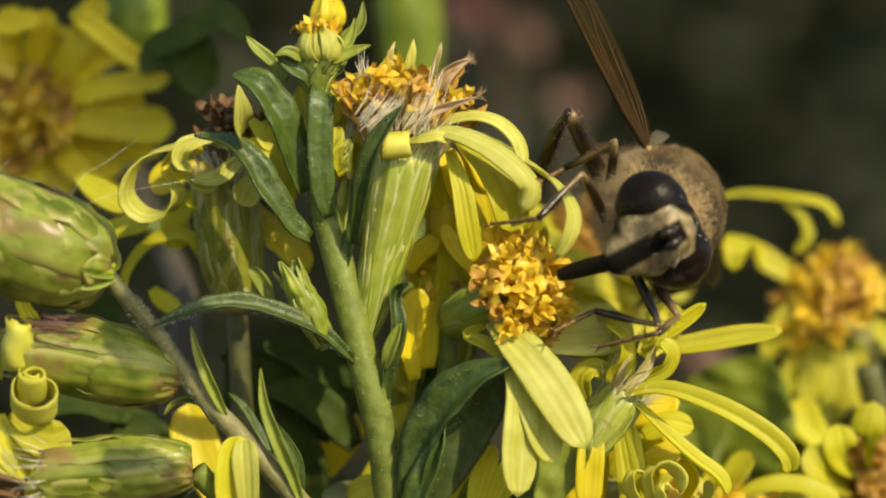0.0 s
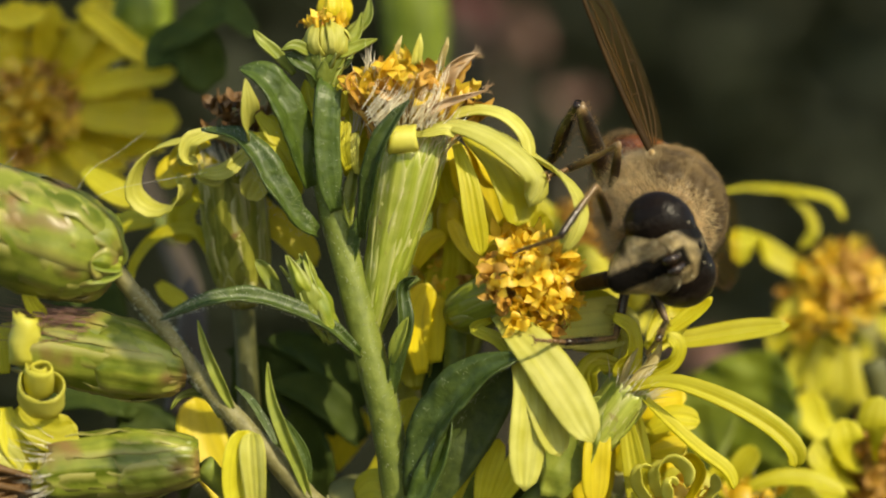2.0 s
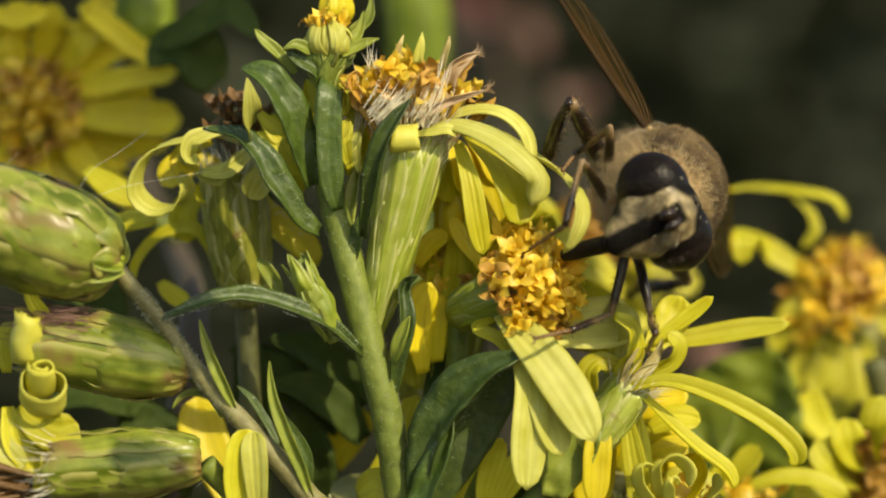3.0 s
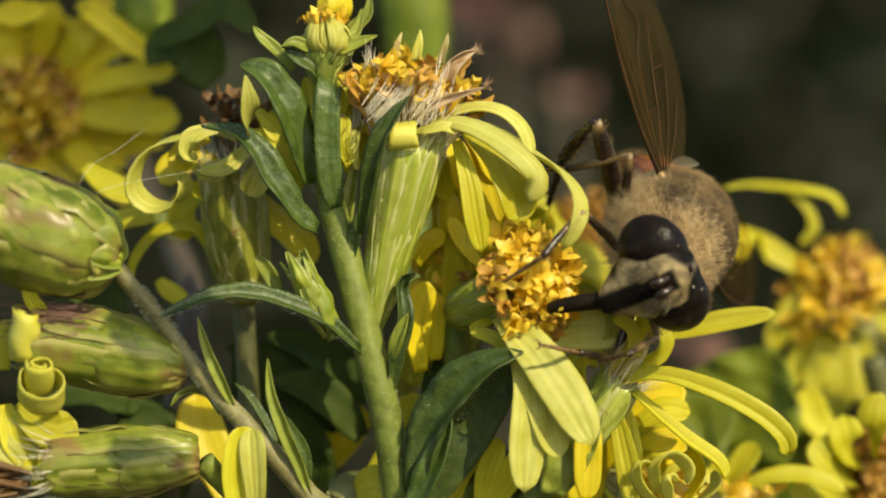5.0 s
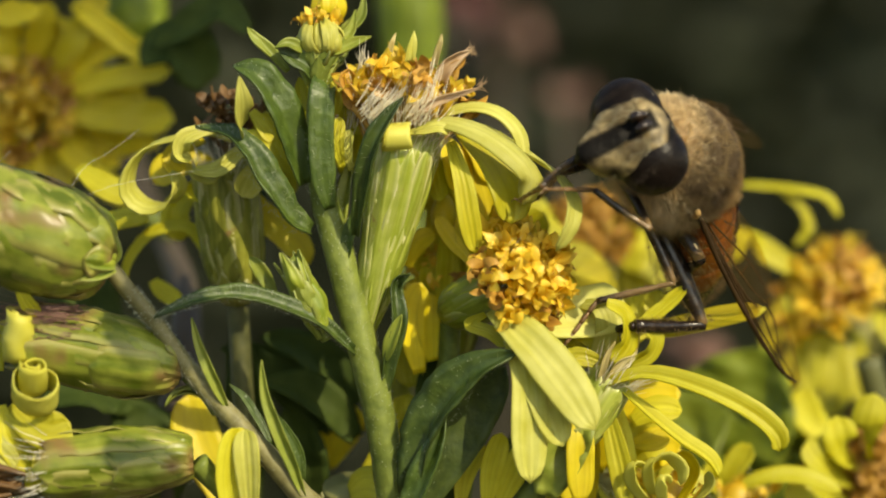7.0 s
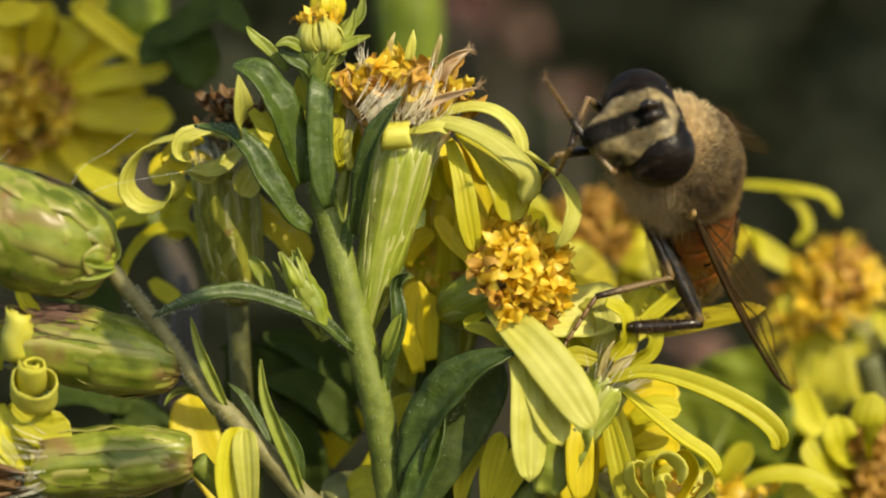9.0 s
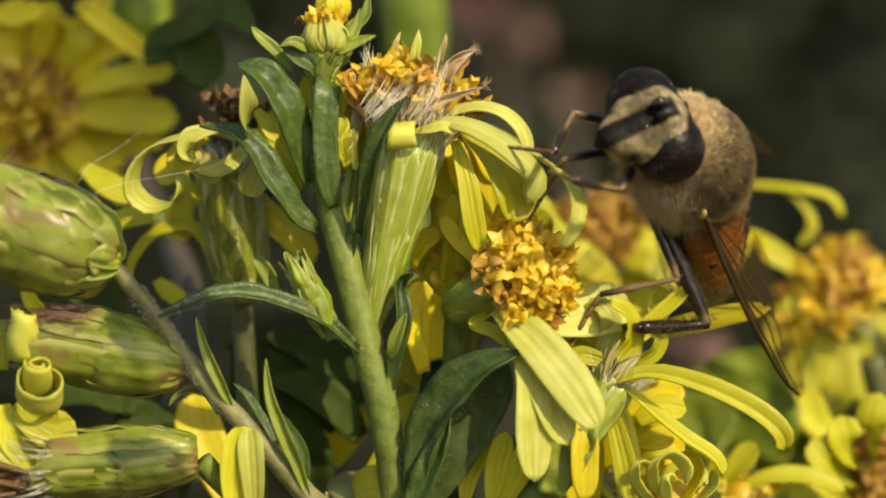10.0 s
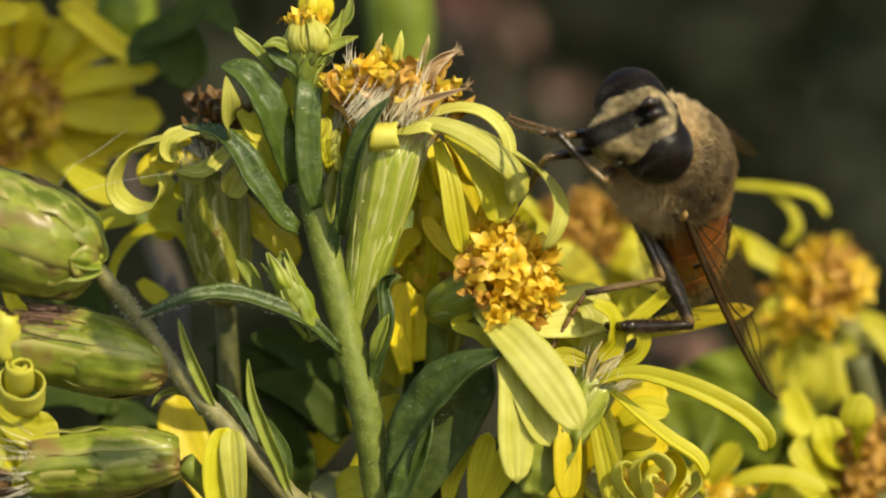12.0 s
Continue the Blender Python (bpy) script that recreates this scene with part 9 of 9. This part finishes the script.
    walk(fly_parts["LH_tarsus"], [
        (0, pose(-0.003623, -0.006002, -0.003386, -31.04, -0.00, 158.87)),
        (0.5, pose(-0.003666, -0.005961, -0.003356, -31.01, 0.00, 158.87)),
        (1, pose(-0.003554, -0.005926, -0.003333, -29.75, 0.00, 161.39)),
        (1.5, pose(-0.003700, -0.005951, -0.003315, -34.82, 0.00, 163.60)),
        (2, pose(-0.004571, -0.004672, -0.003411, -31.53, 0.00, 148.45)),
        (2.5, pose(-0.003640, -0.005768, -0.003625, -32.16, -0.00, 155.94)),
        (3, pose(-0.003718, -0.005576, -0.003870, -37.90, -0.00, 156.97)),
        (5, pose(-0.004690, -0.004812, -0.003914, -36.77, -0.00, 152.56)),
        (5.5, pose(-0.004729, -0.004403, -0.003980, -39.23, -0.00, 151.32)),
        (5.8, pose(-0.003875, -0.003565, -0.004846, -57.49, -0.00, 167.13)),
        (6, pose(-0.002813, 0.003640, -0.000374, -55.01, 0.00, 177.67)),
        (6.2, pose(-0.003548, 0.001056, -0.002397, -66.81, 0.00, -126.67)),
        (6.5, pose(-0.003521, 0.001366, -0.002187, -64.78, -0.00, -110.66)),
        (7, pose(-0.004751, -0.001448, -0.002443, -57.77, 0.00, -149.58)),
        (9, pose(-0.004881, -0.001959, -0.002007, -44.95, 0.00, -140.89)),
        (9.5, pose(-0.004842, -0.001908, -0.002028, -46.53, -0.00, -141.84)),
        (10, pose(-0.004948, -0.001871, -0.002028, -45.05, -0.00, -142.93)),
        (10.5, pose(-0.004979, -0.001880, -0.002068, -44.96, 0.00, -142.26)),
        (11, pose(-0.004978, -0.001881, -0.002069, -44.94, 0.00, -142.24)),
        (11.3, pose(-0.004963, -0.001928, -0.002040, -45.04, -0.00, -142.26)),
        (11.5, pose(-0.004929, -0.001942, -0.002175, -46.01, -0.00, -141.99)),
        (12, pose(-0.004878, -0.001836, -0.001917, -46.26, 0.00, -141.95)),
    ])
    walk(fly_parts["right_wing"], [
        (0, pose(0.001750, -0.000300, 0.000500, -9.06, -1.16, -3.62)),
        (0.5, pose(0.001750, -0.000300, 0.000500, -9.13, -1.81, -3.83)),
        (1, pose(0.001750, -0.000300, 0.000500, -9.16, -2.17, -4.17)),
        (1.5, pose(0.001750, -0.000300, 0.000500, -9.22, -2.83, -4.40)),
        (2, pose(0.001750, -0.000300, 0.000500, -11.10, 1.99, -32.46)),
        (2.5, pose(0.001750, -0.000300, 0.000500, -9.32, 0.71, -26.15)),
        (3, pose(0.001750, -0.000300, 0.000500, -8.09, 9.51, -22.37)),
        (5, pose(0.001750, -0.000300, 0.000500, -28.59, -8.99, -17.92)),
        (5.5, pose(0.001750, -0.000300, 0.000500, -23.60, -6.44, -37.56)),
        (5.8, pose(0.001750, -0.000300, 0.000500, -15.09, 10.33, -39.11)),
        (6, pose(0.001750, -0.000300, 0.000500, -53.15, 13.17, -44.37)),
        (6.2, pose(0.001750, -0.000300, 0.000500, -36.91, 19.61, -45.63)),
        (6.5, pose(0.001750, -0.000300, 0.000500, -27.80, 18.56, -49.29)),
        (7, pose(0.001750, -0.000300, 0.000500, -46.12, 11.10, -59.00)),
        (9, pose(0.001750, -0.000300, 0.000500, -52.64, 10.41, -54.22)),
        (9.5, pose(0.001750, -0.000300, 0.000500, -52.69, 11.69, -54.64)),
        (10, pose(0.001750, -0.000300, 0.000500, -52.82, 12.56, -55.41)),
        (10.5, pose(0.001750, -0.000300, 0.000500, -52.85, 13.88, -55.76)),
        (11, pose(0.001750, -0.000300, 0.000500, -52.78, 14.83, -55.58)),
        (11.3, pose(0.001750, -0.000300, 0.000500, -52.78, 14.12, -55.45)),
        (11.5, pose(0.001750, -0.000300, 0.000500, -52.59, 16.52, -55.05)),
        (12, pose(0.001750, -0.000300, 0.000500, -52.78, 12.14, -55.19)),
    ])
    walk(fly_parts["left_wing"], [
        (0, pose(-0.001750, -0.000300, 0.000500, -146.53, 13.84, -111.17)),
        (0.5, pose(-0.001750, -0.000300, 0.000500, -147.37, 13.97, -114.95)),
        (1, pose(-0.001750, -0.000300, 0.000500, -146.54, 13.48, -111.22)),
        (1.5, pose(-0.001750, -0.000300, 0.000500, -146.46, 12.66, -110.88)),
        (2, pose(-0.001750, -0.000300, 0.000500, -149.65, 11.59, -123.03)),
        (2.5, pose(-0.001750, -0.000300, 0.000500, -146.93, 11.51, -113.14)),
        (3, pose(-0.001750, -0.000300, 0.000500, -147.25, 12.91, -114.62)),
        (5, pose(-0.001750, -0.000300, 0.000500, -155.35, 9.12, -122.58)),
        (5.5, pose(-0.001750, -0.000300, 0.000500, -154.54, 6.08, -120.79)),
        (5.8, pose(-0.001750, -0.000300, 0.000500, -160.71, 13.99, -116.88)),
        (6, pose(-0.001750, -0.000300, 0.000500, -144.19, 23.14, -107.83)),
        (6.2, pose(-0.001750, -0.000300, 0.000500, -142.37, 27.00, -114.57)),
        (6.5, pose(-0.001750, -0.000300, 0.000500, -140.73, 23.07, -114.54)),
        (7, pose(-0.001750, -0.000300, 0.000500, -177.22, 0.13, -115.59)),
        (9, pose(-0.001750, -0.000300, 0.000500, -179.73, -6.55, -112.48)),
        (9.5, pose(-0.001750, -0.000300, 0.000500, -179.36, -6.01, -113.16)),
        (10, pose(-0.001750, -0.000300, 0.000500, -179.27, -5.95, -113.72)),
        (10.5, pose(-0.001750, -0.000300, 0.000500, -179.19, -6.01, -114.87)),
        (11, pose(-0.001750, -0.000300, 0.000500, -179.26, -6.23, -115.22)),
        (11.3, pose(-0.001750, -0.000300, 0.000500, -180.00, -7.77, -115.51)),
        (11.5, pose(-0.001750, -0.000300, 0.000500, -178.92, -5.48, -114.88)),
        (12, pose(-0.001750, -0.000300, 0.000500, -178.69, -4.93, -114.15)),
    ])
    walk(fly_parts["proboscis"], [
        (0, pose(0.000000, 0.000991, -0.001760, -70.12, -0.00, -168.40)),
        (0.5, pose(0.000000, 0.000991, -0.001760, -58.21, -0.00, -174.42)),
        (1, pose(0.000000, 0.000991, -0.001760, -80.71, 0.00, 154.00)),
        (1.5, pose(0.000000, 0.000991, -0.001760, -74.84, 0.00, -23.01)),
        (2, pose(0.000000, 0.000991, -0.001760, -53.98, -0.00, 165.10)),
        (2.5, pose(0.000000, 0.000991, -0.001760, -49.78, 0.00, -173.73)),
        (3, pose(0.000000, 0.000991, -0.001760, -65.75, 0.00, -174.01)),
        (5, pose(0.000000, 0.000991, -0.001760, -72.12, -0.00, -47.53)),
        (5.5, pose(0.000000, 0.000991, -0.001760, -65.98, -0.00, -14.02)),
        (5.8, pose(0.000000, 0.000991, -0.001760, -83.82, -0.00, 66.57)),
        (6, pose(0.000000, 0.000991, -0.001760, -55.59, -0.00, 179.75)),
        (6.2, pose(0.000000, 0.000991, -0.001760, -58.99, 0.00, 175.74)),
        (6.5, pose(0.000000, 0.000991, -0.001760, -64.27, 0.00, 124.27)),
        (7, pose(0.000000, -0.000100, -0.000600, -42.27, 0.00, 0.00)),
        (9, pose(0.000000, -0.000100, -0.000600, -42.27, 0.00, 0.00)),
        (9.5, pose(0.000000, -0.000100, -0.000600, -42.27, 0.00, 0.00)),
        (10, pose(0.000000, -0.000100, -0.000600, -42.27, 0.00, 0.00)),
        (10.5, pose(0.000000, -0.000100, -0.000600, -42.27, 0.00, 0.00)),
        (11, pose(0.000000, -0.000100, -0.000600, -42.27, 0.00, 0.00)),
        (11.3, pose(0.000000, -0.000100, -0.000600, -42.27, 0.00, 0.00)),
        (11.5, pose(0.000000, -0.000100, -0.000600, -42.27, 0.00, 0.00)),
        (12, pose(0.000000, -0.000100, -0.000600, -42.27, 0.00, 0.00)),
    ])


motions()
